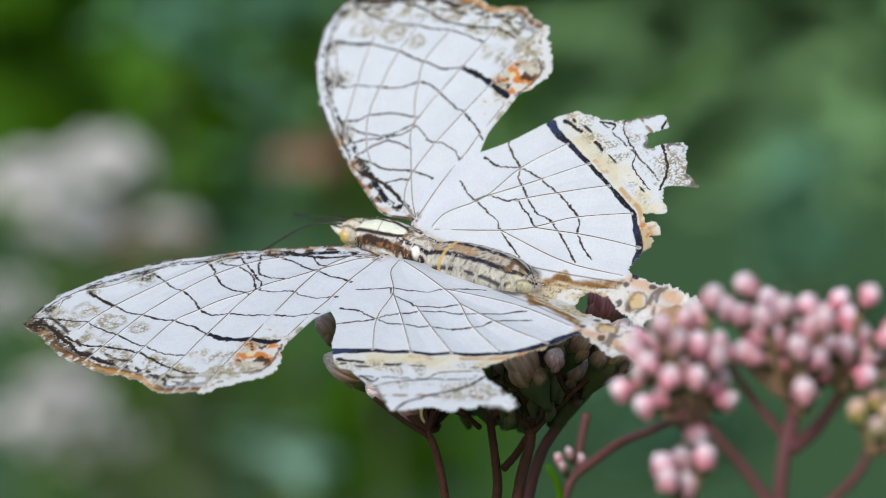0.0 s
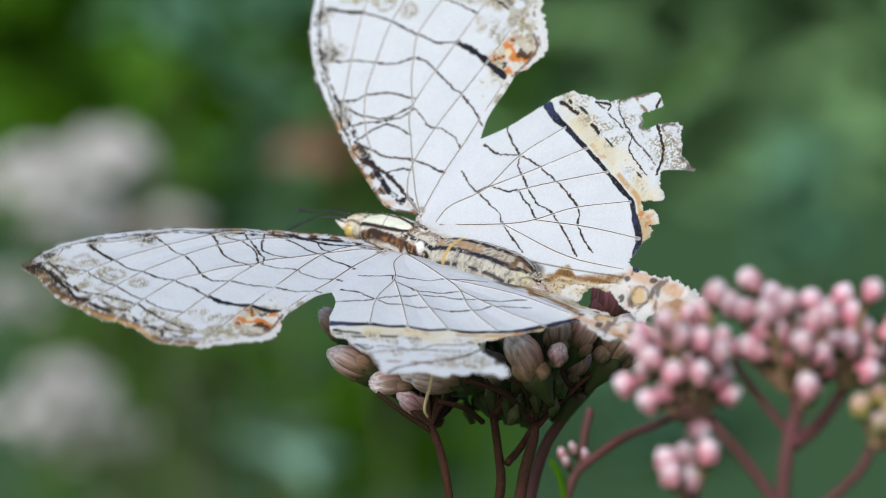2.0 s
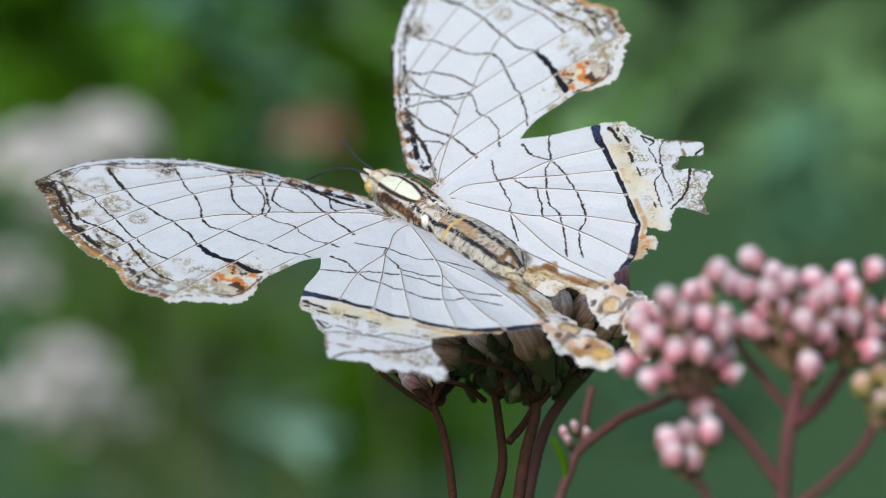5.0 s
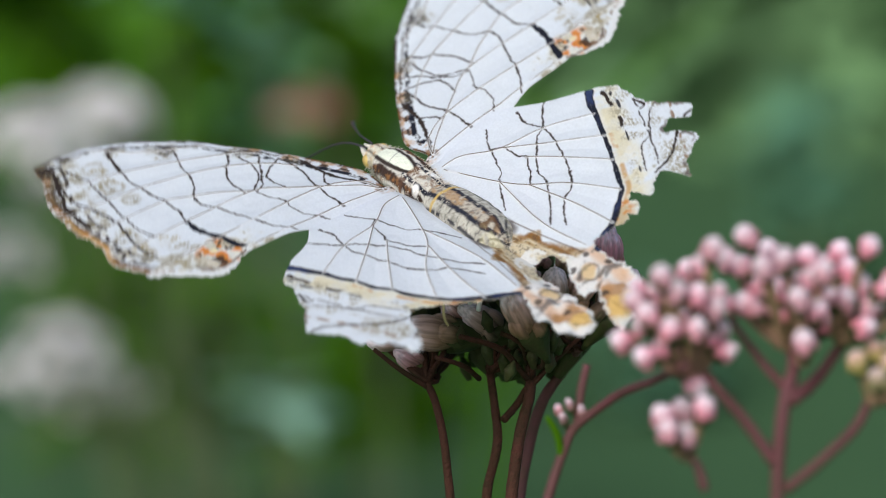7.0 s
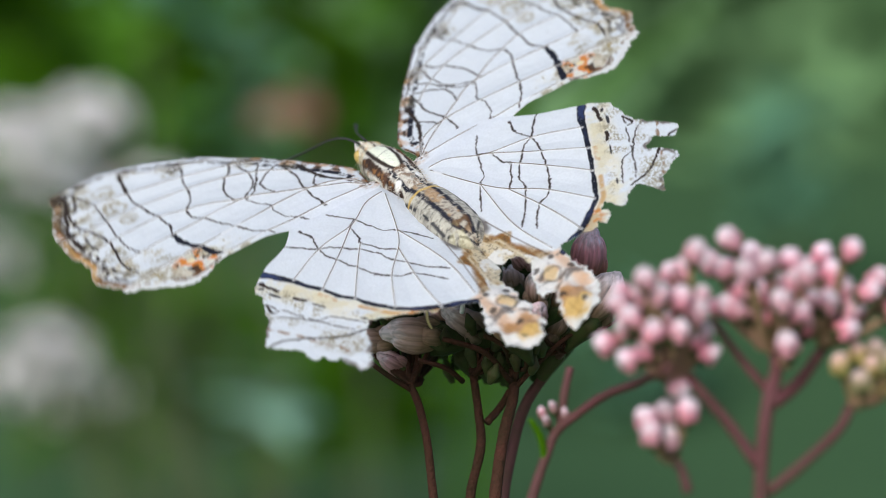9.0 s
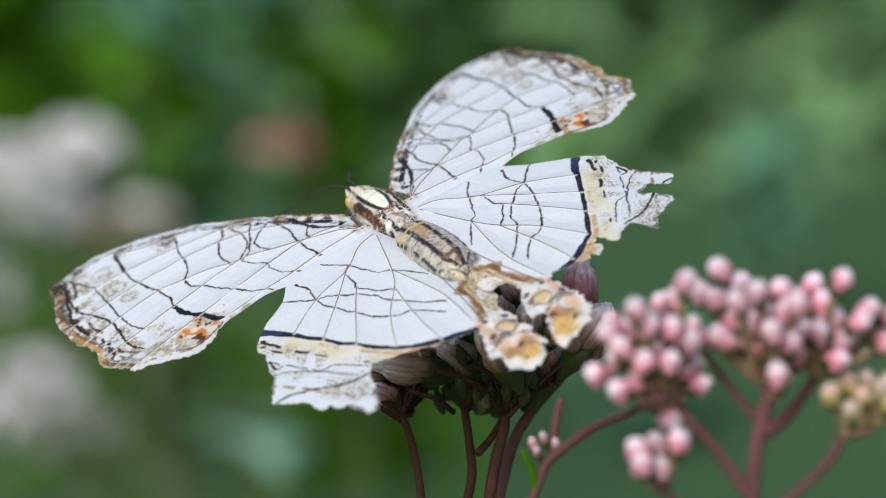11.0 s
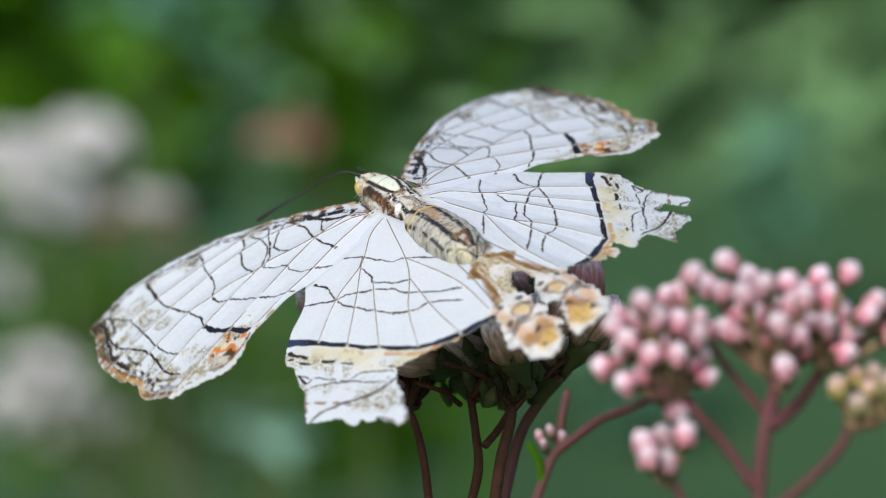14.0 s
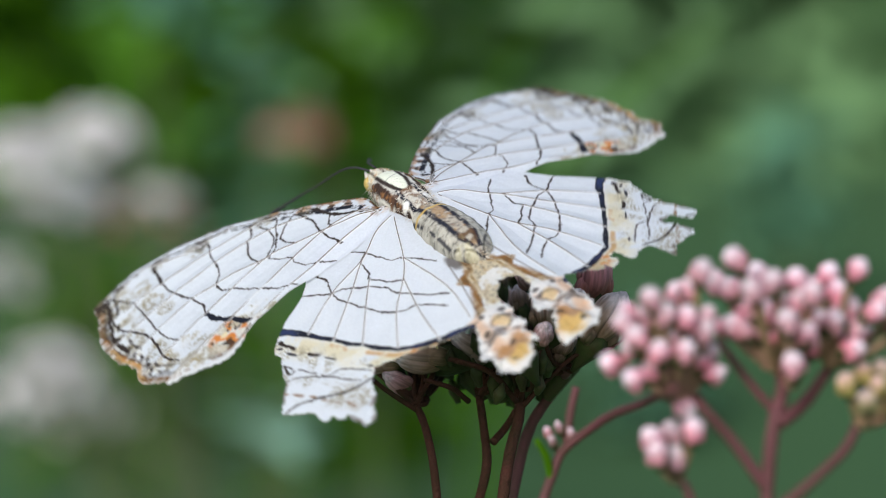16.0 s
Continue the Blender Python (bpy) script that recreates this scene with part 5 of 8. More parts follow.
    blend(col, DARK, step(costa, 0.13 + 0.12 * n3, 0.06) * (0.4 + 0.6 * (n2 > 0.42)))
    blend(col, (0.62, 0.33, 0.10), step(np.abs(costa - 0.5), 0.45, 0.2) * (sc < 0.42) * np.clip((n3 - 0.48) * 6, 0, 1) * 0.7)
    blend(col, (0.30, 0.15, 0.06), step(np.abs(costa - 0.45), 0.5, 0.2) * (sc < 0.34) * np.clip((n2 - 0.5) * 7, 0, 1) * 0.85)
    blend(col, BLACK, step(np.abs(costa - 1.05 + 0.5 * (n3 - 0.5)), 0.26 * np.clip((0.62 - sc) * 3, 0.35, 1), 0.06) * (sc > 0.05) * (sc < 0.95) * np.clip((n2 - 0.32) * 6, 0, 1))
    blend(col, DARK, step(np.abs(costa - 0.6), 0.12, 0.06) * np.clip((n2 - 0.5) * 9, 0, 1) * 0.9)
    # the orange eye patch at the hind corner
    near = step(np.hypot(x - 16.9, y + 1.9) + 0.8 * (n3 - 0.5), 1.9, 0.5)
    n4 = rough_noise(x, y, 1.0, 44)
    blend(col, (0.84, 0.80, 0.70), near * 0.5)
    blend(col, OCHRE, near * np.clip((n1 - 0.45) * 6, 0, 1) * 0.4)
    blend(col, (0.78, 0.28, 0.04), near * np.clip((n4 - 0.44) * 10, 0, 1) * 0.95)
    spot(col, p, (17.1, -1.3), 0.42, (0.90, 0.78, 0.52), 91, 0.9)
    drawn(col, p, [(15.2, -2.9), (16.4, -3.3), (17.6, -3.7), (18.6, -3.4), (19.4, -2.6)], 0.24, (0.16, 0.10, 0.07), 93, 0.85)
    blend(col, DARK, near * np.clip((rough_noise(x, y, 1.8, 45) - 0.60) * 16, 0, 1) * 0.9)
    # dusky wedges where the cross lines start at the front edge
    for i, (c, r) in enumerate((((12.3, 14.6), 1.3), ((15.6, 17.0), 0.8), ((7.6, 10.4), 1.0), ((4.6, 6.4), 0.8), ((21.7, 17.6), 1.2), ((22.2, 15.4), 0.8), ((22.8, 13.2), 0.7), ((23.1, 10.8), 0.6), ((19.6, 18.3), 0.7), ((22.9, 8.2), 0.5))):
        blend(col, OLIVE, cloud(p, c, r * 1.2, 46 + i, 6.0) * 0.7)
        blend(col, DARK, cloud(p, c, r * 0.95, 86 + i, 7.5) * 0.95)
    for i, (line, w) in enumerate(FORE_LINES):
        drawn(col, p, line, w, DARK, 60 + 5 * i)
    drawn(col, p, FORE_BAR, 0.55, BLACK, 50)
    for i, line in enumerate(FORE_VEINS):
        drawn(col, p, line, 0.30, (0.90, 0.91, 0.93), 150 + i, 0.6, 0.3, 0.15)
    return col


def hind_pigment(p, rim):
    """White scales with fine cross lines, a blue-black band, a mottled margin and an orange lobe."""
    x, y = p.T
    n1, n2, n3 = rough_noise(x, y, 0.55, 4), rough_noise(x, y, 2.2, 5), rough_noise(x, y, 0.9, 6)
    dust = value_noise(x * 8, y * 8, 7)
    col = np.tile((0.845, 0.885, 0.94), (len(p), 1)) * (0.95 + 0.07 * n1)[:, None]
    band = spline(HIND_BAND, 5)
    d, s = to_line(p, band)
    outer = inside(p, np.vstack([band, [(3, -20), (8, -30), (30, -22), (26, -2), (14.5, -2.2)]]))
    # cream next to the band, then khaki dust, a thin broken line, khaki again and a brown line before the white fringe
    blend(col, CREAM, outer * step(d, 2.0 + 0.8 * n1, 0.7) * np.clip((rough_noise(x, y, 0.8, 66) - 0.33) * 5, 0, 1) * 0.75)
    blend(col, (0.80, 0.70, 0.42), outer * step(np.abs(d - 1.1), 0.65, 0.3) * np.clip((rough_noise(x, y, 0.7, 61) - 0.48) * 8, 0, 1) * 0.45)
    blend(col, (0.66, 0.40, 0.14), outer * step(np.abs(d - 0.55), 0.2, 0.12) * np.clip((n3 - 0.42) * 6, 0, 1) * (s > 0.3) * 0.8)
    blend(col, OLIVE, outer * step(np.abs(d - 2.2), 1.0, 0.5) * np.clip((n3 - 0.45) * 8, 0, 1) * np.clip((dust - 0.4) * 3, 0, 1) * 0.8)
    blend(col, OLIVE, outer * step(np.abs(d - 4.4 - n3), 1.1, 0.6) * np.clip((n1 - 0.42) * 7, 0, 1) * np.clip((dust - 0.34) * 3, 0, 1) * 0.85)
    blend(col, DARK, outer * step(np.abs(d - 3.35 - 0.5 * (n3 - 0.5)), 0.075, 0.04) * np.clip((n2 - 0.4) * 9, 0, 1) * 0.9)
    blend(col, (0.30, 0.16, 0.06), outer * step(np.abs(d - 5.6 - 0.9 * (n3 - 0.5)), 0.12, 0.07) * np.clip((n2 - 0.42) * 8, 0, 1) * 0.85)
    blend(col, OCHRE, outer * step(d, 1.2, 0.6) * (s > 0.72) * 0.7)
    blend(col, ORANGE, outer * step(d, 1.3, 0.5) * (s > 0.68) * np.clip((n2 - 0.5) * 8, 0, 1) * 0.8)
    for s0, d0, wide, long in ((0.06, 1.75, 0.13, 0.6), (0.19, 2.0, 0.14, 0.5), (0.33, 1.7, 0.08, 0.4), (0.5, 1.8, 0.09, 0.5)):
        blend(col, BLACK, outer * step(np.hypot((d - d0) / wide, (s - s0) * 19 / long) + 0.5 * (n2 - 0.5), 1.0, 0.25) * 0.95)
    border, sb = to_line(p, np.vstack([rim, rim[:1]])[::6])
    blend(col, (0.12, 0.075, 0.05), outer * (d > 4.0) * step(border, 0.22, 0.1) * np.clip((rough_noise(x, y, 0.8, 64) - 0.52) * 10, 0, 1) * 0.85)
    # the tan inner field along the abdomen, with a brown finger that points into the white
    limit = np.interp(-y, [5, 8.5, 10, 12.2, 13.2, 14.2, 16, 18.5, 20, 21], [-1.6, -1.1, -0.3, 0.25, 1.1, 0.5, 1.1, 1.8, 2.2, 2.2]) + 0.9 * (rough_noise(x, y * 0.7, 1.0, 39) - 0.5)
    field = step(x - limit, 0.0, 0.3) * (y > -20.5)
    along = rough_noise(x * 2.6 + 0.25 * y, y * 0.3, 1.0, 37)
    blend(col, (0.50, 0.34, 0.14), field * (0.7 + 0.3 * n1))
    blend(col, (0.80, 0.73, 0.56), field * np.clip((along - 0.5) * 8, 0, 1) * 0.8)
    blend(col, (0.22, 0.10, 0.03), field * np.clip((0.5 - along) * 8, 0, 1) * np.clip((n3 - 0.25) * 4, 0, 1) * 0.85)
    blend(col, (0.36, 0.17, 0.04), step(np.abs(x - limit + 0.2), 0.3, 0.22) * (y < -9) * (y > -19.5) * np.clip((n3 - 0.36) * 5, 0, 1) * 0.8)
    blend(col, (0.12, 0.08, 0.05), field * np.clip((dust - 0.6) * 5, 0, 1) * 0.6)
    blend(col, (0.87, 0.87, 0.86), field * (x < limit - 0.7) * (y < -13.5) * np.clip((rough_noise(x, y * 0.6, 0.9, 68) - 0.5) * 10, 0, 1) * 0.9)
    blend(col, (0.15, 0.10, 0.07), step(np.abs(x - np.interp(-y, [9, 14, 18.5, 20], [0.4, 1.0, 1.75, 2.0])), 0.05, 0.05) * (y < -10) * (y > -19) * 0.8)
    blend(col, (0.09, 0.06, 0.045), step(np.hypot((x - 0.1) / 0.7, (y + 10.0) / 1.4) + 0.8 * (n3 - 0.5), 0.8, 0.3) * 0.8)
    # the tail lobe: chalk white with peach clouds, grey-black bars and an amber end
    lobe = np.clip((-18.2 - y + 1.2 * (n3 - 0.5)) / 0.5, 0, 1) * (x < 5)
    n4 = rough_noise(x, y, 0.8, 27)
    end = rim[rim[:, 1] < -23.6][:, 0].mean()
    blend(col, (0.88, 0.86, 0.85), lobe)
    blend(col, (0.80, 0.52, 0.33), lobe * np.clip((n4 - 0.47) * 5, 0, 1) * 0.75)
    blend(col, (0.78, 0.50, 0.30), lobe * step(np.abs(x - 2.3 - 0.05 * (y + 20)), 0.5, 0.35) * (y > -23.5) * 0.7)
    bars = step(np.abs(y + 19.3 - 0.5 * (x - 1)), 0.28, 0.14) + step(np.abs(y + 21.2 + 0.4 * (x - 1)), 0.22, 0.12) + step(np.abs(y + 22.2 - 0.3 * x), 0.16, 0.1)
    blend(col, (0.17, 0.15, 0.15), lobe * np.clip(bars, 0, 1) * np.clip((rough_noise(x, y, 1.3, 34) - 0.42) * 7, 0, 1) * 0.8)
    spot(col, p, (0.7, -20.3), 0.62, (0.80, 0.62, 0.36), 73, 0.9)
    spot(col, p, (0.7, -20.3), 0.72, (0.12, 0.09, 0.07), 72, 0.8, 0.78)
    spot(col, p, (end - 0.3, -24.0), 1.35, (0.52, 0.27, 0.09), 74, 0.85)
    spot(col, p, (end - 0.35, -25.1), 1.15, (0.80, 0.57, 0.22), 71, 0.95)
    blend(col, (0.56, 0.34, 0.10), step(np.abs(x - end + 0.35 + 0.3 * n3), 0.07, 0.08) * (y < -24.1) * (y > -25.9) * 0.6)
    for i, (c, r) in enumerate((((end - 0.4, -23.2), 0.36), ((end + 0.35, -25.3), 0.3), ((0.1, -18.9), 0.36), ((1.7, -18.7), 0.4), ((2.3, -20.9), 0.34))):
        spot(col, p, c, r * 0.8, (0.07, 0.055, 0.05), 120 + i, 0.85)
    blend(col, (0.84, 0.84, 0.85), lobe * step(border, 0.2, 0.1) * np.clip((n2 - 0.35) * 6, 0, 1) * 0.9)
    for i, (line, w) in enumerate(HIND_LINES):
        drawn(col, p, line, w * 0.92, DARK, 80 + 5 * i)
    ends = 0.19 + 0.2 * np.clip(0.25 - s, 0, 1) * 4 + 0.1 * np.clip((s - 0.6) * 5, 0, 1)
    wav = 0.2 * (rough_noise(x, y, 1.6, 57) - 0.5)
    blend(col, BLACK, step(d + wav, ends, 0.04) * (0.8 + 0.2 * (dust > 0.2)))
    blend(col, (0.05, 0.075, 0.20), step(d + wav, ends * 0.7, 0.06) * np.clip(np.abs(s - 0.45) * 6 - 1, 0, 1) * np.clip((rough_noise(x, y, 0.5, 58) - 0.36) * 6, 0, 1) * 0.75)
    for i, line in enumerate(HIND_VEINS):
        drawn(col, p, line, 0.30, (0.90, 0.91, 0.93), 190 + i, 0.6, 0.0, 0.15)
    return col


def wing_object(name, parent, side, outline, pigment, veins, seed, label, grid=0.06):
    """A thin wing: dense mesh inside the ragged outline, raised veins, shallow folds between them, scale pigment on it."""
    from mathutils import geometry
    rnd = np.random.RandomState(seed)
    rim = spline(np.vstack([outline, outline[:1]]), 30)[:-1]
    t = np.arange(len(rim))
    nrm = np.roll(rim, -1, 0) - np.roll(rim, 1, 0)
    nrm = np.stack([nrm[:, 1], -nrm[:, 0]], 1) / (np.hypot(*nrm.T)[:, None] + 1e-9)
    far = np.clip((np.hypot(*rim.T) - 12) / 6, 0, 1)
    knots = np.arange(len(rim) // 9 + 2) * 9
    tuft = np.interp(t, knots, rnd.rand(len(knots)) - 0.5)
    rim = rim + nrm * (((rnd.rand(len(rim)) - 0.5) * 0.22 + 0.36 * tuft) * far)[:, None]
    lo, hi = rim.min(0), rim.max(0)
    stepx = grid
    gx, gy = np.meshgrid(np.arange(lo[0], hi[0], stepx), np.arange(lo[1], hi[1], stepx * 0.87))
    gx[1::2] += stepx / 2
    pts = np.stack([gx.ravel(), gy.ravel()], 1) + (rnd.rand(gx.size, 2) - 0.5) * 0.02
    pts = pts[inside(pts, rim)]
    run = np.vstack([rim, rim[:1]])
    cells = {(int(i), int(j)) for q in np.linspace(0, 1, 8, False) for i, j in np.floor((run[:-1] + np.diff(run, axis=0) * q) / 0.05)}
    pts = pts[[(int(i), int(j)) not in cells for i, j in np.floor(pts / 0.05)]]
    allp = np.vstack([rim, pts])
    edges = [(i, (i + 1) % len(rim)) for i in range(len(rim))]
    out = geometry.delaunay_2d_cdt([Vector(q) for q in allp.tolist()], edges, [], 1, 1e-5)
    v2 = np.array([tuple(q) for q in out[0]])
    dv = np.min([to_line(v2, spline(v, 4))[0] for v in veins], 0)
    z = 0.16 * (np.clip(dv, 0, 1.2) / 1.2 - 0.5) * -1 + 0.05 * np.exp(-(dv / 0.09) ** 2)
    z += 0.16 * (rough_noise(v2[:, 0], v2[:, 1], 0.4, seed) - 0.5)
    z += 0.10 - 0.0025 * (v2[:, 0] - 9) ** 2 * 0.6
    if name == "hindwing":
        z += -0.2 * np.clip(1.0 - v2[:, 0], 0, 3) ** 1.3 - 0.2
        crumple = 1.7 * (rough_noise(v2[:, 0], v2[:, 1], 0.42, 8) - 0.5) + 0.7 * (value_noise(v2[:, 0] * 1.1, v2[:, 1] * 0.8, 9) - 0.5)
        z += crumple * np.clip((-18 - v2[:, 1]) / 3, 0, 1)
    else:
        z -= 0.42 * np.clip((-0.3 - v2[:, 1]) / 2.5, 0, 1) * np.clip((11 - v2[:, 0]) / 3, 0, 1)
    me = bpy.data.meshes.new(name)
    co = np.stack([v2[:, 0] * side, v2[:, 1], z], 1) * MM
    faces = [f if side > 0 else f[::-1] for f in out[2]]
    me.from_pydata(co.tolist(), [], faces)
    col = np.ones((len(v2), 4), np.float32)
    col[:, :3] = np.clip(pigment(v2, rim), 0.005, 0.95)
    me.color_attributes.new("pigment", 'FLOAT_COLOR', 'POINT').data.foreach_set("color", col.ravel())
    me.polygons.foreach_set("use_smooth", [True] * len(me.polygons))
    me.materials.append(M_WING)
    ob = new(name, me)
    ob.parent = parent
    ob["label"] = label
    under = bpy.data.meshes.new("underside")
    co[:, 2] -= 0.07 * MM
    under.from_pydata(co.tolist(), [], [f[::-1] for f in faces])
    pale = np.ones((len(v2), 4), np.float32)
    pale[:, :3] = np.array((0.82, 0.83, 0.83)) * 0.55 + col[:, :3] * 0.45
    under.color_attributes.new("pigment", 'FLOAT_COLOR', 'POINT').data.foreach_set("color", pale.ravel())
    under.polygons.foreach_set("use_smooth", [True] * len(under.polygons))
    under.materials.append(M_WING)
    low = new("underside", under)
    low.parent = ob
    low["label"] = "pale chalky underside"
    for v in veins:
        line = spline(v, 5)
        zz = z[[int(np.argmin(((v2 - q) ** 2).sum(1))) for q in line]]
        bm = bmesh.new()
        tube(bm, [Vector((q[0] * side, q[1], h + 0.004)) * MM for q, h in zip(line[::2], zz[::2])], [0.034 * MM, 0.036 * MM, 0.026 * MM], 5, 2)
        finish("vein", bm, M_VEIN, ob)
    return ob


def body_part(name, parent, profile, pigment, squash=0.9, sides=120, rows=130, drop=0.0):
    """A furry body section turned round the y axis from (y, radius) pairs in mm."""
    prof = spline(profile, 8)
    ys = np.linspace(0, 1, rows)
    idx = np.linspace(0, len(prof) - 1, rows)
    yy, rr = np.interp(idx, np.arange(len(prof)), prof[:, 0]), np.interp(idx, np.arange(len(prof)), prof[:, 1])
    bm = bmesh.new()
    rings, cols = [], []
    for y, r in zip(yy, rr):
        ring = []
        for j in range(sides):
            k = 2 * math.pi * j / sides
            rad = max(r, 0.02) * (1 + 0.05 * (noise.noise(Vector((math.cos(k) * 3, y * 1.5, math.sin(k) * 3)))))
            ring.append(bm.verts.new(Vector((math.sin(k) * rad, y, math.cos(k) * rad * squash + drop)) * MM))
            cols.append((math.sin(k) * r, y, math.cos(k)))
        rings.append(ring)
    for a, b in zip(rings, rings[1:]):
        for j in range(sides):
            bm.faces.new((a[j], b[j], b[(j + 1) % sides], a[(j + 1) % sides]))
    bm.faces.new(rings[0])
    bm.faces.new(rings[-1][::-1])
    ob = finish(name, bm, M_FUZZ, parent)
    c = np.array(cols)
    col = np.ones((len(c), 4), np.float32)
    col[:, :3] = pigment(c)
    ob.data.color_attributes.new("pigment", 'FLOAT_COLOR', 'POINT').data.foreach_set("color", col.ravel())
    return ob


def thorax_pigment(c):
    x, y, u = c.T
    n1, n2, n3 = rough_noise(x + 7, y, 1.6, 11), rough_noise(x, y, 5.0, 12), rough_noise(x + 3, y, 2.6, 13)
    ax = np.abs(x)
    col = np.tile((0.66, 0.64, 0.58), (len(c), 1)) * (0.5 + 0.8 * n1)[:, None]
    blend(col, (0.10, 0.075, 0.06), np.clip((n2 - 0.5) * 5, 0, 1) * 0.5)
    # pale green-white shield between thick black lines, crossed by a hair line
    wide = np.clip(1 - ((y - 0.3) / 3.0) ** 2, 0, 1) ** 0.7
    blend(col, (0.03, 0.02, 0.016), step(ax - 0.62 * wide - 0.34, 0.0, 0.07) * (wide > 0) * (u > 0))
    blend(col, (0.76, 0.79, 0.66), step(ax - 0.62 * wide, 0.02, 0.05) * (wide > 0.05) * (u > 0) * (0.9 + 0.1 * n1))
    blend(col, BLACK, step(np.abs(y - 0.2 - 0.3 * x), 0.04, 0.03) * (ax < 0.7) * (u > 0) * 0.8)
    # dark brown stripe and rusty fur along the flanks
    blend(col, (0.045, 0.025, 0.018), step(np.abs(ax - 1.36 - 0.4 * (n3 - 0.5)), 0.27, 0.1) * (u > -0.4))
    blend(col, (0.36, 0.17, 0.06), (ax > 1.1) * np.clip((n3 - 0.54) * 6, 0, 1) * 0.65)
    blend(col, (0.10, 0.05, 0.03), step(np.abs(y + 2.9 - 0.5 * ax), 0.35, 0.15) * np.clip((n2 - 0.38) * 6, 0, 1) * 0.9)
    blend(col, (0.20, 0.12, 0.07), step(ax, 0.5, 0.2) * (y < -2.4) * (u > 0) * np.clip((n3 - 0.38) * 6, 0, 1) * 0.75)
    blend(col, BLACK, step(np.abs(ax - 0.72 - 0.2 * (n3 - 0.5)), 0.15, 0.05) * (y < -2.0) * (u > 0) * (n2 > 0.38))
    blend(col, (0.88, 0.88, 0.86), step(np.hypot(ax - 1.0, y + 4.0), 0.34, 0.1) * 0.95)
    blend(col, (0.75, 0.74, 0.70), (u < -0.35) * 0.9)
    return col


def abdomen_pigment(c):
    x, y, u = c.T
    n1, n2, n3 = rough_noise(x + 5, y, 1.4, 14), rough_noise(x, y, 4.6, 15), rough_noise(x + 3, y, 2.0, 19)
    ax = np.abs(x)
    # grey-white speckled flanks
    col = np.tile((0.54, 0.52, 0.45), (len(c), 1)) * (0.5 + 0.75 * n1)[:, None]
    blend(col, (0.14, 0.12, 0.10), np.clip((n2 - 0.48) * 5, 0, 1) * 0.55)
    fade = np.clip((y + 15.2) / 2.2, 0, 1)
    back = step(ax, 0.7 * fade, 0.1) * (u > 0)
    blend(col, (0.42, 0.38, 0.31), back * 0.85)
    blend(col, (0.12, 0.09, 0.08), back * np.clip((n2 - 0.5) * 8, 0, 1) * 0.7)
    blend(col, (0.36, 0.23, 0.12), back * np.clip((n3 - 0.5) * 7, 0, 1) * 0.8)
    blend(col, BLACK, step(np.abs(ax - 0.66 * fade - 0.2 * (n3 - 0.5)), 0.2, 0.08) * (u > 0) * np.clip((n2 - 0.2) * 5, 0, 1) * (y > -14.6))
    blend(col, BLACK, step(np.abs(ax - 1.62 * fade), 0.1, 0.06) * (u > -0.3) * (n3 > 0.4) * 0.9)
    blend(col, (0.55, 0.38, 0.12), step(np.abs(y + 6.9 + 0.15 * x), 0.17, 0.08) * (u > -0.3) * 0.9)
    for k in range(6):
        blend(col, BLACK, step(np.abs(y + 8.0 + 1.25 * k + 1.0 * (n3 - 0.5)), 0.05, 0.035) * 0.6 * (ax > 0.8))
    blend(col, (0.09, 0.045, 0.02), step(np.abs(y + 13.3), 0.7, 0.4) * back * np.clip((n3 - 0.4) * 6, 0, 1) * 0.85)
    blend(col, (0.66, 0.61, 0.36), np.clip((-12.6 - y) / 1.2, 0, 1) * (ax > 0.35) * np.clip((n1 - 0.4) * 5, 0, 1) * 0.4)
    blend(col, (0.75, 0.73, 0.68), (u < -0.45) * 0.8)
    return col


def head_pigment(c):
    x, y, u = c.T
    n2 = rough_noise(x, y, 3.6, 17)
    col = np.tile((0.74, 0.71, 0.58), (len(c), 1)) * (0.6 + 0.6 * n2)[:, None]
    blend(col, DARK, step(np.abs(np.abs(x) - 0.45), 0.12, 0.1) * (u > 0) * 0.8)
    blend(col, RUST, np.clip((n2 - 0.5) * 5, 0, 1) * 0.6)
    return col


def ball(name, parent, centre, radii, mat, label=""):
    bm = bmesh.new()
    bmesh.ops.create_uvsphere(bm, u_segments=20, v_segments=14, radius=1)
    bmesh.ops.transform(bm, matrix=Matrix.Translation(Vector(centre) * MM) @ Matrix.Diagonal((*[r * MM for r in radii], 1)), verts=bm.verts)
    return finish(name, bm, mat, parent, label)


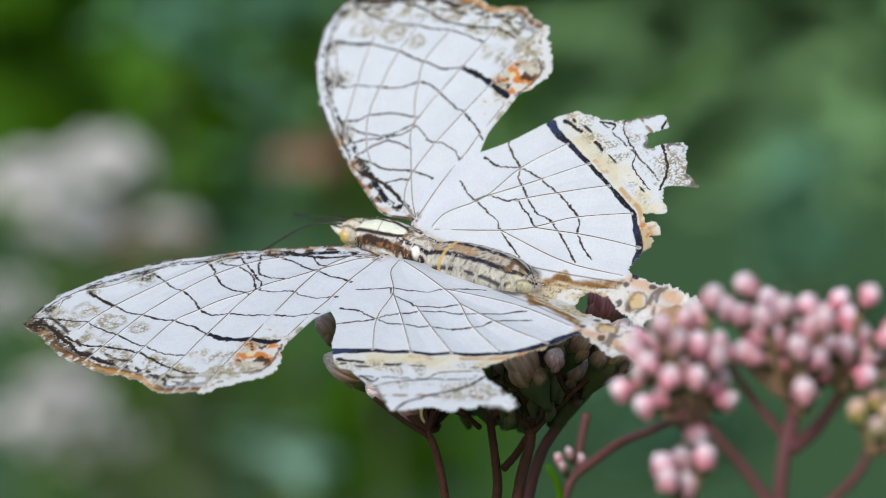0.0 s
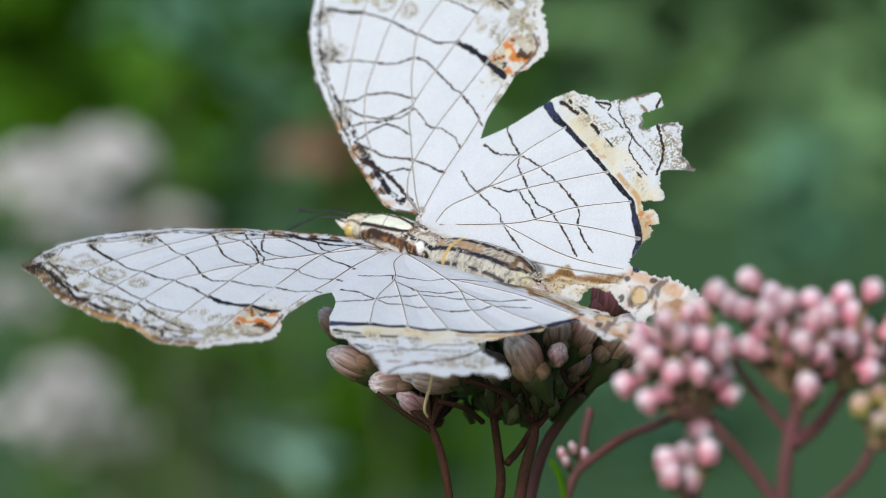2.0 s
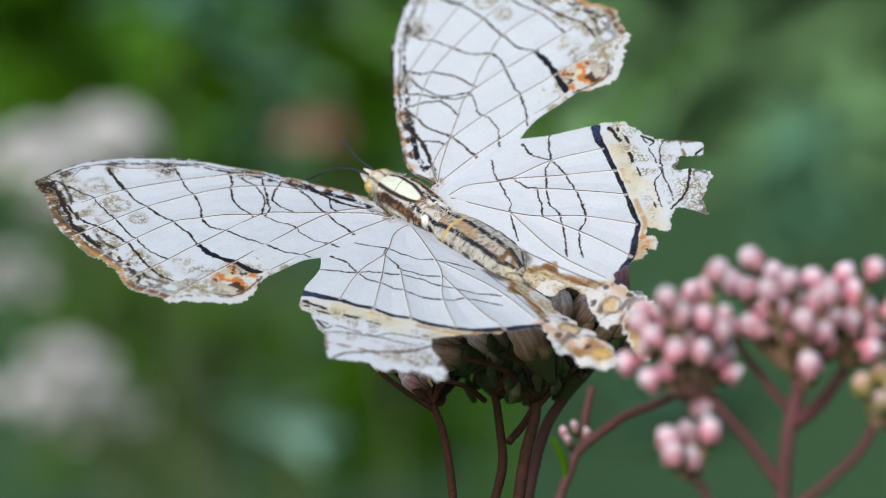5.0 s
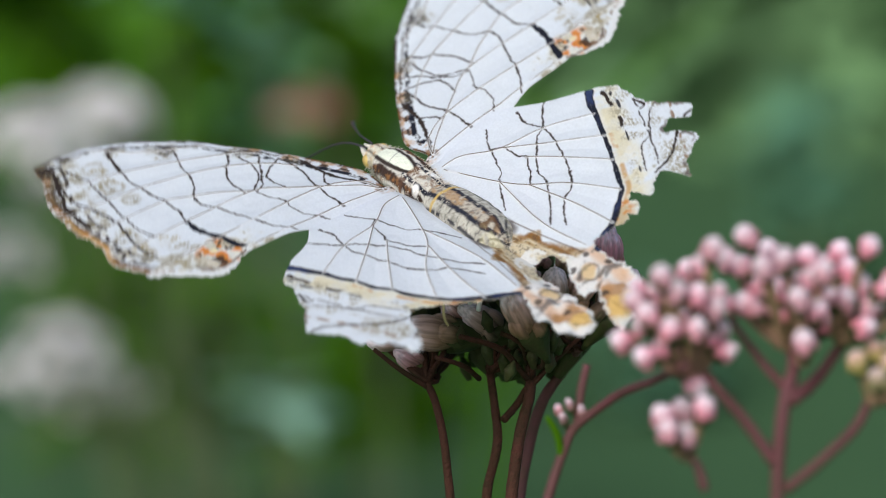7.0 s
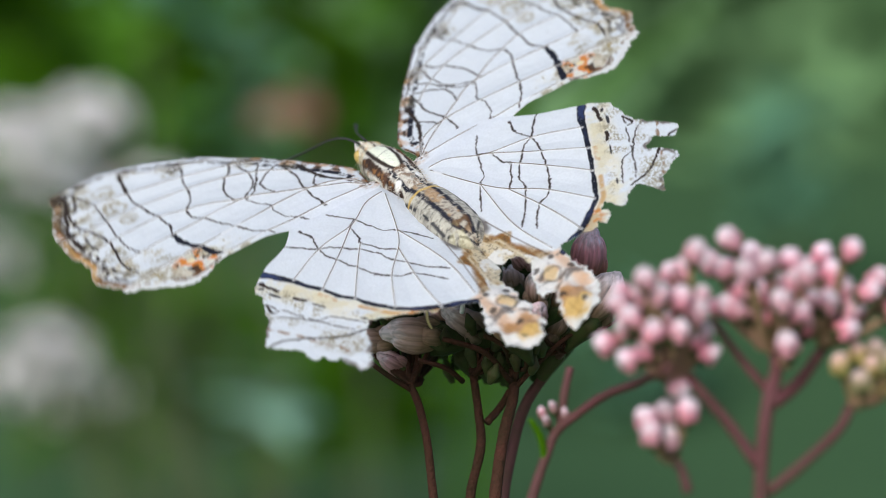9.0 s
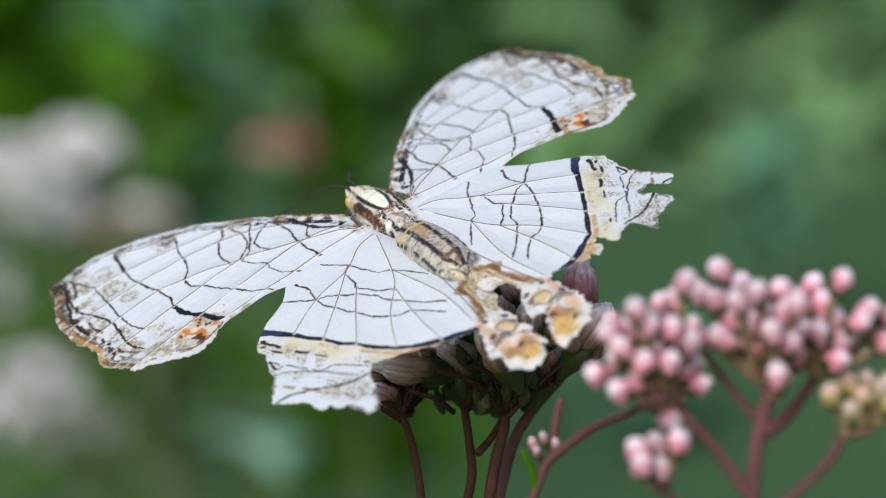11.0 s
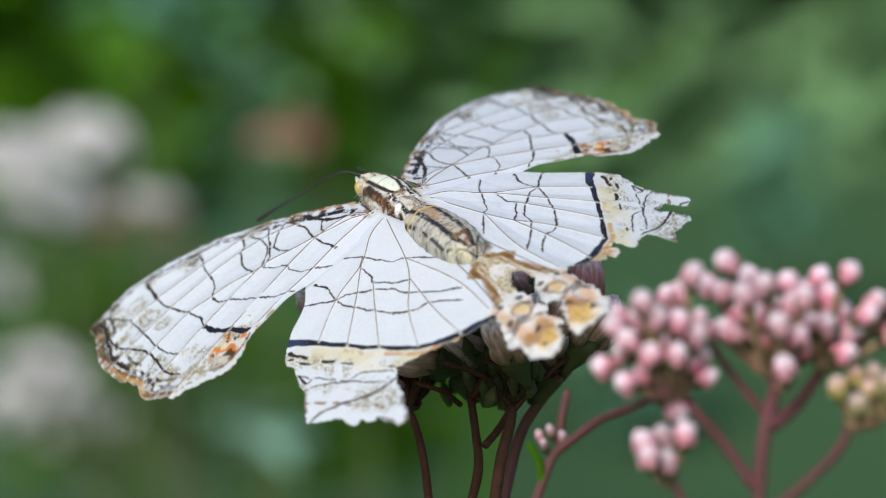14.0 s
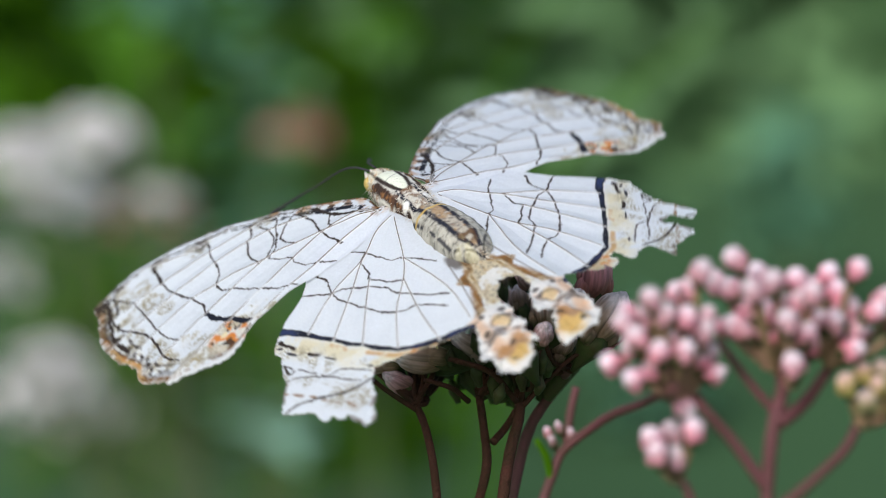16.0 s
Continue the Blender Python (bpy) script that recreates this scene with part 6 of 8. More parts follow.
def butterfly():
    root = new("butterfly")
    tagged(root, "white butterfly with fine brown line pattern, feeding on flower buds", "butterfly")
    body_part("thorax", root, [(3.0, 0.7), (2.2, 1.35), (0.5, 1.8), (-2.0, 1.75), (-4.4, 1.3), (-5.2, 0.9)], thorax_pigment, 0.95, drop=-0.6)
    body_part("abdomen", root, [(-4.6, 0.95), (-5.6, 1.55), (-8.0, 1.95), (-11.0, 2.0), (-13.0, 1.72), (-14.4, 1.1), (-15.2, 0.08)], abdomen_pigment, 0.92, drop=-0.85)
    body_part("head", root, [(4.6, 0.3), (4.2, 0.85), (3.4, 1.1), (2.6, 0.8)], head_pigment, 0.9, drop=-0.5)
    for s in (-1, 1):
        ball("eye", root, (0.8 * s, 3.7, -0.55), (0.5, 0.62, 0.66), M_EYE, "round amber compound eye")
        bm = bmesh.new()
        tube(bm, [Vector(p) * MM for p in ((0.35 * s, 4.0, -0.7), (0.38 * s, 4.7, -0.6), (0.3 * s, 5.3, -0.5), (0.2 * s, 5.8, -0.4))],
             [0.36 * MM, 0.33 * MM, 0.2 * MM, 0.05 * MM], 8, 4)
        finish("palp", bm, M_HAIR, root)
        bm = bmesh.new()
        way = (((-0.3, 4.3, 0.3), (-0.7, 6.4, 0.1), (-2.9, 11.8, -2.6), (-5.0, 14.9, -4.4), (-6.1, 16.3, -5.3)) if s < 0 else
               ((0.3, 4.3, 0.3), (0.6, 6.6, -0.3), (1.5, 9.6, -1.8), (2.3, 11.9, -2.9), (2.8, 13.2, -3.5)))
        tube(bm, [Vector(p) * MM for p in way],
             [0.10 * MM, 0.085 * MM, 0.085 * MM, 0.13 * MM, 0.21 * MM], 7, 5)
        finish("antenna", bm, M_ANTENNA, root, "thin black clubbed antenna")
        for hip, knee, foot in (((0.7, 1.6, -1.4), (2.2, 3.4, -3.4), (1.6, 4.0, -8.6)), ((0.8, -1.2, -1.5), (2.4, -0.6, -4.4), (2.1, -1.6, -9.0)),
                                ((0.9, -3.0, -1.4), (3.0, -4.3, -4.6), (2.4, -5.0, -9.6))):
            if s < 0 and hip[1] == -1.2:
                continue
            h, k, f = [Vector((p[0] * s, p[1], p[2])) * MM for p in (hip, knee, foot)]
            leg = tube_part("leg", [k, k.lerp(f, 0.5) + Vector((0.2 * s, 0.15, 0)) * MM, f, f + Vector((0.2 * s, 0.4, -0.5)) * MM],
                            [0.16 * MM, 0.11 * MM, 0.09 * MM, 0.06 * MM], M_LEG, root, "thin straw-coloured leg", 7)
            tube_part("femur", [h, h.lerp(k, 0.6), k], [0.34 * MM, 0.27 * MM, 0.16 * MM], M_LEG_UPPER, leg, "", 8)
    # the middle leg that is set on the front buds, from its claw up
    way = [Vector(p) * MM for p in ((0.22, 0.31, -0.49), (0.00, 0.00, 0.00), (0.43, 0.82, 1.95), (0.65, 2.74, 3.26), (0.33, 5.09, 4.72), (0.00, 7.44, 6.13), (0.76, 9.07, 6.62), (1.88, 11.26, 7.28))]
    reach = tube_part("leg", way[:6], [0.08 * MM, 0.11 * MM, 0.13 * MM, 0.11 * MM, 0.14 * MM, 0.2 * MM], M_LEG, root, "thin straw-coloured leg", 8)
    tube_part("femur", way[5:], [0.2 * MM, 0.27 * MM, 0.3 * MM], M_LEG_UPPER, reach, "", 8)
    # pale hair on the head, the chest and beside the abdomen
    rnd = random.Random(8)
    verts, faces = [], []
    for i in range(2300):
        y = rnd.uniform(-5.2, 4.4) if i % 4 else (rnd.uniform(-9, -4) if i % 8 else rnd.uniform(-15.2, -13.2))
        k = rnd.uniform(0, 2 * math.pi)
        r = 1.72 * math.sqrt(max(0.08, 1 - ((y + 1.0) / 5.6) ** 2)) if i % 4 else (1.4 if i % 8 else max(0.1, (y + 15.4) * 0.5))
        if i % 4 and math.cos(k) > 0.55 and -2.4 < y < 2.9:
            continue
        p = Vector((math.sin(k) * r, y, math.cos(k) * r * 0.92 - 0.66))
        d = (Vector((math.sin(k), -0.9, math.cos(k))) + Vector([rnd.uniform(-0.4, 0.4) for _ in range(3)])).normalized()
        ln = rnd.uniform(0.35, 0.8) * (1.5 if math.cos(k) < -0.2 else 0.75)
        side = d.cross(Vector((0, 0.3, 1))).normalized() * 0.022
        up = side.cross(d).normalized() * 0.022
        b = len(verts)
        verts += [(p + side) * MM, (p - side * 0.5 + up) * MM, (p - side * 0.5 - up) * MM, (p + d * ln) * MM]
        faces += [(b, b + 1, b + 3), (b + 1, b + 2, b + 3), (b + 2, b, b + 3)]
    me = bpy.data.meshes.new("fur")
    me.from_pydata(verts, [], faces)
    me.materials.append(M_HAIR)
    fur = new("fur", me)
    fur.parent = root
    tagged(fur, "fine pale hair", kind="stuff")
    wings = {}
    for s, key in ((-1, "l"), (1, "r")):
        wings[key + "f"] = wing_object("forewing", root, s, np.array(FORE_OUTLINE), fore_pigment, FORE_VEINS, 21 + s, "white forewing with brown cross lines and dusky ochre tip")
        wings[key + "h"] = wing_object("hindwing", root, s, np.array(HIND_OUTLINE if s < 0 else HIND_OUTLINE_WORN), hind_pigment, HIND_VEINS, 31 + s,
                                       "white hindwing with black band, ragged edge and orange tail lobe")
    wings["leg"] = reach
    return root, wings


insect, WINGS = butterfly()


def motions():
    walk(insect, [
        (0, pose(-0.00466, 0.00006, 1.00109, 6.16, -28.52, 48.80)),
        (0.5, pose(-0.00477, 0.00002, 1.00105, 5.53, -28.48, 48.85)),
        (1, pose(-0.00473, 0.00016, 1.00103, 5.62, -28.48, 48.70)),
        (1.1, pose(-0.00458, 0.00049, 1.00099, 5.52, -27.69, 48.89)),
        (1.2, pose(-0.00472, 0.00078, 1.00086, 5.46, -26.89, 48.94)),
        (1.3, pose(-0.00463, 0.00110, 1.00080, 5.33, -26.11, 49.16)),
        (1.4, pose(-0.00463, 0.00140, 1.00071, 5.40, -25.25, 49.24)),
        (1.5, pose(-0.00467, 0.00169, 1.00066, 5.23, -24.44, 49.30)),
        (1.6, pose(-0.00458, 0.00151, 1.00069, 5.65, -24.77, 49.34)),
        (1.7, pose(-0.00457, 0.00132, 1.00074, 5.97, -25.08, 49.20)),
        (1.8, pose(-0.00454, 0.00113, 1.00079, 6.26, -25.37, 49.14)),
        (1.9, pose(-0.00453, 0.00093, 1.00086, 6.52, -25.70, 49.00)),
        (2, pose(-0.00457, 0.00072, 1.00092, 6.88, -25.97, 48.76)),
        (2.1, pose(-0.00448, 0.00128, 1.00079, 6.66, -24.79, 49.08)),
        (2.2, pose(-0.00449, 0.00182, 1.00068, 6.33, -23.60, 49.13)),
        (2.3, pose(-0.00446, 0.00237, 1.00056, 5.96, -22.47, 49.44)),
        (2.4, pose(-0.00442, 0.00292, 1.00046, 5.63, -21.25, 49.60)),
        (2.5, pose(-0.00454, 0.00345, 1.00027, 5.86, -19.97, 48.86)),
        (2.6, pose(-0.00447, 0.00279, 1.00040, 5.65, -22.66, 48.71)),
        (2.7, pose(-0.00443, 0.00212, 1.00051, 6.23, -25.17, 48.05)),
        (2.8, pose(-0.00444, 0.00144, 1.00063, 7.04, -27.62, 46.90)),
        (2.9, pose(-0.00446, 0.00077, 1.00076, 7.61, -30.03, 45.63)),
        (3, pose(-0.00456, 0.00009, 1.00096, 7.41, -32.43, 44.68)),
        (3.1, pose(-0.00454, -0.00026, 1.00114, 7.01, -32.60, 44.61)),
        (3.2, pose(-0.00456, -0.00066, 1.00128, 6.73, -32.65, 44.52)),
        (3.3, pose(-0.00479, -0.00104, 1.00139, 5.78, -32.89, 45.70)),
        (3.4, pose(-0.00466, -0.00106, 1.00136, 6.23, -33.80, 46.33)),
        (3.5, pose(-0.00469, -0.00105, 1.00133, 6.66, -34.72, 47.22)),
        (3.6, pose(-0.00437, -0.00046, 1.00156, 10.73, -34.42, 45.66)),
        (3.7, pose(-0.00422, 0.00009, 1.00180, 14.93, -33.83, 43.87)),
        (5.8, pose(-0.00341, -0.00006, 1.00270, 14.64, -31.41, 26.22)),
        (5.9, pose(-0.00365, -0.00098, 1.00304, 13.23, -26.26, 27.70)),
        (6, pose(-0.00364, -0.00193, 1.00338, 11.96, -21.07, 29.53)),
        (6.1, pose(-0.00372, -0.00154, 1.00327, 12.36, -22.70, 28.84)),
        (6.2, pose(-0.00367, -0.00116, 1.00316, 12.85, -24.30, 28.09)),
        (6.3, pose(-0.00363, -0.00078, 1.00305, 13.39, -25.86, 27.25)),
        (6.4, pose(-0.00362, -0.00041, 1.00292, 13.59, -27.55, 27.04)),
        (6.5, pose(-0.00347, -0.00004, 1.00281, 13.91, -29.22, 26.97)),
        (6.6, pose(-0.00347, -0.00017, 1.00284, 14.11, -29.14, 26.44)),
        (6.7, pose(-0.00350, -0.00031, 1.00283, 13.97, -29.24, 26.96)),
        (6.8, pose(-0.00350, -0.00044, 1.00288, 13.66, -29.36, 27.89)),
        (6.9, pose(-0.00355, -0.00058, 1.00289, 13.78, -29.36, 27.90)),
        (7, pose(-0.00354, -0.00071, 1.00289, 13.81, -29.38, 27.75)),
        (7.1, pose(-0.00352, -0.00094, 1.00299, 13.54, -28.85, 27.01)),
        (7.2, pose(-0.00368, -0.00118, 1.00308, 13.06, -28.48, 27.28)),
        (7.3, pose(-0.00365, -0.00142, 1.00318, 12.60, -28.13, 27.69)),
        (7.4, pose(-0.00372, -0.00167, 1.00326, 11.59, -27.91, 28.39)),
        (7.5, pose(-0.00368, -0.00192, 1.00333, 11.02, -27.48, 28.59)),
        (7.6, pose(-0.00363, -0.00154, 1.00325, 12.63, -27.04, 27.57)),
        (7.7, pose(-0.00346, -0.00117, 1.00314, 14.11, -26.56, 26.89)),
        (7.8, pose(-0.00324, -0.00078, 1.00304, 16.46, -25.59, 24.24)),
        (7.9, pose(-0.00300, -0.00041, 1.00299, 17.04, -25.57, 25.08)),
        (8, pose(-0.00295, -0.00004, 1.00288, 18.94, -25.06, 24.02)),
        (8.1, pose(-0.00301, 0.00012, 1.00295, 19.00, -25.19, 22.93)),
        (8.2, pose(-0.00300, 0.00029, 1.00305, 18.82, -25.23, 21.72)),
        (8.3, pose(-0.00297, 0.00046, 1.00318, 18.90, -25.34, 20.63)),
        (8.4, pose(-0.00312, 0.00061, 1.00322, 17.97, -26.01, 21.52)),
        (8.5, pose(-0.00316, 0.00077, 1.00330, 17.97, -26.06, 20.58)),
        (8.6, pose(-0.00319, 0.00078, 1.00323, 17.23, -25.22, 20.50)),
        (8.7, pose(-0.00321, 0.00079, 1.00319, 16.03, -24.62, 21.96)),
        (8.8, pose(-0.00317, 0.00080, 1.00314, 14.97, -23.84, 22.31)),
        (8.9, pose(-0.00316, 0.00082, 1.00307, 14.30, -22.88, 21.93)),
        (9, pose(-0.00314, 0.00083, 1.00303, 13.00, -22.29, 23.15)),
        (9.1, pose(-0.00317, 0.00088, 1.00290, 12.33, -23.34, 23.18)),
        (9.2, pose(-0.00310, 0.00093, 1.00280, 11.63, -24.38, 23.56)),
        (9.3, pose(-0.00301, 0.00098, 1.00271, 11.14, -25.35, 23.45)),
        (9.4, pose(-0.00296, 0.00104, 1.00261, 10.61, -26.28, 23.16)),
        (9.5, pose(-0.00296, 0.00108, 1.00248, 9.77, -27.32, 24.03)),
        (9.6, pose(-0.00298, 0.00101, 1.00253, 9.83, -27.27, 24.37)),
        (9.7, pose(-0.00292, 0.00095, 1.00259, 9.68, -27.20, 24.52)),
        (9.8, pose(-0.00298, 0.00088, 1.00258, 10.37, -26.99, 23.59)),
        (9.9, pose(-0.00295, 0.00082, 1.00263, 10.39, -26.92, 23.76)),
        (10, pose(-0.00301, 0.00075, 1.00264, 10.71, -26.81, 23.58)),
        (10.1, pose(-0.00313, 0.00026, 1.00253, 10.92, -28.53, 22.27)),
        (10.2, pose(-0.00316, -0.00025, 1.00242, 10.86, -30.32, 21.98)),
        (12.3, pose(-0.00310, -0.00066, 1.00235, 6.57, -20.40, 25.89)),
        (12.4, pose(-0.00299, -0.00105, 1.00271, 6.79, -23.29, 25.00)),
        (12.5, pose(-0.00306, -0.00145, 1.00301, 7.23, -26.11, 24.74)),
        (12.6, pose(-0.00313, -0.00174, 1.00310, 7.33, -24.69, 24.11)),
        (12.7, pose(-0.00303, -0.00202, 1.00324, 7.36, -23.33, 24.08)),
        (12.8, pose(-0.00304, -0.00231, 1.00337, 7.59, -21.91, 23.71)),
        (12.9, pose(-0.00304, -0.00259, 1.00348, 7.46, -20.58, 23.82)),
        (13, pose(-0.00295, -0.00290, 1.00355, 6.81, -19.25, 24.36)),
        (13.1, pose(-0.00299, -0.00247, 1.00344, 7.30, -18.98, 23.95)),
        (13.2, pose(-0.00291, -0.00206, 1.00329, 7.44, -18.80, 23.88)),
        (13.3, pose(-0.00295, -0.00164, 1.00312, 7.41, -18.59, 23.80)),
        (13.4, pose(-0.00290, -0.00122, 1.00297, 7.67, -18.36, 23.35)),
        (13.5, pose(-0.00287, -0.00081, 1.00285, 7.24, -18.34, 24.78)),
        (13.6, pose(-0.00287, -0.00101, 1.00292, 7.45, -18.62, 24.03)),
        (13.7, pose(-0.00293, -0.00122, 1.00300, 7.35, -18.99, 24.13)),
        (13.8, pose(-0.00299, -0.00142, 1.00308, 7.14, -19.32, 24.27)),
        (13.9, pose(-0.00297, -0.00163, 1.00316, 7.16, -19.61, 24.25)),
        (14, pose(-0.00288, -0.00184, 1.00324, 7.18, -19.91, 24.45)),
        (14.2, pose(-0.00289, -0.00097, 1.00298, 7.61, -20.19, 23.90)),
        (14.4, pose(-0.00289, -0.00012, 1.00272, 7.58, -20.56, 24.43)),
        (14.5, pose(-0.00291, 0.00031, 1.00258, 7.76, -20.66, 24.45)),
        (14.6, pose(-0.00286, -0.00017, 1.00269, 7.36, -17.19, 25.13)),
        (14.7, pose(-0.00279, -0.00064, 1.00276, 7.66, -13.63, 24.76)),
        (14.8, pose(-0.00264, -0.00112, 1.00282, 6.50, -10.11, 24.49)),
        (14.9, pose(-0.00255, -0.00159, 1.00288, 6.50, -6.57, 24.35)),
        (15, pose(-0.00246, -0.00207, 1.00298, 5.69, -3.08, 24.34)),
        (15.1, pose(-0.00255, -0.00141, 1.00284, 6.77, -8.89, 23.92)),
        (15.2, pose(-0.00264, -0.00074, 1.00275, 6.66, -14.81, 23.76)),
        (15.3, pose(-0.00279, -0.00008, 1.00261, 8.32, -20.62, 23.10)),
        (15.5, pose(-0.00291, 0.00126, 1.00238, 8.73, -32.33, 22.02)),
        (15.6, pose(-0.00293, 0.00066, 1.00257, 9.07, -30.38, 20.87)),
        (15.8, pose(-0.00290, -0.00060, 1.00289, 8.55, -26.59, 22.75)),
        (16, pose(-0.00288, -0.00184, 1.00323, 8.45, -22.82, 23.15)),
    ])
    walk(WINGS["leg"], [
        (0, pose(-0.01378, -0.01293, -0.00375, -26.10, 13.41, -53.49)),
        (0.5, pose(-0.01368, -0.01293, -0.00391, -25.69, 13.87, -53.43)),
        (1, pose(-0.01376, -0.01302, -0.00381, -25.71, 13.86, -53.31)),
        (1.1, pose(-0.01400, -0.01308, -0.00381, -25.04, 13.40, -53.23)),
        (1.2, pose(-0.01400, -0.01337, -0.00382, -24.35, 12.94, -53.05)),
        (1.3, pose(-0.01422, -0.01345, -0.00382, -23.69, 12.49, -53.03)),
        (1.4, pose(-0.01433, -0.01364, -0.00380, -23.05, 11.88, -52.89)),
        (1.5, pose(-0.01443, -0.01385, -0.00389, -22.30, 11.51, -52.71)),
        (1.6, pose(-0.01440, -0.01368, -0.00378, -22.83, 11.37, -52.88)),
        (1.7, pose(-0.01430, -0.01360, -0.00376, -23.26, 11.34, -52.87)),
        (1.8, pose(-0.01422, -0.01349, -0.00373, -23.66, 11.31, -52.93)),
        (1.9, pose(-0.01413, -0.01340, -0.00375, -24.06, 11.36, -52.92)),
        (2, pose(-0.01396, -0.01337, -0.00376, -24.45, 11.33, -52.81)),
        (2.1, pose(-0.01429, -0.01359, -0.00372, -23.42, 10.67, -52.77)),
        (2.2, pose(-0.01452, -0.01392, -0.00379, -22.28, 10.20, -52.46)),
        (2.3, pose(-0.01484, -0.01416, -0.00383, -21.19, 9.69, -52.44)),
        (2.4, pose(-0.01513, -0.01444, -0.00393, -20.03, 9.15, -52.28)),
        (2.5, pose(-0.01508, -0.01506, -0.00391, -19.06, 8.43, -51.31)),
        (2.6, pose(-0.01491, -0.01455, -0.00362, -21.03, 10.32, -51.76)),
        (2.7, pose(-0.01459, -0.01422, -0.00323, -23.27, 11.65, -51.85)),
        (2.8, pose(-0.01415, -0.01400, -0.00289, -25.52, 13.00, -51.59)),
        (2.9, pose(-0.01370, -0.01379, -0.00269, -27.53, 14.60, -51.28)),
        (3, pose(-0.01333, -0.01353, -0.00278, -29.09, 16.71, -51.20)),
        (3.1, pose(-0.01323, -0.01329, -0.00315, -28.94, 17.15, -51.12)),
        (3.2, pose(-0.01305, -0.01306, -0.00352, -28.77, 17.45, -51.00)),
        (3.3, pose(-0.01298, -0.01273, -0.00390, -28.67, 17.78, -51.98)),
        (3.4, pose(-0.01322, -0.01254, -0.00347, -29.90, 17.66, -52.97)),
        (3.5, pose(-0.01342, -0.01242, -0.00305, -31.18, 17.40, -54.20)),
        (3.6, pose(-0.01379, -0.01302, -0.00217, -33.04, 14.78, -53.39)),
        (3.7, pose(-0.01396, -0.01376, -0.00134, -34.84, 12.08, -52.24)),
        (5.8, pose(-0.00746, -0.01571, -0.00213, -34.27, 17.62, -18.45)),
        (5.9, pose(-0.00681, -0.01513, -0.00374, -31.87, 12.78, -17.84)),
        (6, pose(-0.00624, -0.01432, -0.00515, -29.66, 7.78, -17.94)),
        (6.1, pose(-0.00639, -0.01470, -0.00471, -30.32, 9.39, -17.76)),
        (6.2, pose(-0.00660, -0.01502, -0.00421, -31.04, 10.96, -17.56)),
        (6.3, pose(-0.00676, -0.01534, -0.00371, -31.73, 12.52, -17.32)),
        (6.4, pose(-0.00702, -0.01559, -0.00321, -32.36, 14.10, -17.68)),
        (6.5, pose(-0.00741, -0.01576, -0.00264, -33.17, 15.56, -18.22)),
        (6.6, pose(-0.00725, -0.01572, -0.00272, -33.12, 15.62, -17.74)),
        (6.7, pose(-0.00729, -0.01556, -0.00275, -33.23, 15.57, -18.24)),
        (6.8, pose(-0.00748, -0.01537, -0.00283, -33.34, 15.45, -19.08)),
        (6.9, pose(-0.00739, -0.01529, -0.00287, -33.47, 15.41, -19.13)),
        (7, pose(-0.00732, -0.01519, -0.00292, -33.45, 15.47, -19.00)),
        (7.1, pose(-0.00707, -0.01508, -0.00332, -32.70, 15.32, -18.05)),
        (7.2, pose(-0.00690, -0.01495, -0.00369, -32.23, 15.04, -18.07)),
        (7.3, pose(-0.00691, -0.01470, -0.00399, -31.83, 14.72, -18.23)),
        (7.4, pose(-0.00691, -0.01444, -0.00439, -31.05, 14.61, -18.60)),
        (7.5, pose(-0.00686, -0.01417, -0.00471, -30.43, 14.32, -18.53)),
        (7.6, pose(-0.00676, -0.01466, -0.00422, -31.48, 13.74, -17.81)),
        (7.7, pose(-0.00679, -0.01500, -0.00366, -32.51, 13.08, -17.35)),
        (7.8, pose(-0.00638, -0.01555, -0.00307, -33.60, 12.45, -15.03)),
        (7.9, pose(-0.00688, -0.01568, -0.00257, -34.47, 11.97, -15.94)),
        (8, pose(-0.00670, -0.01610, -0.00192, -35.83, 11.39, -15.14)),
        (8.1, pose(-0.00650, -0.01637, -0.00198, -35.55, 11.92, -14.20)),
        (8.2, pose(-0.00634, -0.01663, -0.00215, -34.95, 12.47, -13.05)),
        (8.3, pose(-0.00623, -0.01687, -0.00224, -34.66, 12.97, -12.09)),
        (8.4, pose(-0.00646, -0.01695, -0.00237, -34.20, 13.46, -12.96)),
        (8.5, pose(-0.00630, -0.01720, -0.00247, -33.85, 13.85, -12.08)),
        (8.6, pose(-0.00611, -0.01720, -0.00273, -32.91, 13.24, -11.54)),
        (8.7, pose(-0.00636, -0.01706, -0.00297, -32.12, 12.43, -12.47)),
        (8.8, pose(-0.00636, -0.01698, -0.00328, -31.02, 11.82, -12.33)),
        (8.9, pose(-0.00613, -0.01699, -0.00354, -30.02, 11.16, -11.55)),
        (9, pose(-0.00636, -0.01682, -0.00383, -29.02, 10.51, -12.32)),
        (9.1, pose(-0.00645, -0.01678, -0.00379, -28.59, 11.65, -12.49)),
        (9.2, pose(-0.00670, -0.01667, -0.00371, -28.25, 12.69, -12.98)),
        (9.3, pose(-0.00685, -0.01661, -0.00363, -27.94, 13.75, -13.00)),
        (9.4, pose(-0.00691, -0.01659, -0.00357, -27.51, 14.84, -12.82)),
        (9.5, pose(-0.00719, -0.01646, -0.00347, -27.27, 15.80, -13.70)),
        (9.6, pose(-0.00725, -0.01639, -0.00349, -27.46, 15.65, -14.04)),
        (9.7, pose(-0.00733, -0.01630, -0.00358, -27.35, 15.59, -14.13)),
        (9.8, pose(-0.00701, -0.01639, -0.00355, -27.60, 15.46, -13.35)),
        (9.9, pose(-0.00707, -0.01632, -0.00359, -27.68, 15.35, -13.51)),
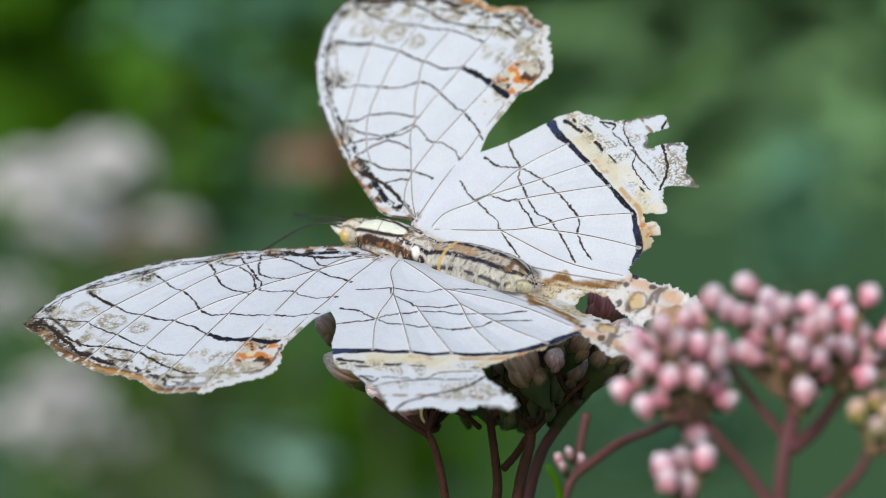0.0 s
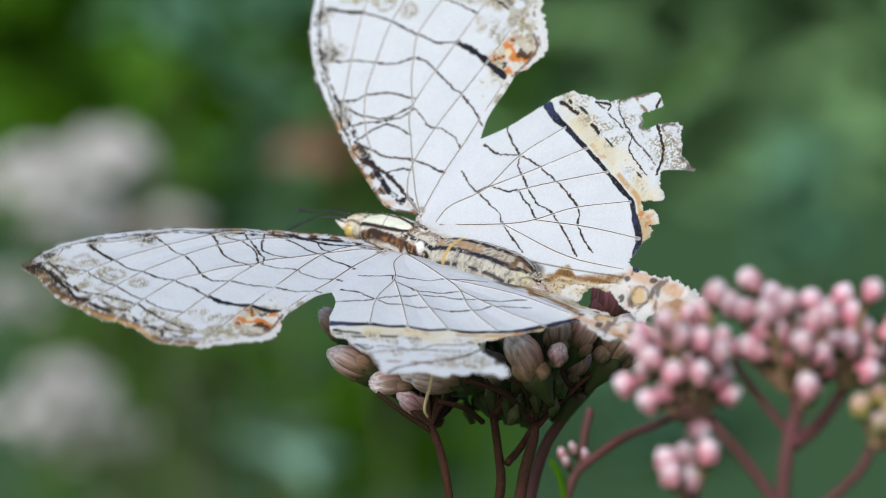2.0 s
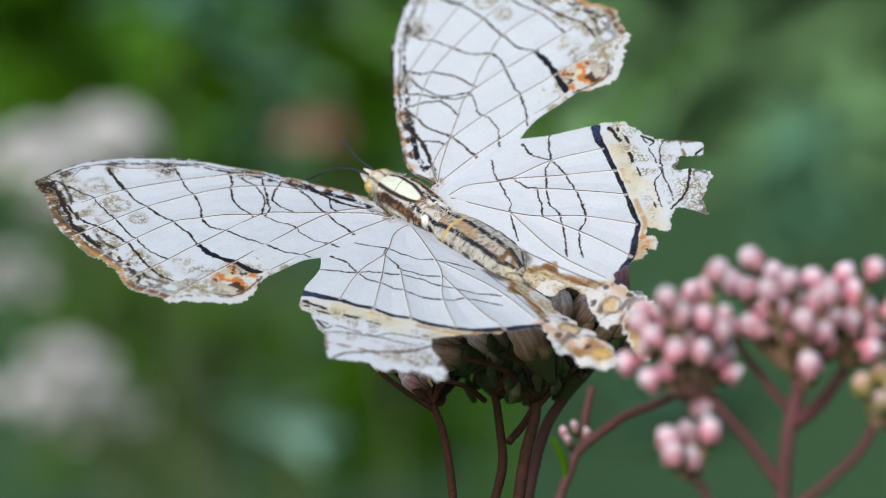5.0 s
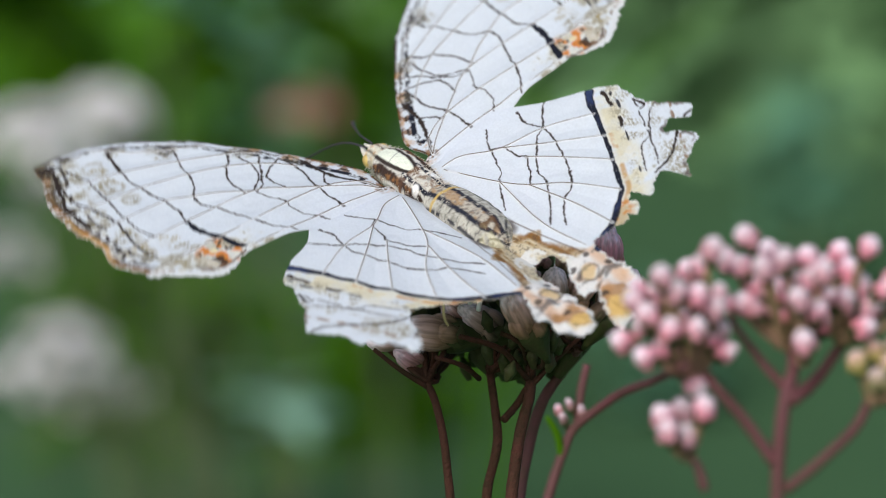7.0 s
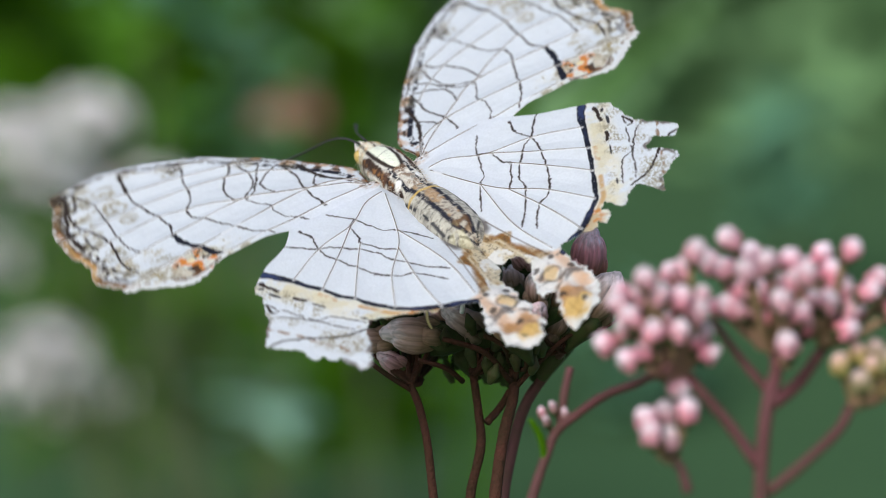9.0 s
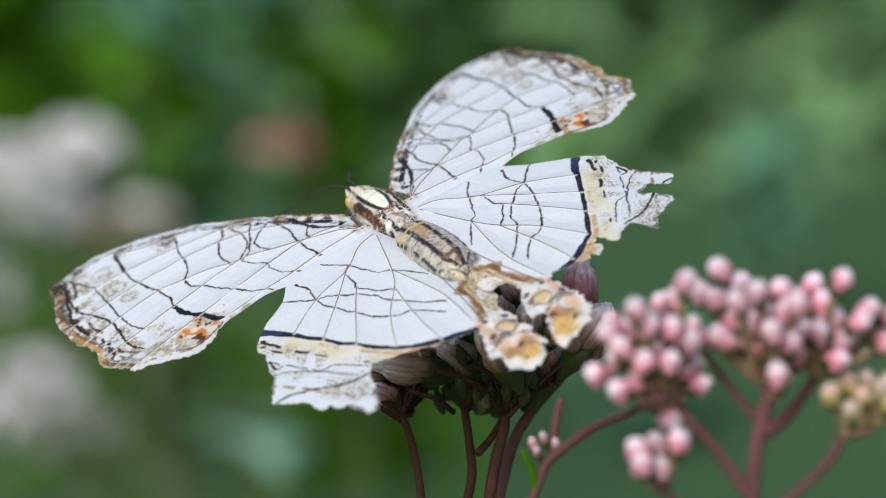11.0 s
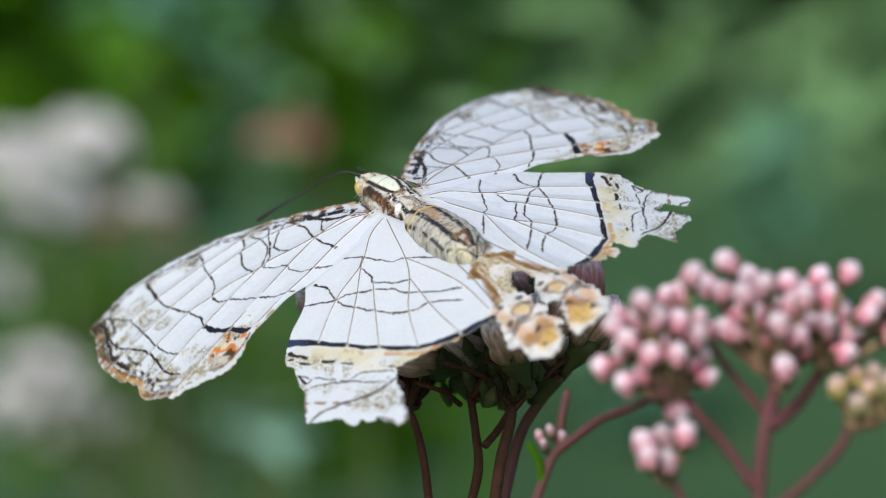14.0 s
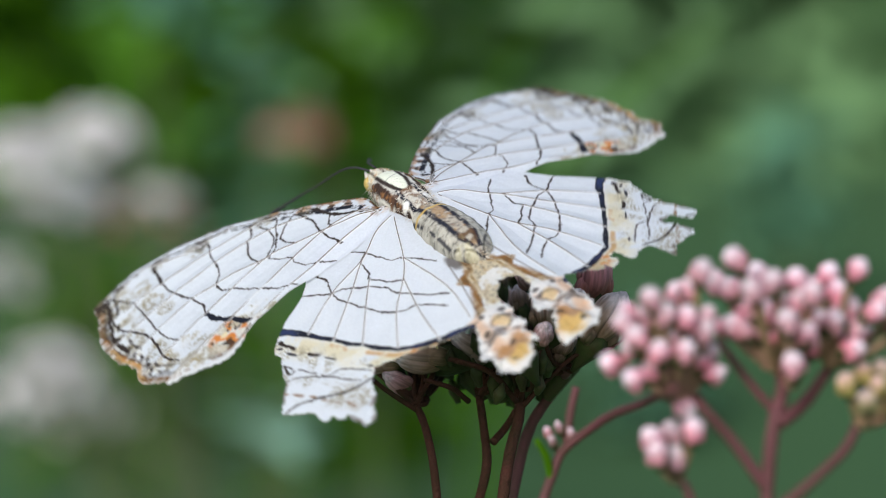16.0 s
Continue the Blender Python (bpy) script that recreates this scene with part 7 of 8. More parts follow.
        (10, pose(-0.00694, -0.01633, -0.00358, -27.90, 15.21, -13.38)),
        (10.1, pose(-0.00651, -0.01601, -0.00359, -27.95, 17.16, -12.58)),
        (10.2, pose(-0.00640, -0.01554, -0.00354, -28.15, 18.97, -12.73)),
        (12.3, pose(-0.00599, -0.01471, -0.00539, -23.12, 9.48, -13.49)),
        (12.4, pose(-0.00622, -0.01441, -0.00551, -23.71, 12.39, -13.11)),
        (12.5, pose(-0.00643, -0.01414, -0.00553, -24.71, 15.07, -13.46)),
        (12.6, pose(-0.00599, -0.01399, -0.00590, -24.23, 13.81, -12.60)),
        (12.7, pose(-0.00583, -0.01373, -0.00621, -23.94, 12.50, -12.34)),
        (12.8, pose(-0.00550, -0.01356, -0.00652, -23.75, 11.14, -11.78)),
        (12.9, pose(-0.00525, -0.01332, -0.00685, -23.37, 9.85, -11.63)),
        (13, pose(-0.00514, -0.01293, -0.00720, -22.64, 8.59, -11.85)),
        (13.1, pose(-0.00512, -0.01339, -0.00693, -22.93, 8.31, -11.47)),
        (13.2, pose(-0.00526, -0.01373, -0.00666, -23.02, 8.11, -11.41)),
        (13.3, pose(-0.00527, -0.01410, -0.00644, -22.93, 7.93, -11.29)),
        (13.4, pose(-0.00530, -0.01449, -0.00617, -23.01, 7.75, -10.85)),
        (13.5, pose(-0.00577, -0.01470, -0.00596, -22.99, 7.55, -12.19)),
        (13.6, pose(-0.00558, -0.01459, -0.00605, -23.04, 7.91, -11.52)),
        (13.7, pose(-0.00555, -0.01443, -0.00617, -23.04, 8.28, -11.66)),
        (13.8, pose(-0.00552, -0.01424, -0.00632, -22.94, 8.61, -11.82)),
        (13.9, pose(-0.00552, -0.01406, -0.00642, -23.02, 8.90, -11.85)),
        (14, pose(-0.00562, -0.01383, -0.00647, -23.17, 9.14, -12.09)),
        (14.2, pose(-0.00578, -0.01465, -0.00592, -23.48, 9.43, -11.67)),
        (14.4, pose(-0.00619, -0.01533, -0.00537, -23.69, 9.69, -12.24)),
        (14.5, pose(-0.00631, -0.01572, -0.00508, -23.90, 9.75, -12.31)),
        (14.6, pose(-0.00591, -0.01525, -0.00572, -22.96, 6.34, -12.37)),
        (14.7, pose(-0.00522, -0.01491, -0.00616, -22.44, 2.89, -11.51)),
        (14.8, pose(-0.00461, -0.01435, -0.00691, -20.58, -0.27, -10.76)),
        (14.9, pose(-0.00393, -0.01392, -0.00730, -19.92, -3.71, -10.25)),
        (15, pose(-0.00328, -0.01338, -0.00787, -18.51, -6.98, -10.00)),
        (15.1, pose(-0.00426, -0.01413, -0.00701, -20.54, -1.43, -10.06)),
        (15.2, pose(-0.00525, -0.01469, -0.00636, -21.46, 4.40, -10.63)),
        (15.3, pose(-0.00595, -0.01547, -0.00514, -24.01, 9.87, -11.08)),
        (15.5, pose(-0.00728, -0.01658, -0.00323, -26.42, 21.36, -12.51)),
        (15.6, pose(-0.00670, -0.01621, -0.00389, -25.76, 19.68, -11.01)),
        (15.8, pose(-0.00645, -0.01503, -0.00491, -25.31, 15.68, -11.93)),
        (16, pose(-0.00576, -0.01400, -0.00597, -24.59, 11.96, -11.56)),
    ])
    walk(WINGS["lf"], [
        (0, pose(-0.00130, 0.00000, 0.00000, -0.01, 9.39, -0.36)),
        (0.5, pose(-0.00130, 0.00000, 0.00000, 0.51, 10.36, -0.28)),
        (1, pose(-0.00130, 0.00000, 0.00000, 1.30, 11.88, -0.07)),
        (1.1, pose(-0.00130, 0.00000, 0.00000, 1.83, 11.48, -0.31)),
        (1.2, pose(-0.00130, 0.00000, 0.00000, 2.31, 10.35, -0.46)),
        (1.3, pose(-0.00130, 0.00000, 0.00000, 2.83, 11.00, -0.62)),
        (1.4, pose(-0.00130, 0.00000, 0.00000, 3.36, 18.85, -0.63)),
        (1.5, pose(-0.00130, 0.00000, 0.00000, 3.71, 20.20, -1.14)),
        (1.6, pose(-0.00130, 0.00000, 0.00000, 3.75, 20.83, -0.61)),
        (1.7, pose(-0.00130, 0.00000, 0.00000, 3.63, 17.60, -0.55)),
        (1.8, pose(-0.00130, 0.00000, 0.00000, 3.54, 14.23, -0.46)),
        (1.9, pose(-0.00130, 0.00000, 0.00000, 3.34, 12.45, -0.54)),
        (2, pose(-0.00130, 0.00000, 0.00000, 3.13, 15.69, -0.63)),
        (2.1, pose(-0.00130, 0.00000, 0.00000, 4.53, 20.21, 1.14)),
        (2.2, pose(-0.00130, 0.00000, 0.00000, 5.67, 20.31, 2.25)),
        (2.3, pose(-0.00130, 0.00000, 0.00000, 7.23, 21.45, 3.87)),
        (2.4, pose(-0.00130, 0.00000, 0.00000, 9.93, 22.67, 4.88)),
        (2.5, pose(-0.00130, 0.00000, 0.00000, 13.38, 32.00, 5.88)),
        (2.6, pose(-0.00130, 0.00000, 0.00000, 14.30, 45.48, 8.08)),
        (2.7, pose(-0.00130, 0.00000, 0.00000, 12.88, 47.95, 8.38)),
        (2.8, pose(-0.00130, 0.00000, 0.00000, 10.31, 41.36, 6.45)),
        (2.9, pose(-0.00130, 0.00000, 0.00000, 8.20, 34.15, 4.64)),
        (3, pose(-0.00130, 0.00000, 0.00000, 5.83, 20.04, 2.10)),
        (3.1, pose(-0.00130, 0.00000, 0.00000, 3.17, 3.64, 0.82)),
        (3.2, pose(-0.00130, 0.00000, 0.00000, 1.12, -8.02, 0.91)),
        (3.3, pose(-0.00130, 0.00000, 0.00000, -0.80, -6.29, 1.75)),
        (3.4, pose(-0.00130, 0.00000, 0.00000, -0.27, -0.90, 1.59)),
        (3.5, pose(-0.00130, 0.00000, 0.00000, 0.20, 3.88, 0.69)),
        (3.6, pose(-0.00130, 0.00000, 0.00000, 2.71, 17.59, -0.18)),
        (3.7, pose(-0.00130, 0.00000, 0.00000, 4.66, 31.93, -1.45)),
        (5.8, pose(-0.00130, 0.00000, 0.00000, -2.76, 2.83, -0.13)),
        (5.9, pose(-0.00130, 0.00000, 0.00000, -4.21, -6.18, -0.21)),
        (6, pose(-0.00130, 0.00000, 0.00000, -5.66, -14.07, -0.13)),
        (6.1, pose(-0.00130, 0.00000, 0.00000, -4.81, -12.44, -0.28)),
        (6.2, pose(-0.00130, 0.00000, 0.00000, -3.94, -9.88, -0.67)),
        (6.3, pose(-0.00130, 0.00000, 0.00000, -3.10, -6.08, -1.14)),
        (6.4, pose(-0.00130, 0.00000, 0.00000, -2.43, -1.59, -0.25)),
        (6.5, pose(-0.00130, 0.00000, 0.00000, -1.60, 5.32, 0.08)),
        (6.6, pose(-0.00130, 0.00000, 0.00000, -0.92, 8.73, -0.99)),
        (6.7, pose(-0.00130, 0.00000, 0.00000, 0.11, 21.25, 0.09)),
        (6.8, pose(-0.00130, 0.00000, 0.00000, 1.50, 31.57, 0.95)),
        (6.9, pose(-0.00130, 0.00000, 0.00000, 2.52, 29.87, 1.35)),
        (7, pose(-0.00130, 0.00000, 0.00000, 2.95, 18.34, 0.97)),
        (7.1, pose(-0.00130, 0.00000, 0.00000, 0.69, 8.58, -0.35)),
        (7.2, pose(-0.00130, 0.00000, 0.00000, -1.11, -6.75, 0.59)),
        (7.3, pose(-0.00130, 0.00000, 0.00000, -3.25, -19.84, 1.11)),
        (7.4, pose(-0.00130, 0.00000, 0.00000, -6.23, -28.70, 3.00)),
        (7.5, pose(-0.00130, 0.00000, 0.00000, -8.50, -29.91, 3.73)),
        (7.6, pose(-0.00130, 0.00000, 0.00000, -5.34, -22.22, 2.65)),
        (7.7, pose(-0.00130, 0.00000, 0.00000, -2.53, -11.47, 2.41)),
        (7.8, pose(-0.00130, 0.00000, 0.00000, 0.05, 11.10, -1.04)),
        (7.9, pose(-0.00130, 0.00000, 0.00000, 2.19, 24.60, -0.74)),
        (8, pose(-0.00130, 0.00000, 0.00000, 4.52, 18.62, -0.56)),
        (8.1, pose(-0.00130, 0.00000, 0.00000, 2.93, 15.17, -0.43)),
        (8.2, pose(-0.00130, 0.00000, 0.00000, 1.18, 7.55, -1.91)),
        (8.3, pose(-0.00130, 0.00000, 0.00000, -0.03, -2.08, -3.64)),
        (8.4, pose(-0.00130, 0.00000, 0.00000, -1.77, -6.19, 0.43)),
        (8.5, pose(-0.00130, 0.00000, 0.00000, -3.21, 4.16, 0.10)),
        (8.6, pose(-0.00130, 0.00000, 0.00000, -3.27, 12.22, -0.36)),
        (8.7, pose(-0.00130, 0.00000, 0.00000, -2.77, 24.38, 0.70)),
        (8.8, pose(-0.00130, 0.00000, 0.00000, -3.05, 24.16, -0.26)),
        (8.9, pose(-0.00130, 0.00000, 0.00000, -3.18, 13.65, -1.52)),
        (9, pose(-0.00130, 0.00000, 0.00000, -2.83, 3.68, -1.10)),
        (9.1, pose(-0.00130, 0.00000, 0.00000, -2.09, -4.11, -0.70)),
        (9.2, pose(-0.00130, 0.00000, 0.00000, -1.40, -3.78, -0.79)),
        (9.3, pose(-0.00130, 0.00000, 0.00000, -0.70, -2.55, -1.89)),
        (9.4, pose(-0.00130, 0.00000, 0.00000, -0.36, 4.67, -2.91)),
        (9.5, pose(-0.00130, 0.00000, 0.00000, 0.22, 15.58, -1.56)),
        (9.6, pose(-0.00130, 0.00000, 0.00000, -0.09, 23.40, -0.91)),
        (9.7, pose(-0.00130, 0.00000, 0.00000, -0.83, 27.36, -1.62)),
        (9.8, pose(-0.00130, 0.00000, 0.00000, -1.12, 22.37, -1.58)),
        (9.9, pose(-0.00130, 0.00000, 0.00000, -1.38, 16.71, -1.67)),
        (10, pose(-0.00130, 0.00000, 0.00000, -1.38, 4.46, -0.91)),
        (10.1, pose(-0.00130, 0.00000, 0.00000, -3.70, -1.81, -1.21)),
        (10.2, pose(-0.00130, 0.00000, 0.00000, -6.06, -6.28, -0.81)),
        (12.3, pose(-0.00130, 0.00000, 0.00000, 6.69, 16.47, 4.14)),
        (12.4, pose(-0.00130, 0.00000, 0.00000, 3.07, 9.38, 2.62)),
        (12.5, pose(-0.00130, 0.00000, 0.00000, 0.24, 3.78, 4.10)),
        (12.6, pose(-0.00130, 0.00000, 0.00000, -2.17, -5.30, 4.33)),
        (12.7, pose(-0.00130, 0.00000, 0.00000, -4.60, -15.59, 4.13)),
        (12.8, pose(-0.00130, 0.00000, 0.00000, -6.96, -26.63, 4.04)),
        (12.9, pose(-0.00130, 0.00000, 0.00000, -9.84, -35.25, 5.14)),
        (13, pose(-0.00130, 0.00000, 0.00000, -13.30, -37.25, 7.52)),
        (13.1, pose(-0.00130, 0.00000, 0.00000, -9.01, -31.37, 4.92)),
        (13.2, pose(-0.00130, 0.00000, 0.00000, -5.48, -20.82, 3.23)),
        (13.3, pose(-0.00130, 0.00000, 0.00000, -2.54, -6.15, 2.92)),
        (13.4, pose(-0.00130, 0.00000, 0.00000, -0.09, 1.97, 1.20)),
        (13.5, pose(-0.00130, 0.00000, 0.00000, 2.14, 2.85, 2.08)),
        (13.6, pose(-0.00130, 0.00000, 0.00000, 0.61, -2.50, 1.09)),
        (13.7, pose(-0.00130, 0.00000, 0.00000, -1.17, -16.03, 1.86)),
        (13.8, pose(-0.00130, 0.00000, 0.00000, -2.95, -22.69, 2.61)),
        (13.9, pose(-0.00130, 0.00000, 0.00000, -4.19, -21.91, 2.58)),
        (14, pose(-0.00130, 0.00000, 0.00000, -5.27, -17.42, 2.52)),
        (14.2, pose(-0.00130, 0.00000, 0.00000, -0.75, -7.69, 1.07)),
        (14.4, pose(-0.00130, 0.00000, 0.00000, 3.48, 6.99, 1.32)),
        (14.5, pose(-0.00130, 0.00000, 0.00000, 5.75, 16.66, 1.39)),
        (14.6, pose(-0.00130, 0.00000, 0.00000, 4.98, 27.93, -3.15)),
        (14.7, pose(-0.00130, 0.00000, 0.00000, 1.09, 39.27, -10.08)),
        (14.8, pose(-0.00130, 0.00000, 0.00000, -7.47, 46.33, -21.54)),
        (14.9, pose(-0.00130, 0.00000, 0.00000, -16.67, 50.74, -32.65)),
        (15, pose(-0.00130, 0.00000, 0.00000, -23.46, 50.35, -41.86)),
        (15.1, pose(-0.00130, 0.00000, 0.00000, -17.72, 51.81, -33.80)),
        (15.2, pose(-0.00130, 0.00000, 0.00000, -9.12, 49.36, -23.41)),
        (15.3, pose(-0.00130, 0.00000, 0.00000, 0.87, 40.30, -11.39)),
        (15.5, pose(-0.00130, 0.00000, 0.00000, 5.81, 21.21, -1.45)),
        (15.6, pose(-0.00130, 0.00000, 0.00000, 3.72, -6.29, -2.31)),
        (15.8, pose(-0.00130, 0.00000, 0.00000, -0.47, -19.71, 1.11)),
        (16, pose(-0.00130, 0.00000, 0.00000, -4.98, -11.97, 1.24)),
    ])
    walk(WINGS["rf"], [
        (0, pose(0.00130, 0.00000, 0.00000, 0.89, -12.20, 0.90)),
        (0.5, pose(0.00130, 0.00000, 0.00000, 2.53, -14.10, 1.39)),
        (1, pose(0.00130, 0.00000, 0.00000, 2.33, -16.08, 0.80)),
        (1.1, pose(0.00130, 0.00000, 0.00000, 2.90, -15.75, 0.74)),
        (1.2, pose(0.00130, 0.00000, 0.00000, 3.41, -20.17, 0.70)),
        (1.3, pose(0.00130, 0.00000, 0.00000, 3.95, -22.80, 0.66)),
        (1.4, pose(0.00130, 0.00000, 0.00000, 4.44, -29.28, 0.63)),
        (1.5, pose(0.00130, 0.00000, 0.00000, 4.98, -32.84, 0.59)),
        (1.6, pose(0.00130, 0.00000, 0.00000, 4.90, -32.65, 0.48)),
        (1.7, pose(0.00130, 0.00000, 0.00000, 4.85, -29.18, 0.36)),
        (1.8, pose(0.00130, 0.00000, 0.00000, 4.78, -23.47, 0.24)),
        (1.9, pose(0.00130, 0.00000, 0.00000, 4.69, -22.69, 0.14)),
        (2, pose(0.00130, 0.00000, 0.00000, 4.58, -24.47, 0.04)),
        (2.1, pose(0.00130, 0.00000, 0.00000, 4.84, -28.22, 0.05)),
        (2.2, pose(0.00130, 0.00000, 0.00000, 5.08, -32.01, 0.07)),
        (2.3, pose(0.00130, 0.00000, 0.00000, 5.33, -37.01, 0.08)),
        (2.4, pose(0.00130, 0.00000, 0.00000, 5.58, -37.55, 0.10)),
        (2.5, pose(0.00130, 0.00000, 0.00000, 5.76, -56.60, 0.16)),
        (2.6, pose(0.00130, 0.00000, 0.00000, 4.99, -67.65, 0.70)),
        (2.7, pose(0.00130, 0.00000, 0.00000, 4.58, -60.99, 0.92)),
        (2.8, pose(0.00130, 0.00000, 0.00000, 4.37, -50.33, 0.98)),
        (2.9, pose(0.00130, 0.00000, 0.00000, 4.27, -36.35, 1.00)),
        (3, pose(0.00130, 0.00000, 0.00000, 4.38, -12.95, 1.01)),
        (3.1, pose(0.00130, 0.00000, 0.00000, 2.08, 3.02, 1.81)),
        (3.2, pose(0.00130, 0.00000, 0.00000, 0.16, 17.05, 2.74)),
        (3.3, pose(0.00130, 0.00000, 0.00000, -2.10, 18.76, 3.63)),
        (3.4, pose(0.00130, 0.00000, 0.00000, -2.48, 12.04, 1.35)),
        (3.5, pose(0.00130, 0.00000, 0.00000, -2.39, 10.06, -0.80)),
        (3.6, pose(0.00130, 0.00000, 0.00000, 0.20, -7.85, -0.41)),
        (3.7, pose(0.00130, 0.00000, 0.00000, 2.55, -21.36, -0.03)),
        (5.8, pose(0.00130, 0.00000, 0.00000, -0.00, 15.67, 0.00)),
        (5.9, pose(0.00130, 0.00000, 0.00000, -3.42, 13.31, 0.70)),
        (6, pose(0.00130, 0.00000, 0.00000, -6.86, 13.03, 1.38)),
        (6.1, pose(0.00130, 0.00000, 0.00000, -5.46, 14.14, 1.11)),
        (6.2, pose(0.00130, 0.00000, 0.00000, -4.12, 12.92, 0.83)),
        (6.3, pose(0.00130, 0.00000, 0.00000, -2.86, 12.36, 0.69)),
        (6.4, pose(0.00130, 0.00000, 0.00000, -2.57, 12.98, 1.79)),
        (6.5, pose(0.00130, 0.00000, 0.00000, -2.28, 12.95, 2.89)),
        (6.6, pose(0.00130, 0.00000, 0.00000, -1.43, 6.12, 2.19)),
        (6.7, pose(0.00130, 0.00000, 0.00000, -0.88, -7.29, 1.51)),
        (6.8, pose(0.00130, 0.00000, 0.00000, -1.33, -12.42, 2.09)),
        (6.9, pose(0.00130, 0.00000, 0.00000, -1.73, -11.46, 2.77)),
        (7, pose(0.00130, 0.00000, 0.00000, -1.57, -1.52, 3.40)),
        (7.1, pose(0.00130, 0.00000, 0.00000, -1.12, 3.87, 2.73)),
        (7.2, pose(0.00130, 0.00000, 0.00000, -1.38, 20.09, 2.17)),
        (7.3, pose(0.00130, 0.00000, 0.00000, -4.16, 30.42, 1.57)),
        (7.4, pose(0.00130, 0.00000, 0.00000, -6.29, 36.02, 0.83)),
        (7.5, pose(0.00130, 0.00000, 0.00000, -8.60, 36.93, 0.00)),
        (7.6, pose(0.00130, 0.00000, 0.00000, -6.95, 28.65, -0.91)),
        (7.7, pose(0.00130, 0.00000, 0.00000, -3.93, 17.18, -1.68)),
        (7.8, pose(0.00130, 0.00000, 0.00000, -0.07, -6.48, -2.43)),
        (7.9, pose(0.00130, 0.00000, 0.00000, 1.03, -21.72, -3.46)),
        (8, pose(0.00130, 0.00000, 0.00000, 1.73, -25.26, -4.45)),
        (8.1, pose(0.00130, 0.00000, 0.00000, 0.21, -23.40, -3.32)),
        (8.2, pose(0.00130, 0.00000, 0.00000, -1.68, -10.08, -2.10)),
        (8.3, pose(0.00130, 0.00000, 0.00000, -3.00, 0.31, -1.10)),
        (8.4, pose(0.00130, 0.00000, 0.00000, -3.95, 8.90, -0.12)),
        (8.5, pose(0.00130, 0.00000, 0.00000, -4.75, 7.93, 0.86)),
        (8.6, pose(0.00130, 0.00000, 0.00000, -4.40, -8.43, 1.07)),
        (8.7, pose(0.00130, 0.00000, 0.00000, -3.99, -16.67, 1.32)),
        (8.8, pose(0.00130, 0.00000, 0.00000, -3.49, -18.94, 1.56)),
        (8.9, pose(0.00130, 0.00000, 0.00000, -2.66, -10.18, 1.72)),
        (9, pose(0.00130, 0.00000, 0.00000, -1.79, -1.89, 1.90)),
        (9.1, pose(0.00130, 0.00000, 0.00000, -1.14, 4.26, 1.92)),
        (9.2, pose(0.00130, 0.00000, 0.00000, -0.60, 6.90, 1.95)),
        (9.3, pose(0.00130, 0.00000, 0.00000, -0.17, 6.33, 1.97)),
        (9.4, pose(0.00130, 0.00000, 0.00000, 0.09, 0.95, 1.98)),
        (9.5, pose(0.00130, 0.00000, 0.00000, 0.41, -2.59, 2.00)),
        (9.6, pose(0.00130, 0.00000, 0.00000, -0.18, -10.85, 1.95)),
        (9.7, pose(0.00130, 0.00000, 0.00000, -0.56, -13.28, 1.87)),
        (9.8, pose(0.00130, 0.00000, 0.00000, -0.82, -12.21, 1.78)),
        (9.9, pose(0.00130, 0.00000, 0.00000, -0.94, -6.11, 1.66)),
        (10, pose(0.00130, 0.00000, 0.00000, -0.95, 4.76, 1.57)),
        (10.1, pose(0.00130, 0.00000, 0.00000, -3.96, 12.73, 1.04)),
        (10.2, pose(0.00130, 0.00000, 0.00000, -7.08, 24.10, 0.51)),
        (12.3, pose(0.00130, 0.00000, 0.00000, 4.01, -24.79, -2.55)),
        (12.4, pose(0.00130, 0.00000, 0.00000, 3.12, -14.32, -1.74)),
        (12.5, pose(0.00130, 0.00000, 0.00000, 2.20, 0.37, -1.03)),
        (12.6, pose(0.00130, 0.00000, 0.00000, -0.60, 5.30, -1.38)),
        (12.7, pose(0.00130, 0.00000, 0.00000, -3.38, 10.30, -1.74)),
        (12.8, pose(0.00130, 0.00000, 0.00000, -5.17, 18.58, -1.73)),
        (12.9, pose(0.00130, 0.00000, 0.00000, -6.71, 23.55, -1.66)),
        (13, pose(0.00130, 0.00000, 0.00000, -8.10, 23.56, -1.53)),
        (13.1, pose(0.00130, 0.00000, 0.00000, -7.47, 21.59, -1.03)),
        (13.2, pose(0.00130, 0.00000, 0.00000, -6.78, 9.29, -0.51)),
        (13.3, pose(0.00130, 0.00000, 0.00000, -5.84, -3.16, -0.21)),
        (13.4, pose(0.00130, 0.00000, 0.00000, -0.88, -13.96, -1.31)),
        (13.5, pose(0.00130, 0.00000, 0.00000, 4.11, -13.00, -2.41)),
        (13.6, pose(0.00130, 0.00000, 0.00000, -0.08, -9.49, -1.42)),
        (13.7, pose(0.00130, 0.00000, 0.00000, -4.35, 3.91, -0.42)),
        (13.8, pose(0.00130, 0.00000, 0.00000, -4.64, 14.12, -0.85)),
        (13.9, pose(0.00130, 0.00000, 0.00000, -4.46, 15.54, -1.43)),
        (14, pose(0.00130, 0.00000, 0.00000, -4.13, 12.36, -1.99)),
        (14.2, pose(0.00130, 0.00000, 0.00000, -2.58, 1.74, 0.03)),
        (14.4, pose(0.00130, 0.00000, 0.00000, 0.56, -11.73, 0.31)),
        (14.5, pose(0.00130, 0.00000, 0.00000, 2.82, -18.28, -0.18)),
        (14.6, pose(0.00130, 0.00000, 0.00000, 2.52, -35.23, -0.76)),
        (14.7, pose(0.00130, 0.00000, 0.00000, 4.56, -56.55, -2.68)),
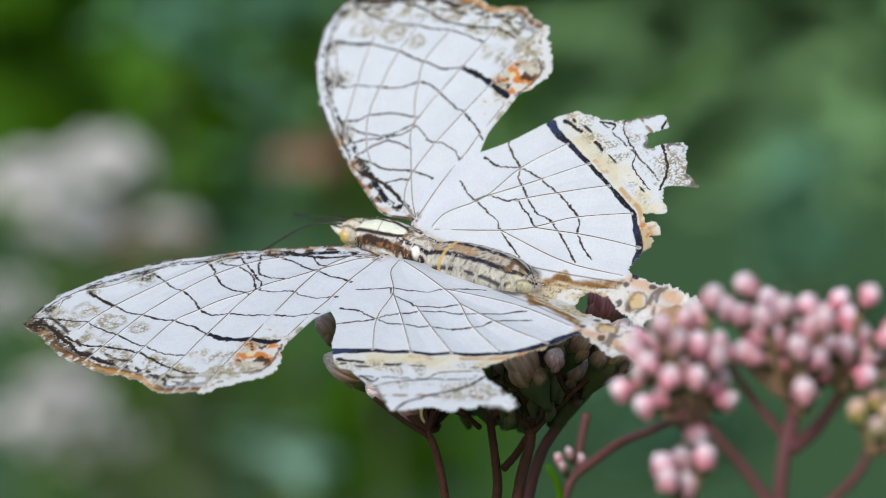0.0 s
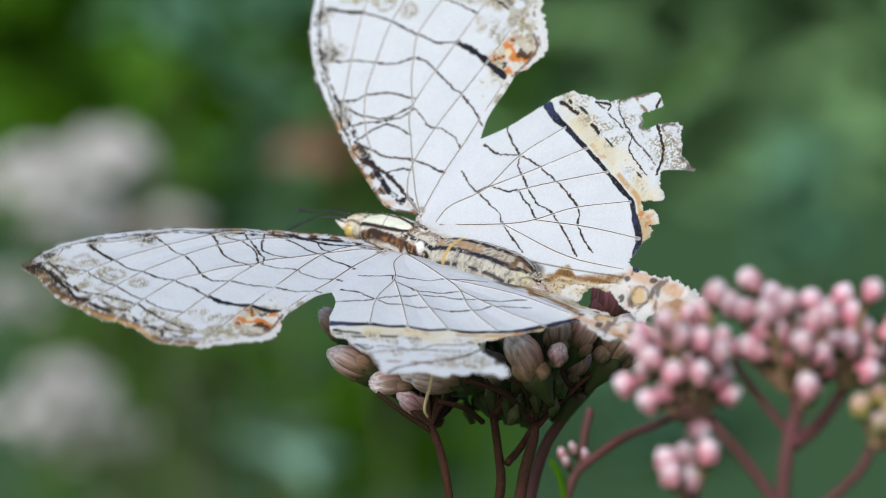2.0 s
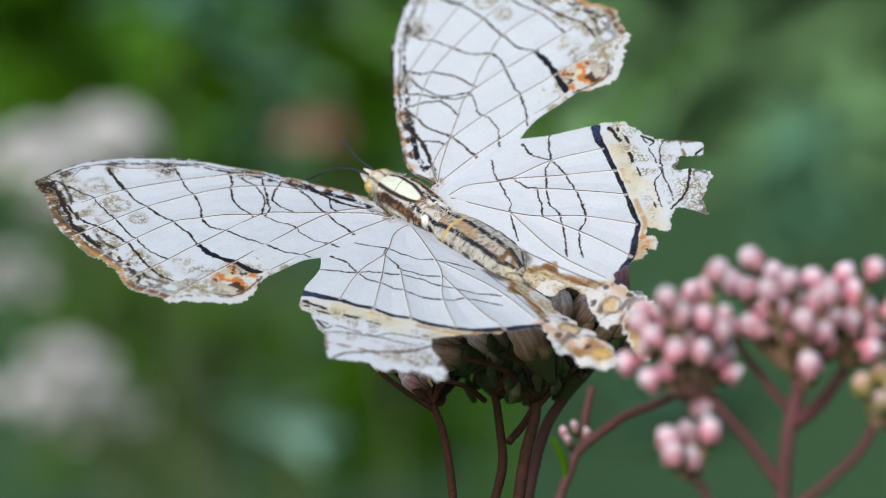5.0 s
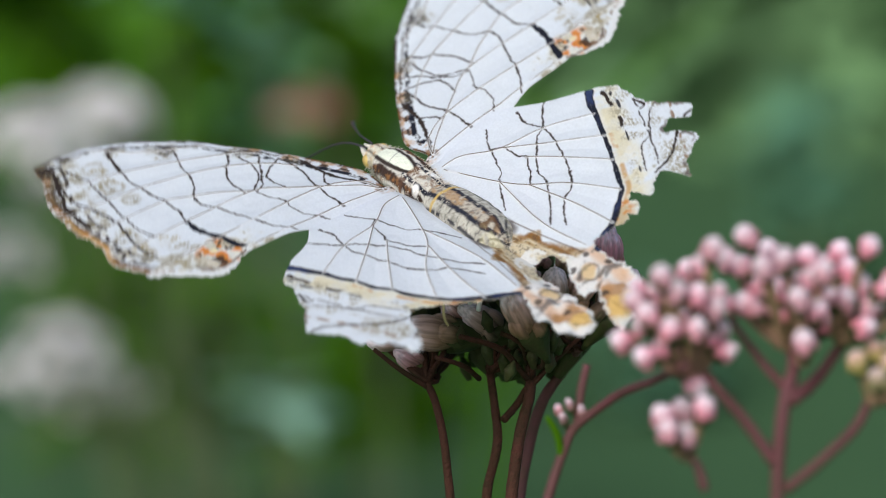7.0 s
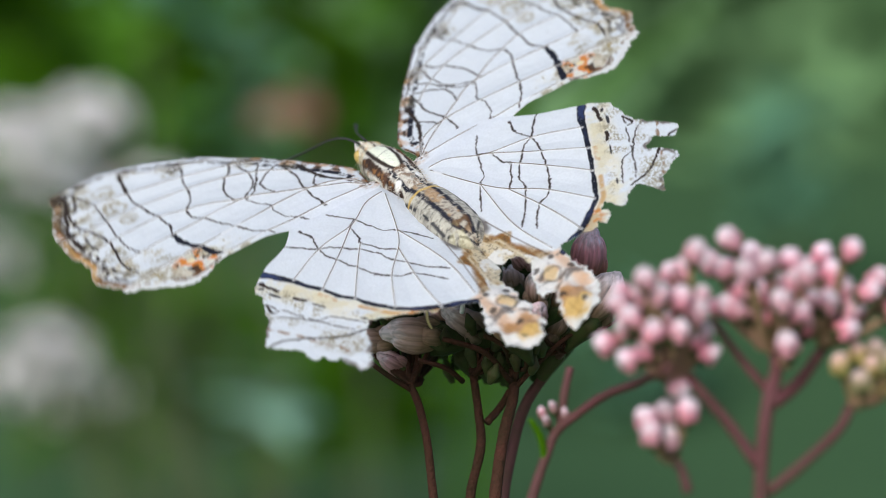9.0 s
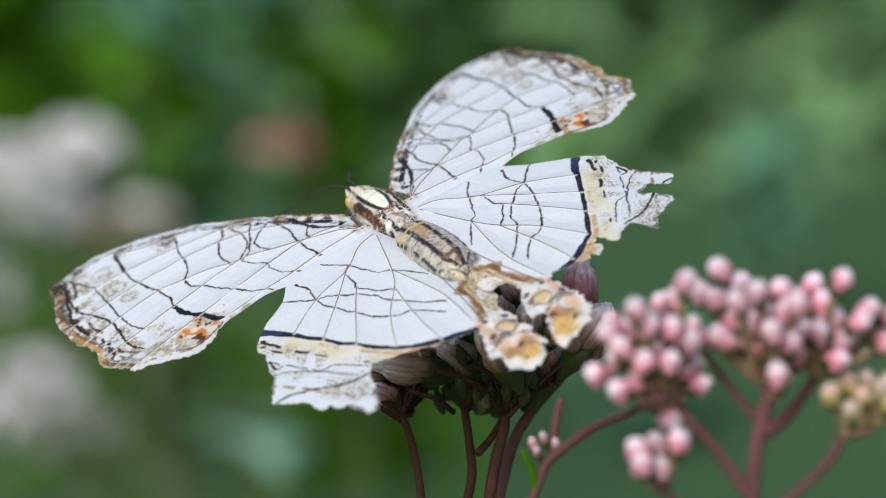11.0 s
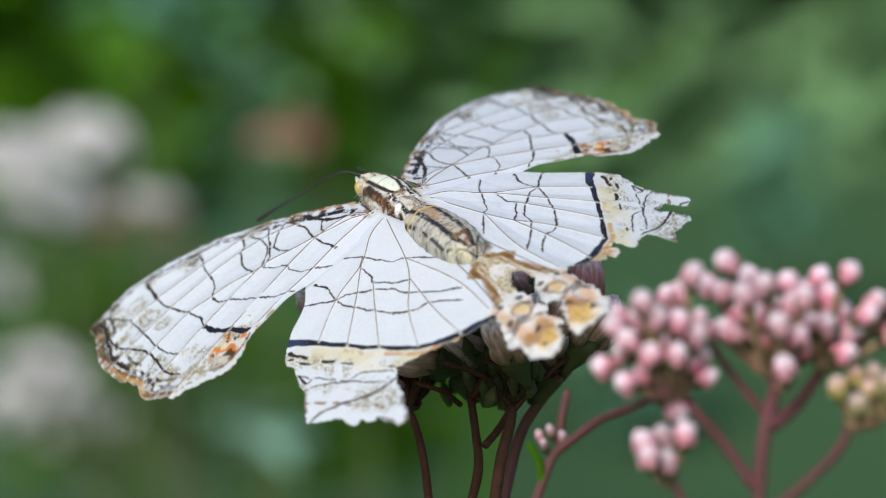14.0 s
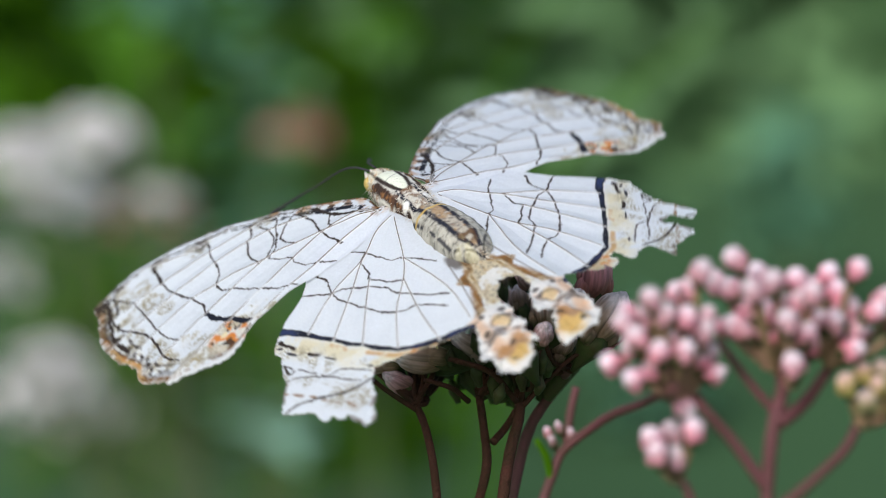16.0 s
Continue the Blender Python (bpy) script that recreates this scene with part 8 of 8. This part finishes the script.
        (14.8, pose(0.00130, 0.00000, 0.00000, 13.10, -68.80, -9.93)),
        (14.9, pose(0.00130, 0.00000, 0.00000, 43.33, -80.69, -38.29)),
        (15, pose(0.00130, 0.00000, 0.00000, 106.97, -81.97, -99.85)),
        (15.1, pose(0.00130, 0.00000, 0.00000, 40.16, -77.80, -34.28)),
        (15.2, pose(0.00130, 0.00000, 0.00000, 17.75, -63.73, -13.12)),
        (15.3, pose(0.00130, 0.00000, 0.00000, 10.77, -48.63, -7.10)),
        (15.5, pose(0.00130, 0.00000, 0.00000, 4.45, -1.71, -2.53)),
        (15.6, pose(0.00130, 0.00000, 0.00000, 2.00, 15.56, -2.13)),
        (15.8, pose(0.00130, 0.00000, 0.00000, -1.78, 34.85, -1.32)),
        (16, pose(0.00130, 0.00000, 0.00000, -4.66, 16.67, -0.12)),
    ])
    walk(WINGS["lh"], [
        (0, pose(-0.00130, -0.00334, -0.00000, 0.90, 9.31, -0.71)),
        (0.5, pose(-0.00130, -0.00334, -0.00000, 0.89, 10.43, -0.56)),
        (1, pose(-0.00130, -0.00334, -0.00000, 0.92, 11.71, -0.56)),
        (1.1, pose(-0.00130, -0.00334, -0.00000, 0.85, 11.28, -0.65)),
        (1.2, pose(-0.00130, -0.00334, -0.00000, 0.79, 10.12, -0.74)),
        (1.3, pose(-0.00130, -0.00334, -0.00000, 0.71, 10.72, -0.83)),
        (1.4, pose(-0.00130, -0.00334, -0.00000, 0.50, 18.54, -0.96)),
        (1.5, pose(-0.00130, -0.00334, -0.00000, 0.39, 19.83, -1.06)),
        (1.6, pose(-0.00130, -0.00334, -0.00000, -0.13, 20.35, -1.31)),
        (1.7, pose(-0.00130, -0.00334, -0.00000, -0.54, 16.98, -1.51)),
        (1.8, pose(-0.00130, -0.00334, -0.00000, -0.92, 13.47, -1.72)),
        (1.9, pose(-0.00130, -0.00334, -0.00000, -1.33, 11.53, -1.93)),
        (2, pose(-0.00130, -0.00334, -0.00000, -1.92, 14.61, -2.19)),
        (2.1, pose(-0.00130, -0.00334, -0.00000, -1.51, 19.83, -1.99)),
        (2.2, pose(-0.00130, -0.00334, -0.00000, -0.91, 20.64, -1.74)),
        (2.3, pose(-0.00130, -0.00334, -0.00000, -0.41, 22.58, -1.70)),
        (2.4, pose(-0.00130, -0.00334, -0.00000, -0.60, 24.57, -3.56)),
        (2.5, pose(-0.00130, -0.00334, -0.00000, -0.94, 34.67, -5.52)),
        (2.6, pose(-0.00130, -0.00334, -0.00000, -1.90, 47.72, -4.66)),
        (2.7, pose(-0.00130, -0.00334, -0.00000, -2.55, 49.55, -3.61)),
        (2.8, pose(-0.00130, -0.00334, -0.00000, -3.06, 42.08, -3.85)),
        (2.9, pose(-0.00130, -0.00334, -0.00000, -3.45, 34.01, -4.24)),
        (3, pose(-0.00130, -0.00334, -0.00000, -3.11, 19.01, -4.41)),
        (3.1, pose(-0.00130, -0.00334, -0.00000, -0.55, 2.64, -4.23)),
        (3.2, pose(-0.00130, -0.00334, -0.00000, 1.63, -8.87, -4.33)),
        (3.3, pose(-0.00130, -0.00334, -0.00000, 2.81, -7.04, -4.36)),
        (3.4, pose(-0.00130, -0.00334, -0.00000, 1.22, -1.57, -4.88)),
        (3.5, pose(-0.00130, -0.00334, -0.00000, -0.41, 3.26, -5.44)),
        (3.6, pose(-0.00130, -0.00334, -0.00000, -3.11, 16.52, -6.58)),
        (3.7, pose(-0.00130, -0.00334, -0.00000, -6.57, 30.21, -8.33)),
        (5.8, pose(-0.00130, -0.00334, -0.00000, -1.39, 1.90, 0.90)),
        (5.9, pose(-0.00130, -0.00334, -0.00000, 0.54, -7.25, 0.70)),
        (6, pose(-0.00130, -0.00334, -0.00000, 2.55, -15.27, 0.50)),
        (6.1, pose(-0.00130, -0.00334, -0.00000, 1.72, -13.59, 0.57)),
        (6.2, pose(-0.00130, -0.00334, -0.00000, 0.91, -10.96, 0.63)),
        (6.3, pose(-0.00130, -0.00334, -0.00000, 0.12, -7.09, 0.70)),
        (6.4, pose(-0.00130, -0.00334, -0.00000, -0.66, -2.60, 0.77)),
        (6.5, pose(-0.00130, -0.00334, -0.00000, -1.39, 4.35, 0.84)),
        (6.6, pose(-0.00130, -0.00334, -0.00000, -1.30, 7.65, 0.75)),
        (6.7, pose(-0.00130, -0.00334, -0.00000, -1.11, 20.05, 0.69)),
        (6.8, pose(-0.00130, -0.00334, -0.00000, -0.97, 30.28, 0.64)),
        (6.9, pose(-0.00130, -0.00334, -0.00000, -0.99, 28.51, 0.52)),
        (7, pose(-0.00130, -0.00334, -0.00000, -1.08, 16.87, 0.38)),
        (7.1, pose(-0.00130, -0.00334, -0.00000, -0.30, 7.50, 0.40)),
        (7.2, pose(-0.00130, -0.00334, -0.00000, 0.43, -7.41, 0.43)),
        (7.3, pose(-0.00130, -0.00334, -0.00000, 1.16, -20.11, 0.49)),
        (7.4, pose(-0.00130, -0.00334, -0.00000, 1.90, -28.74, 0.56)),
        (7.5, pose(-0.00130, -0.00334, -0.00000, 2.70, -29.69, 0.60)),
        (7.6, pose(-0.00130, -0.00334, -0.00000, 2.27, -22.43, 0.33)),
        (7.7, pose(-0.00130, -0.00334, -0.00000, 1.78, -12.21, 0.10)),
        (7.8, pose(-0.00130, -0.00334, -0.00000, 1.18, 9.80, -0.12)),
        (7.9, pose(-0.00130, -0.00334, -0.00000, 0.47, 22.62, -0.36)),
        (8, pose(-0.00130, -0.00334, -0.00000, -0.15, 15.96, -0.57)),
        (8.1, pose(-0.00130, -0.00334, -0.00000, -0.20, 12.96, -0.31)),
        (8.2, pose(-0.00130, -0.00334, -0.00000, -0.27, 5.74, -0.06)),
        (8.3, pose(-0.00130, -0.00334, -0.00000, -0.41, -3.41, 0.18)),
        (8.4, pose(-0.00130, -0.00334, -0.00000, -0.59, -7.11, 0.43)),
        (8.5, pose(-0.00130, -0.00334, -0.00000, -0.63, 3.68, 0.67)),
        (8.6, pose(-0.00130, -0.00334, -0.00000, -0.29, 11.90, 0.53)),
        (8.7, pose(-0.00130, -0.00334, -0.00000, 0.05, 24.14, 0.41)),
        (8.8, pose(-0.00130, -0.00334, -0.00000, 0.26, 24.09, 0.25)),
        (8.9, pose(-0.00130, -0.00334, -0.00000, 0.46, 13.78, 0.09)),
        (9, pose(-0.00130, -0.00334, -0.00000, 0.71, 3.92, -0.06)),
        (9.1, pose(-0.00130, -0.00334, -0.00000, 0.63, -3.84, -0.14)),
        (9.2, pose(-0.00130, -0.00334, -0.00000, 0.53, -3.46, -0.23)),
        (9.3, pose(-0.00130, -0.00334, -0.00000, 0.43, -2.17, -0.31)),
        (9.4, pose(-0.00130, -0.00334, -0.00000, 0.29, 5.09, -0.39)),
        (9.5, pose(-0.00130, -0.00334, -0.00000, 0.09, 16.02, -0.49)),
        (9.6, pose(-0.00130, -0.00334, -0.00000, 0.10, 23.82, -0.32)),
        (9.7, pose(-0.00130, -0.00334, -0.00000, 0.18, 27.77, -0.14)),
        (9.8, pose(-0.00130, -0.00334, -0.00000, 0.27, 22.75, 0.06)),
        (9.9, pose(-0.00130, -0.00334, -0.00000, 0.33, 17.06, 0.24)),
        (10, pose(-0.00130, -0.00334, -0.00000, 0.30, 4.77, 0.41)),
        (10.1, pose(-0.00130, -0.00334, -0.00000, 0.66, -0.95, 0.77)),
        (10.2, pose(-0.00130, -0.00334, -0.00000, 0.97, -4.92, 1.15)),
        (12.3, pose(-0.00130, -0.00334, -0.00000, 1.23, 16.00, 1.78)),
        (12.4, pose(-0.00130, -0.00334, -0.00000, 1.69, 9.44, 1.67)),
        (12.5, pose(-0.00130, -0.00334, -0.00000, 2.23, 4.55, 1.59)),
        (12.6, pose(-0.00130, -0.00334, -0.00000, 2.49, -5.16, 1.23)),
        (12.7, pose(-0.00130, -0.00334, -0.00000, 2.84, -16.08, 0.91)),
        (12.8, pose(-0.00130, -0.00334, -0.00000, 3.31, -27.68, 0.58)),
        (12.9, pose(-0.00130, -0.00334, -0.00000, 3.95, -37.01, 0.20)),
        (13, pose(-0.00130, -0.00334, -0.00000, 4.73, -40.02, -0.26)),
        (13.1, pose(-0.00130, -0.00334, -0.00000, 4.07, -33.37, 0.37)),
        (13.2, pose(-0.00130, -0.00334, -0.00000, 3.65, -22.33, 0.89)),
        (13.3, pose(-0.00130, -0.00334, -0.00000, 3.52, -7.34, 1.34)),
        (13.4, pose(-0.00130, -0.00334, -0.00000, 3.43, 1.09, 1.84)),
        (13.5, pose(-0.00130, -0.00334, -0.00000, 3.20, 2.24, 2.35)),
        (13.6, pose(-0.00130, -0.00334, -0.00000, 3.10, -3.06, 2.20)),
        (13.7, pose(-0.00130, -0.00334, -0.00000, 2.72, -16.53, 2.13)),
        (13.8, pose(-0.00130, -0.00334, -0.00000, 2.63, -23.16, 2.05)),
        (13.9, pose(-0.00130, -0.00334, -0.00000, 2.84, -22.34, 1.87)),
        (14, pose(-0.00130, -0.00334, -0.00000, 3.16, -17.80, 1.65)),
        (14.2, pose(-0.00130, -0.00334, -0.00000, 2.24, -8.14, 1.85)),
        (14.4, pose(-0.00130, -0.00334, -0.00000, 1.58, 6.37, 2.10)),
        (14.5, pose(-0.00130, -0.00334, -0.00000, 1.40, 15.96, 2.31)),
        (14.6, pose(-0.00130, -0.00334, -0.00000, 1.76, 27.05, 2.29)),
        (14.7, pose(-0.00130, -0.00334, -0.00000, 2.13, 38.32, 2.36)),
        (14.8, pose(-0.00130, -0.00334, -0.00000, 2.55, 46.04, 2.43)),
        (14.9, pose(-0.00130, -0.00334, -0.00000, 2.50, 52.21, 2.43)),
        (15, pose(-0.00130, -0.00334, -0.00000, 2.32, 53.86, 2.22)),
        (15.1, pose(-0.00130, -0.00334, -0.00000, 2.62, 53.61, 1.77)),
        (15.2, pose(-0.00130, -0.00334, -0.00000, 2.98, 49.54, 1.23)),
        (15.3, pose(-0.00130, -0.00334, -0.00000, 2.74, 39.80, 0.46)),
        (15.5, pose(-0.00130, -0.00334, -0.00000, -1.25, 22.70, -4.61)),
        (15.6, pose(-0.00130, -0.00334, -0.00000, 0.75, -5.71, -3.20)),
        (15.8, pose(-0.00130, -0.00334, -0.00000, 3.17, -19.97, -2.52)),
        (16, pose(-0.00130, -0.00334, -0.00000, 2.13, -12.57, -4.05)),
    ])
    walk(WINGS["rh"], [
        (0, pose(0.00130, -0.00334, -0.00000, 2.70, -13.01, -2.04)),
        (0.5, pose(0.00130, -0.00334, -0.00000, 2.43, -14.71, -2.21)),
        (1, pose(0.00130, -0.00334, -0.00000, 2.71, -16.57, -2.02)),
        (1.1, pose(0.00130, -0.00334, -0.00000, 2.65, -15.93, -2.11)),
        (1.2, pose(0.00130, -0.00334, -0.00000, 2.59, -20.13, -1.78)),
        (1.3, pose(0.00130, -0.00334, -0.00000, 2.57, -22.49, -1.75)),
        (1.4, pose(0.00130, -0.00334, -0.00000, 2.81, -28.62, -1.97)),
        (1.5, pose(0.00130, -0.00334, -0.00000, 2.73, -31.92, -1.76)),
        (1.6, pose(0.00130, -0.00334, -0.00000, 2.65, -31.86, -2.13)),
        (1.7, pose(0.00130, -0.00334, -0.00000, 2.32, -28.55, -2.22)),
        (1.8, pose(0.00130, -0.00334, -0.00000, 1.86, -22.96, -2.14)),
        (1.9, pose(0.00130, -0.00334, -0.00000, 1.60, -22.36, -2.24)),
        (2, pose(0.00130, -0.00334, -0.00000, 1.50, -24.28, -2.44)),
        (2.1, pose(0.00130, -0.00334, -0.00000, 1.13, -27.57, -2.37)),
        (2.2, pose(0.00130, -0.00334, -0.00000, 0.58, -30.96, -2.04)),
        (2.3, pose(0.00130, -0.00334, -0.00000, -0.04, -35.56, -1.61)),
        (2.4, pose(0.00130, -0.00334, -0.00000, -0.75, -35.61, -1.16)),
        (2.5, pose(0.00130, -0.00334, -0.00000, 0.07, -54.33, -2.54)),
        (2.6, pose(0.00130, -0.00334, -0.00000, -0.81, -66.03, -0.77)),
        (2.7, pose(0.00130, -0.00334, -0.00000, 0.26, -59.96, -1.42)),
        (2.8, pose(0.00130, -0.00334, -0.00000, 1.69, -49.92, -2.86)),
        (2.9, pose(0.00130, -0.00334, -0.00000, 1.84, -36.53, -3.07)),
        (3, pose(0.00130, -0.00334, -0.00000, 0.97, -13.71, -1.62)),
        (3.1, pose(0.00130, -0.00334, -0.00000, 1.47, 2.20, -1.74)),
        (3.2, pose(0.00130, -0.00334, -0.00000, 1.47, 16.20, -3.43)),
        (3.3, pose(0.00130, -0.00334, -0.00000, 2.66, 17.78, -2.68)),
        (3.4, pose(0.00130, -0.00334, -0.00000, 1.54, 11.21, -4.43)),
        (3.5, pose(0.00130, -0.00334, -0.00000, 0.75, 9.35, -4.50)),
        (3.6, pose(0.00130, -0.00334, -0.00000, -1.02, -7.94, -3.16)),
        (3.7, pose(0.00130, -0.00334, -0.00000, -3.59, -20.66, -2.08)),
        (5.8, pose(0.00130, -0.00334, -0.00000, 0.44, 16.84, -1.08)),
        (5.9, pose(0.00130, -0.00334, -0.00000, 0.72, 14.01, -1.11)),
        (6, pose(0.00130, -0.00334, -0.00000, 0.98, 13.22, -1.23)),
        (6.1, pose(0.00130, -0.00334, -0.00000, 0.83, 14.50, -1.05)),
        (6.2, pose(0.00130, -0.00334, -0.00000, 0.62, 13.41, -1.18)),
        (6.3, pose(0.00130, -0.00334, -0.00000, 0.43, 12.86, -1.32)),
        (6.4, pose(0.00130, -0.00334, -0.00000, 0.25, 12.09, -1.44)),
        (6.5, pose(0.00130, -0.00334, -0.00000, 0.18, 10.70, -1.26)),
        (6.6, pose(0.00130, -0.00334, -0.00000, 0.18, 4.95, -1.30)),
        (6.7, pose(0.00130, -0.00334, -0.00000, 0.39, -7.33, -1.38)),
        (6.8, pose(0.00130, -0.00334, -0.00000, 0.33, -12.66, -0.58)),
        (6.9, pose(0.00130, -0.00334, -0.00000, 0.27, -12.14, -0.83)),
        (7, pose(0.00130, -0.00334, -0.00000, 0.02, -2.65, -0.98)),
        (7.1, pose(0.00130, -0.00334, -0.00000, -0.31, 2.95, -1.24)),
        (7.2, pose(0.00130, -0.00334, -0.00000, -0.85, 19.41, -1.30)),
        (7.3, pose(0.00130, -0.00334, -0.00000, -1.34, 29.89, -1.43)),
        (7.4, pose(0.00130, -0.00334, -0.00000, -1.72, 35.69, -1.49)),
        (7.5, pose(0.00130, -0.00334, -0.00000, -2.31, 36.88, -2.09)),
        (7.6, pose(0.00130, -0.00334, -0.00000, -1.92, 29.46, -1.17)),
        (7.7, pose(0.00130, -0.00334, -0.00000, -1.95, 18.75, -0.98)),
        (7.8, pose(0.00130, -0.00334, -0.00000, -1.82, -4.29, -1.55)),
        (7.9, pose(0.00130, -0.00334, -0.00000, -2.49, -18.77, 0.71)),
        (8, pose(0.00130, -0.00334, -0.00000, -2.75, -21.76, 0.25)),
        (8.1, pose(0.00130, -0.00334, -0.00000, -2.27, -21.11, -0.74)),
        (8.2, pose(0.00130, -0.00334, -0.00000, -2.26, -8.88, -0.59)),
        (8.3, pose(0.00130, -0.00334, -0.00000, -2.21, 0.30, -0.12)),
        (8.4, pose(0.00130, -0.00334, -0.00000, -2.13, 7.65, -0.71)),
        (8.5, pose(0.00130, -0.00334, -0.00000, -1.91, 5.51, -1.07)),
        (8.6, pose(0.00130, -0.00334, -0.00000, -1.21, -10.94, -1.83)),
        (8.7, pose(0.00130, -0.00334, -0.00000, -0.79, -19.06, -1.12)),
        (8.8, pose(0.00130, -0.00334, -0.00000, -0.53, -21.31, -0.85)),
        (8.9, pose(0.00130, -0.00334, -0.00000, -0.21, -12.51, -1.45)),
        (9, pose(0.00130, -0.00334, -0.00000, -0.14, -4.18, -0.54)),
        (9.1, pose(0.00130, -0.00334, -0.00000, -0.29, 2.06, -0.89)),
        (9.2, pose(0.00130, -0.00334, -0.00000, -0.31, 4.87, -0.53)),
        (9.3, pose(0.00130, -0.00334, -0.00000, -0.31, 4.43, -0.21)),
        (9.4, pose(0.00130, -0.00334, -0.00000, -0.32, -0.81, -0.19)),
        (9.5, pose(0.00130, -0.00334, -0.00000, -0.28, -4.13, -0.17)),
        (9.6, pose(0.00130, -0.00334, -0.00000, -0.19, -12.41, -0.02)),
        (9.7, pose(0.00130, -0.00334, -0.00000, -0.23, -14.83, 0.66)),
        (9.8, pose(0.00130, -0.00334, -0.00000, 0.13, -13.83, -0.70)),
        (9.9, pose(0.00130, -0.00334, -0.00000, 0.12, -7.73, -0.28)),
        (10, pose(0.00130, -0.00334, -0.00000, 0.10, 3.12, -0.93)),
        (10.1, pose(0.00130, -0.00334, -0.00000, 0.30, 10.95, -1.49)),
        (10.2, pose(0.00130, -0.00334, -0.00000, 0.63, 22.30, -1.25)),
        (12.3, pose(0.00130, -0.00334, -0.00000, -3.85, -22.82, 3.46)),
        (12.4, pose(0.00130, -0.00334, -0.00000, -2.77, -12.68, 4.03)),
        (12.5, pose(0.00130, -0.00334, -0.00000, -1.10, 1.70, 3.78)),
        (12.6, pose(0.00130, -0.00334, -0.00000, -0.59, 6.22, 3.35)),
        (12.7, pose(0.00130, -0.00334, -0.00000, 0.02, 10.81, 3.81)),
        (12.8, pose(0.00130, -0.00334, -0.00000, 0.89, 18.75, 4.05)),
        (12.9, pose(0.00130, -0.00334, -0.00000, 1.57, 23.38, 4.32)),
        (13, pose(0.00130, -0.00334, -0.00000, 1.78, 23.07, 4.20)),
        (13.1, pose(0.00130, -0.00334, -0.00000, 1.36, 20.88, 3.81)),
        (13.2, pose(0.00130, -0.00334, -0.00000, 0.28, 8.31, 3.19)),
        (13.3, pose(0.00130, -0.00334, -0.00000, -0.51, -4.22, 2.25)),
        (13.4, pose(0.00130, -0.00334, -0.00000, -0.92, -13.78, 1.65)),
        (13.5, pose(0.00130, -0.00334, -0.00000, -1.09, -11.51, 2.23)),
        (13.6, pose(0.00130, -0.00334, -0.00000, -0.46, -9.39, 1.69)),
        (13.7, pose(0.00130, -0.00334, -0.00000, 0.37, 2.64, 1.38)),
        (13.8, pose(0.00130, -0.00334, -0.00000, 1.13, 12.94, 1.25)),
        (13.9, pose(0.00130, -0.00334, -0.00000, 1.65, 14.58, 1.08)),
        (14, pose(0.00130, -0.00334, -0.00000, 2.12, 11.61, 1.05)),
        (14.2, pose(0.00130, -0.00334, -0.00000, 1.18, -0.13, 0.86)),
        (14.4, pose(0.00130, -0.00334, -0.00000, 0.24, -12.89, 1.18)),
        (14.5, pose(0.00130, -0.00334, -0.00000, -0.14, -18.33, 1.04)),
        (14.6, pose(0.00130, -0.00334, -0.00000, -0.72, -35.43, 1.49)),
        (14.7, pose(0.00130, -0.00334, -0.00000, -0.05, -57.17, 0.08)),
        (14.8, pose(0.00130, -0.00334, -0.00000, -1.28, -68.68, 1.38)),
        (14.9, pose(0.00130, -0.00334, -0.00000, 3.23, -81.28, -3.34)),
        (15, pose(0.00130, -0.00334, -0.00000, 2.28, -89.14, -2.39)),
        (15.1, pose(0.00130, -0.00334, -0.00000, 5.66, -77.70, -5.53)),
        (15.2, pose(0.00130, -0.00334, -0.00000, 0.93, -62.37, -0.25)),
        (15.3, pose(0.00130, -0.00334, -0.00000, 3.00, -47.08, -2.74)),
        (15.5, pose(0.00130, -0.00334, -0.00000, 1.93, -0.27, -1.25)),
        (15.6, pose(0.00130, -0.00334, -0.00000, 1.36, 16.58, -1.97)),
        (15.8, pose(0.00130, -0.00334, -0.00000, 1.21, 35.27, -1.91)),
        (16, pose(0.00130, -0.00334, -0.00000, 1.99, 16.17, -1.80)),
    ])


motions()
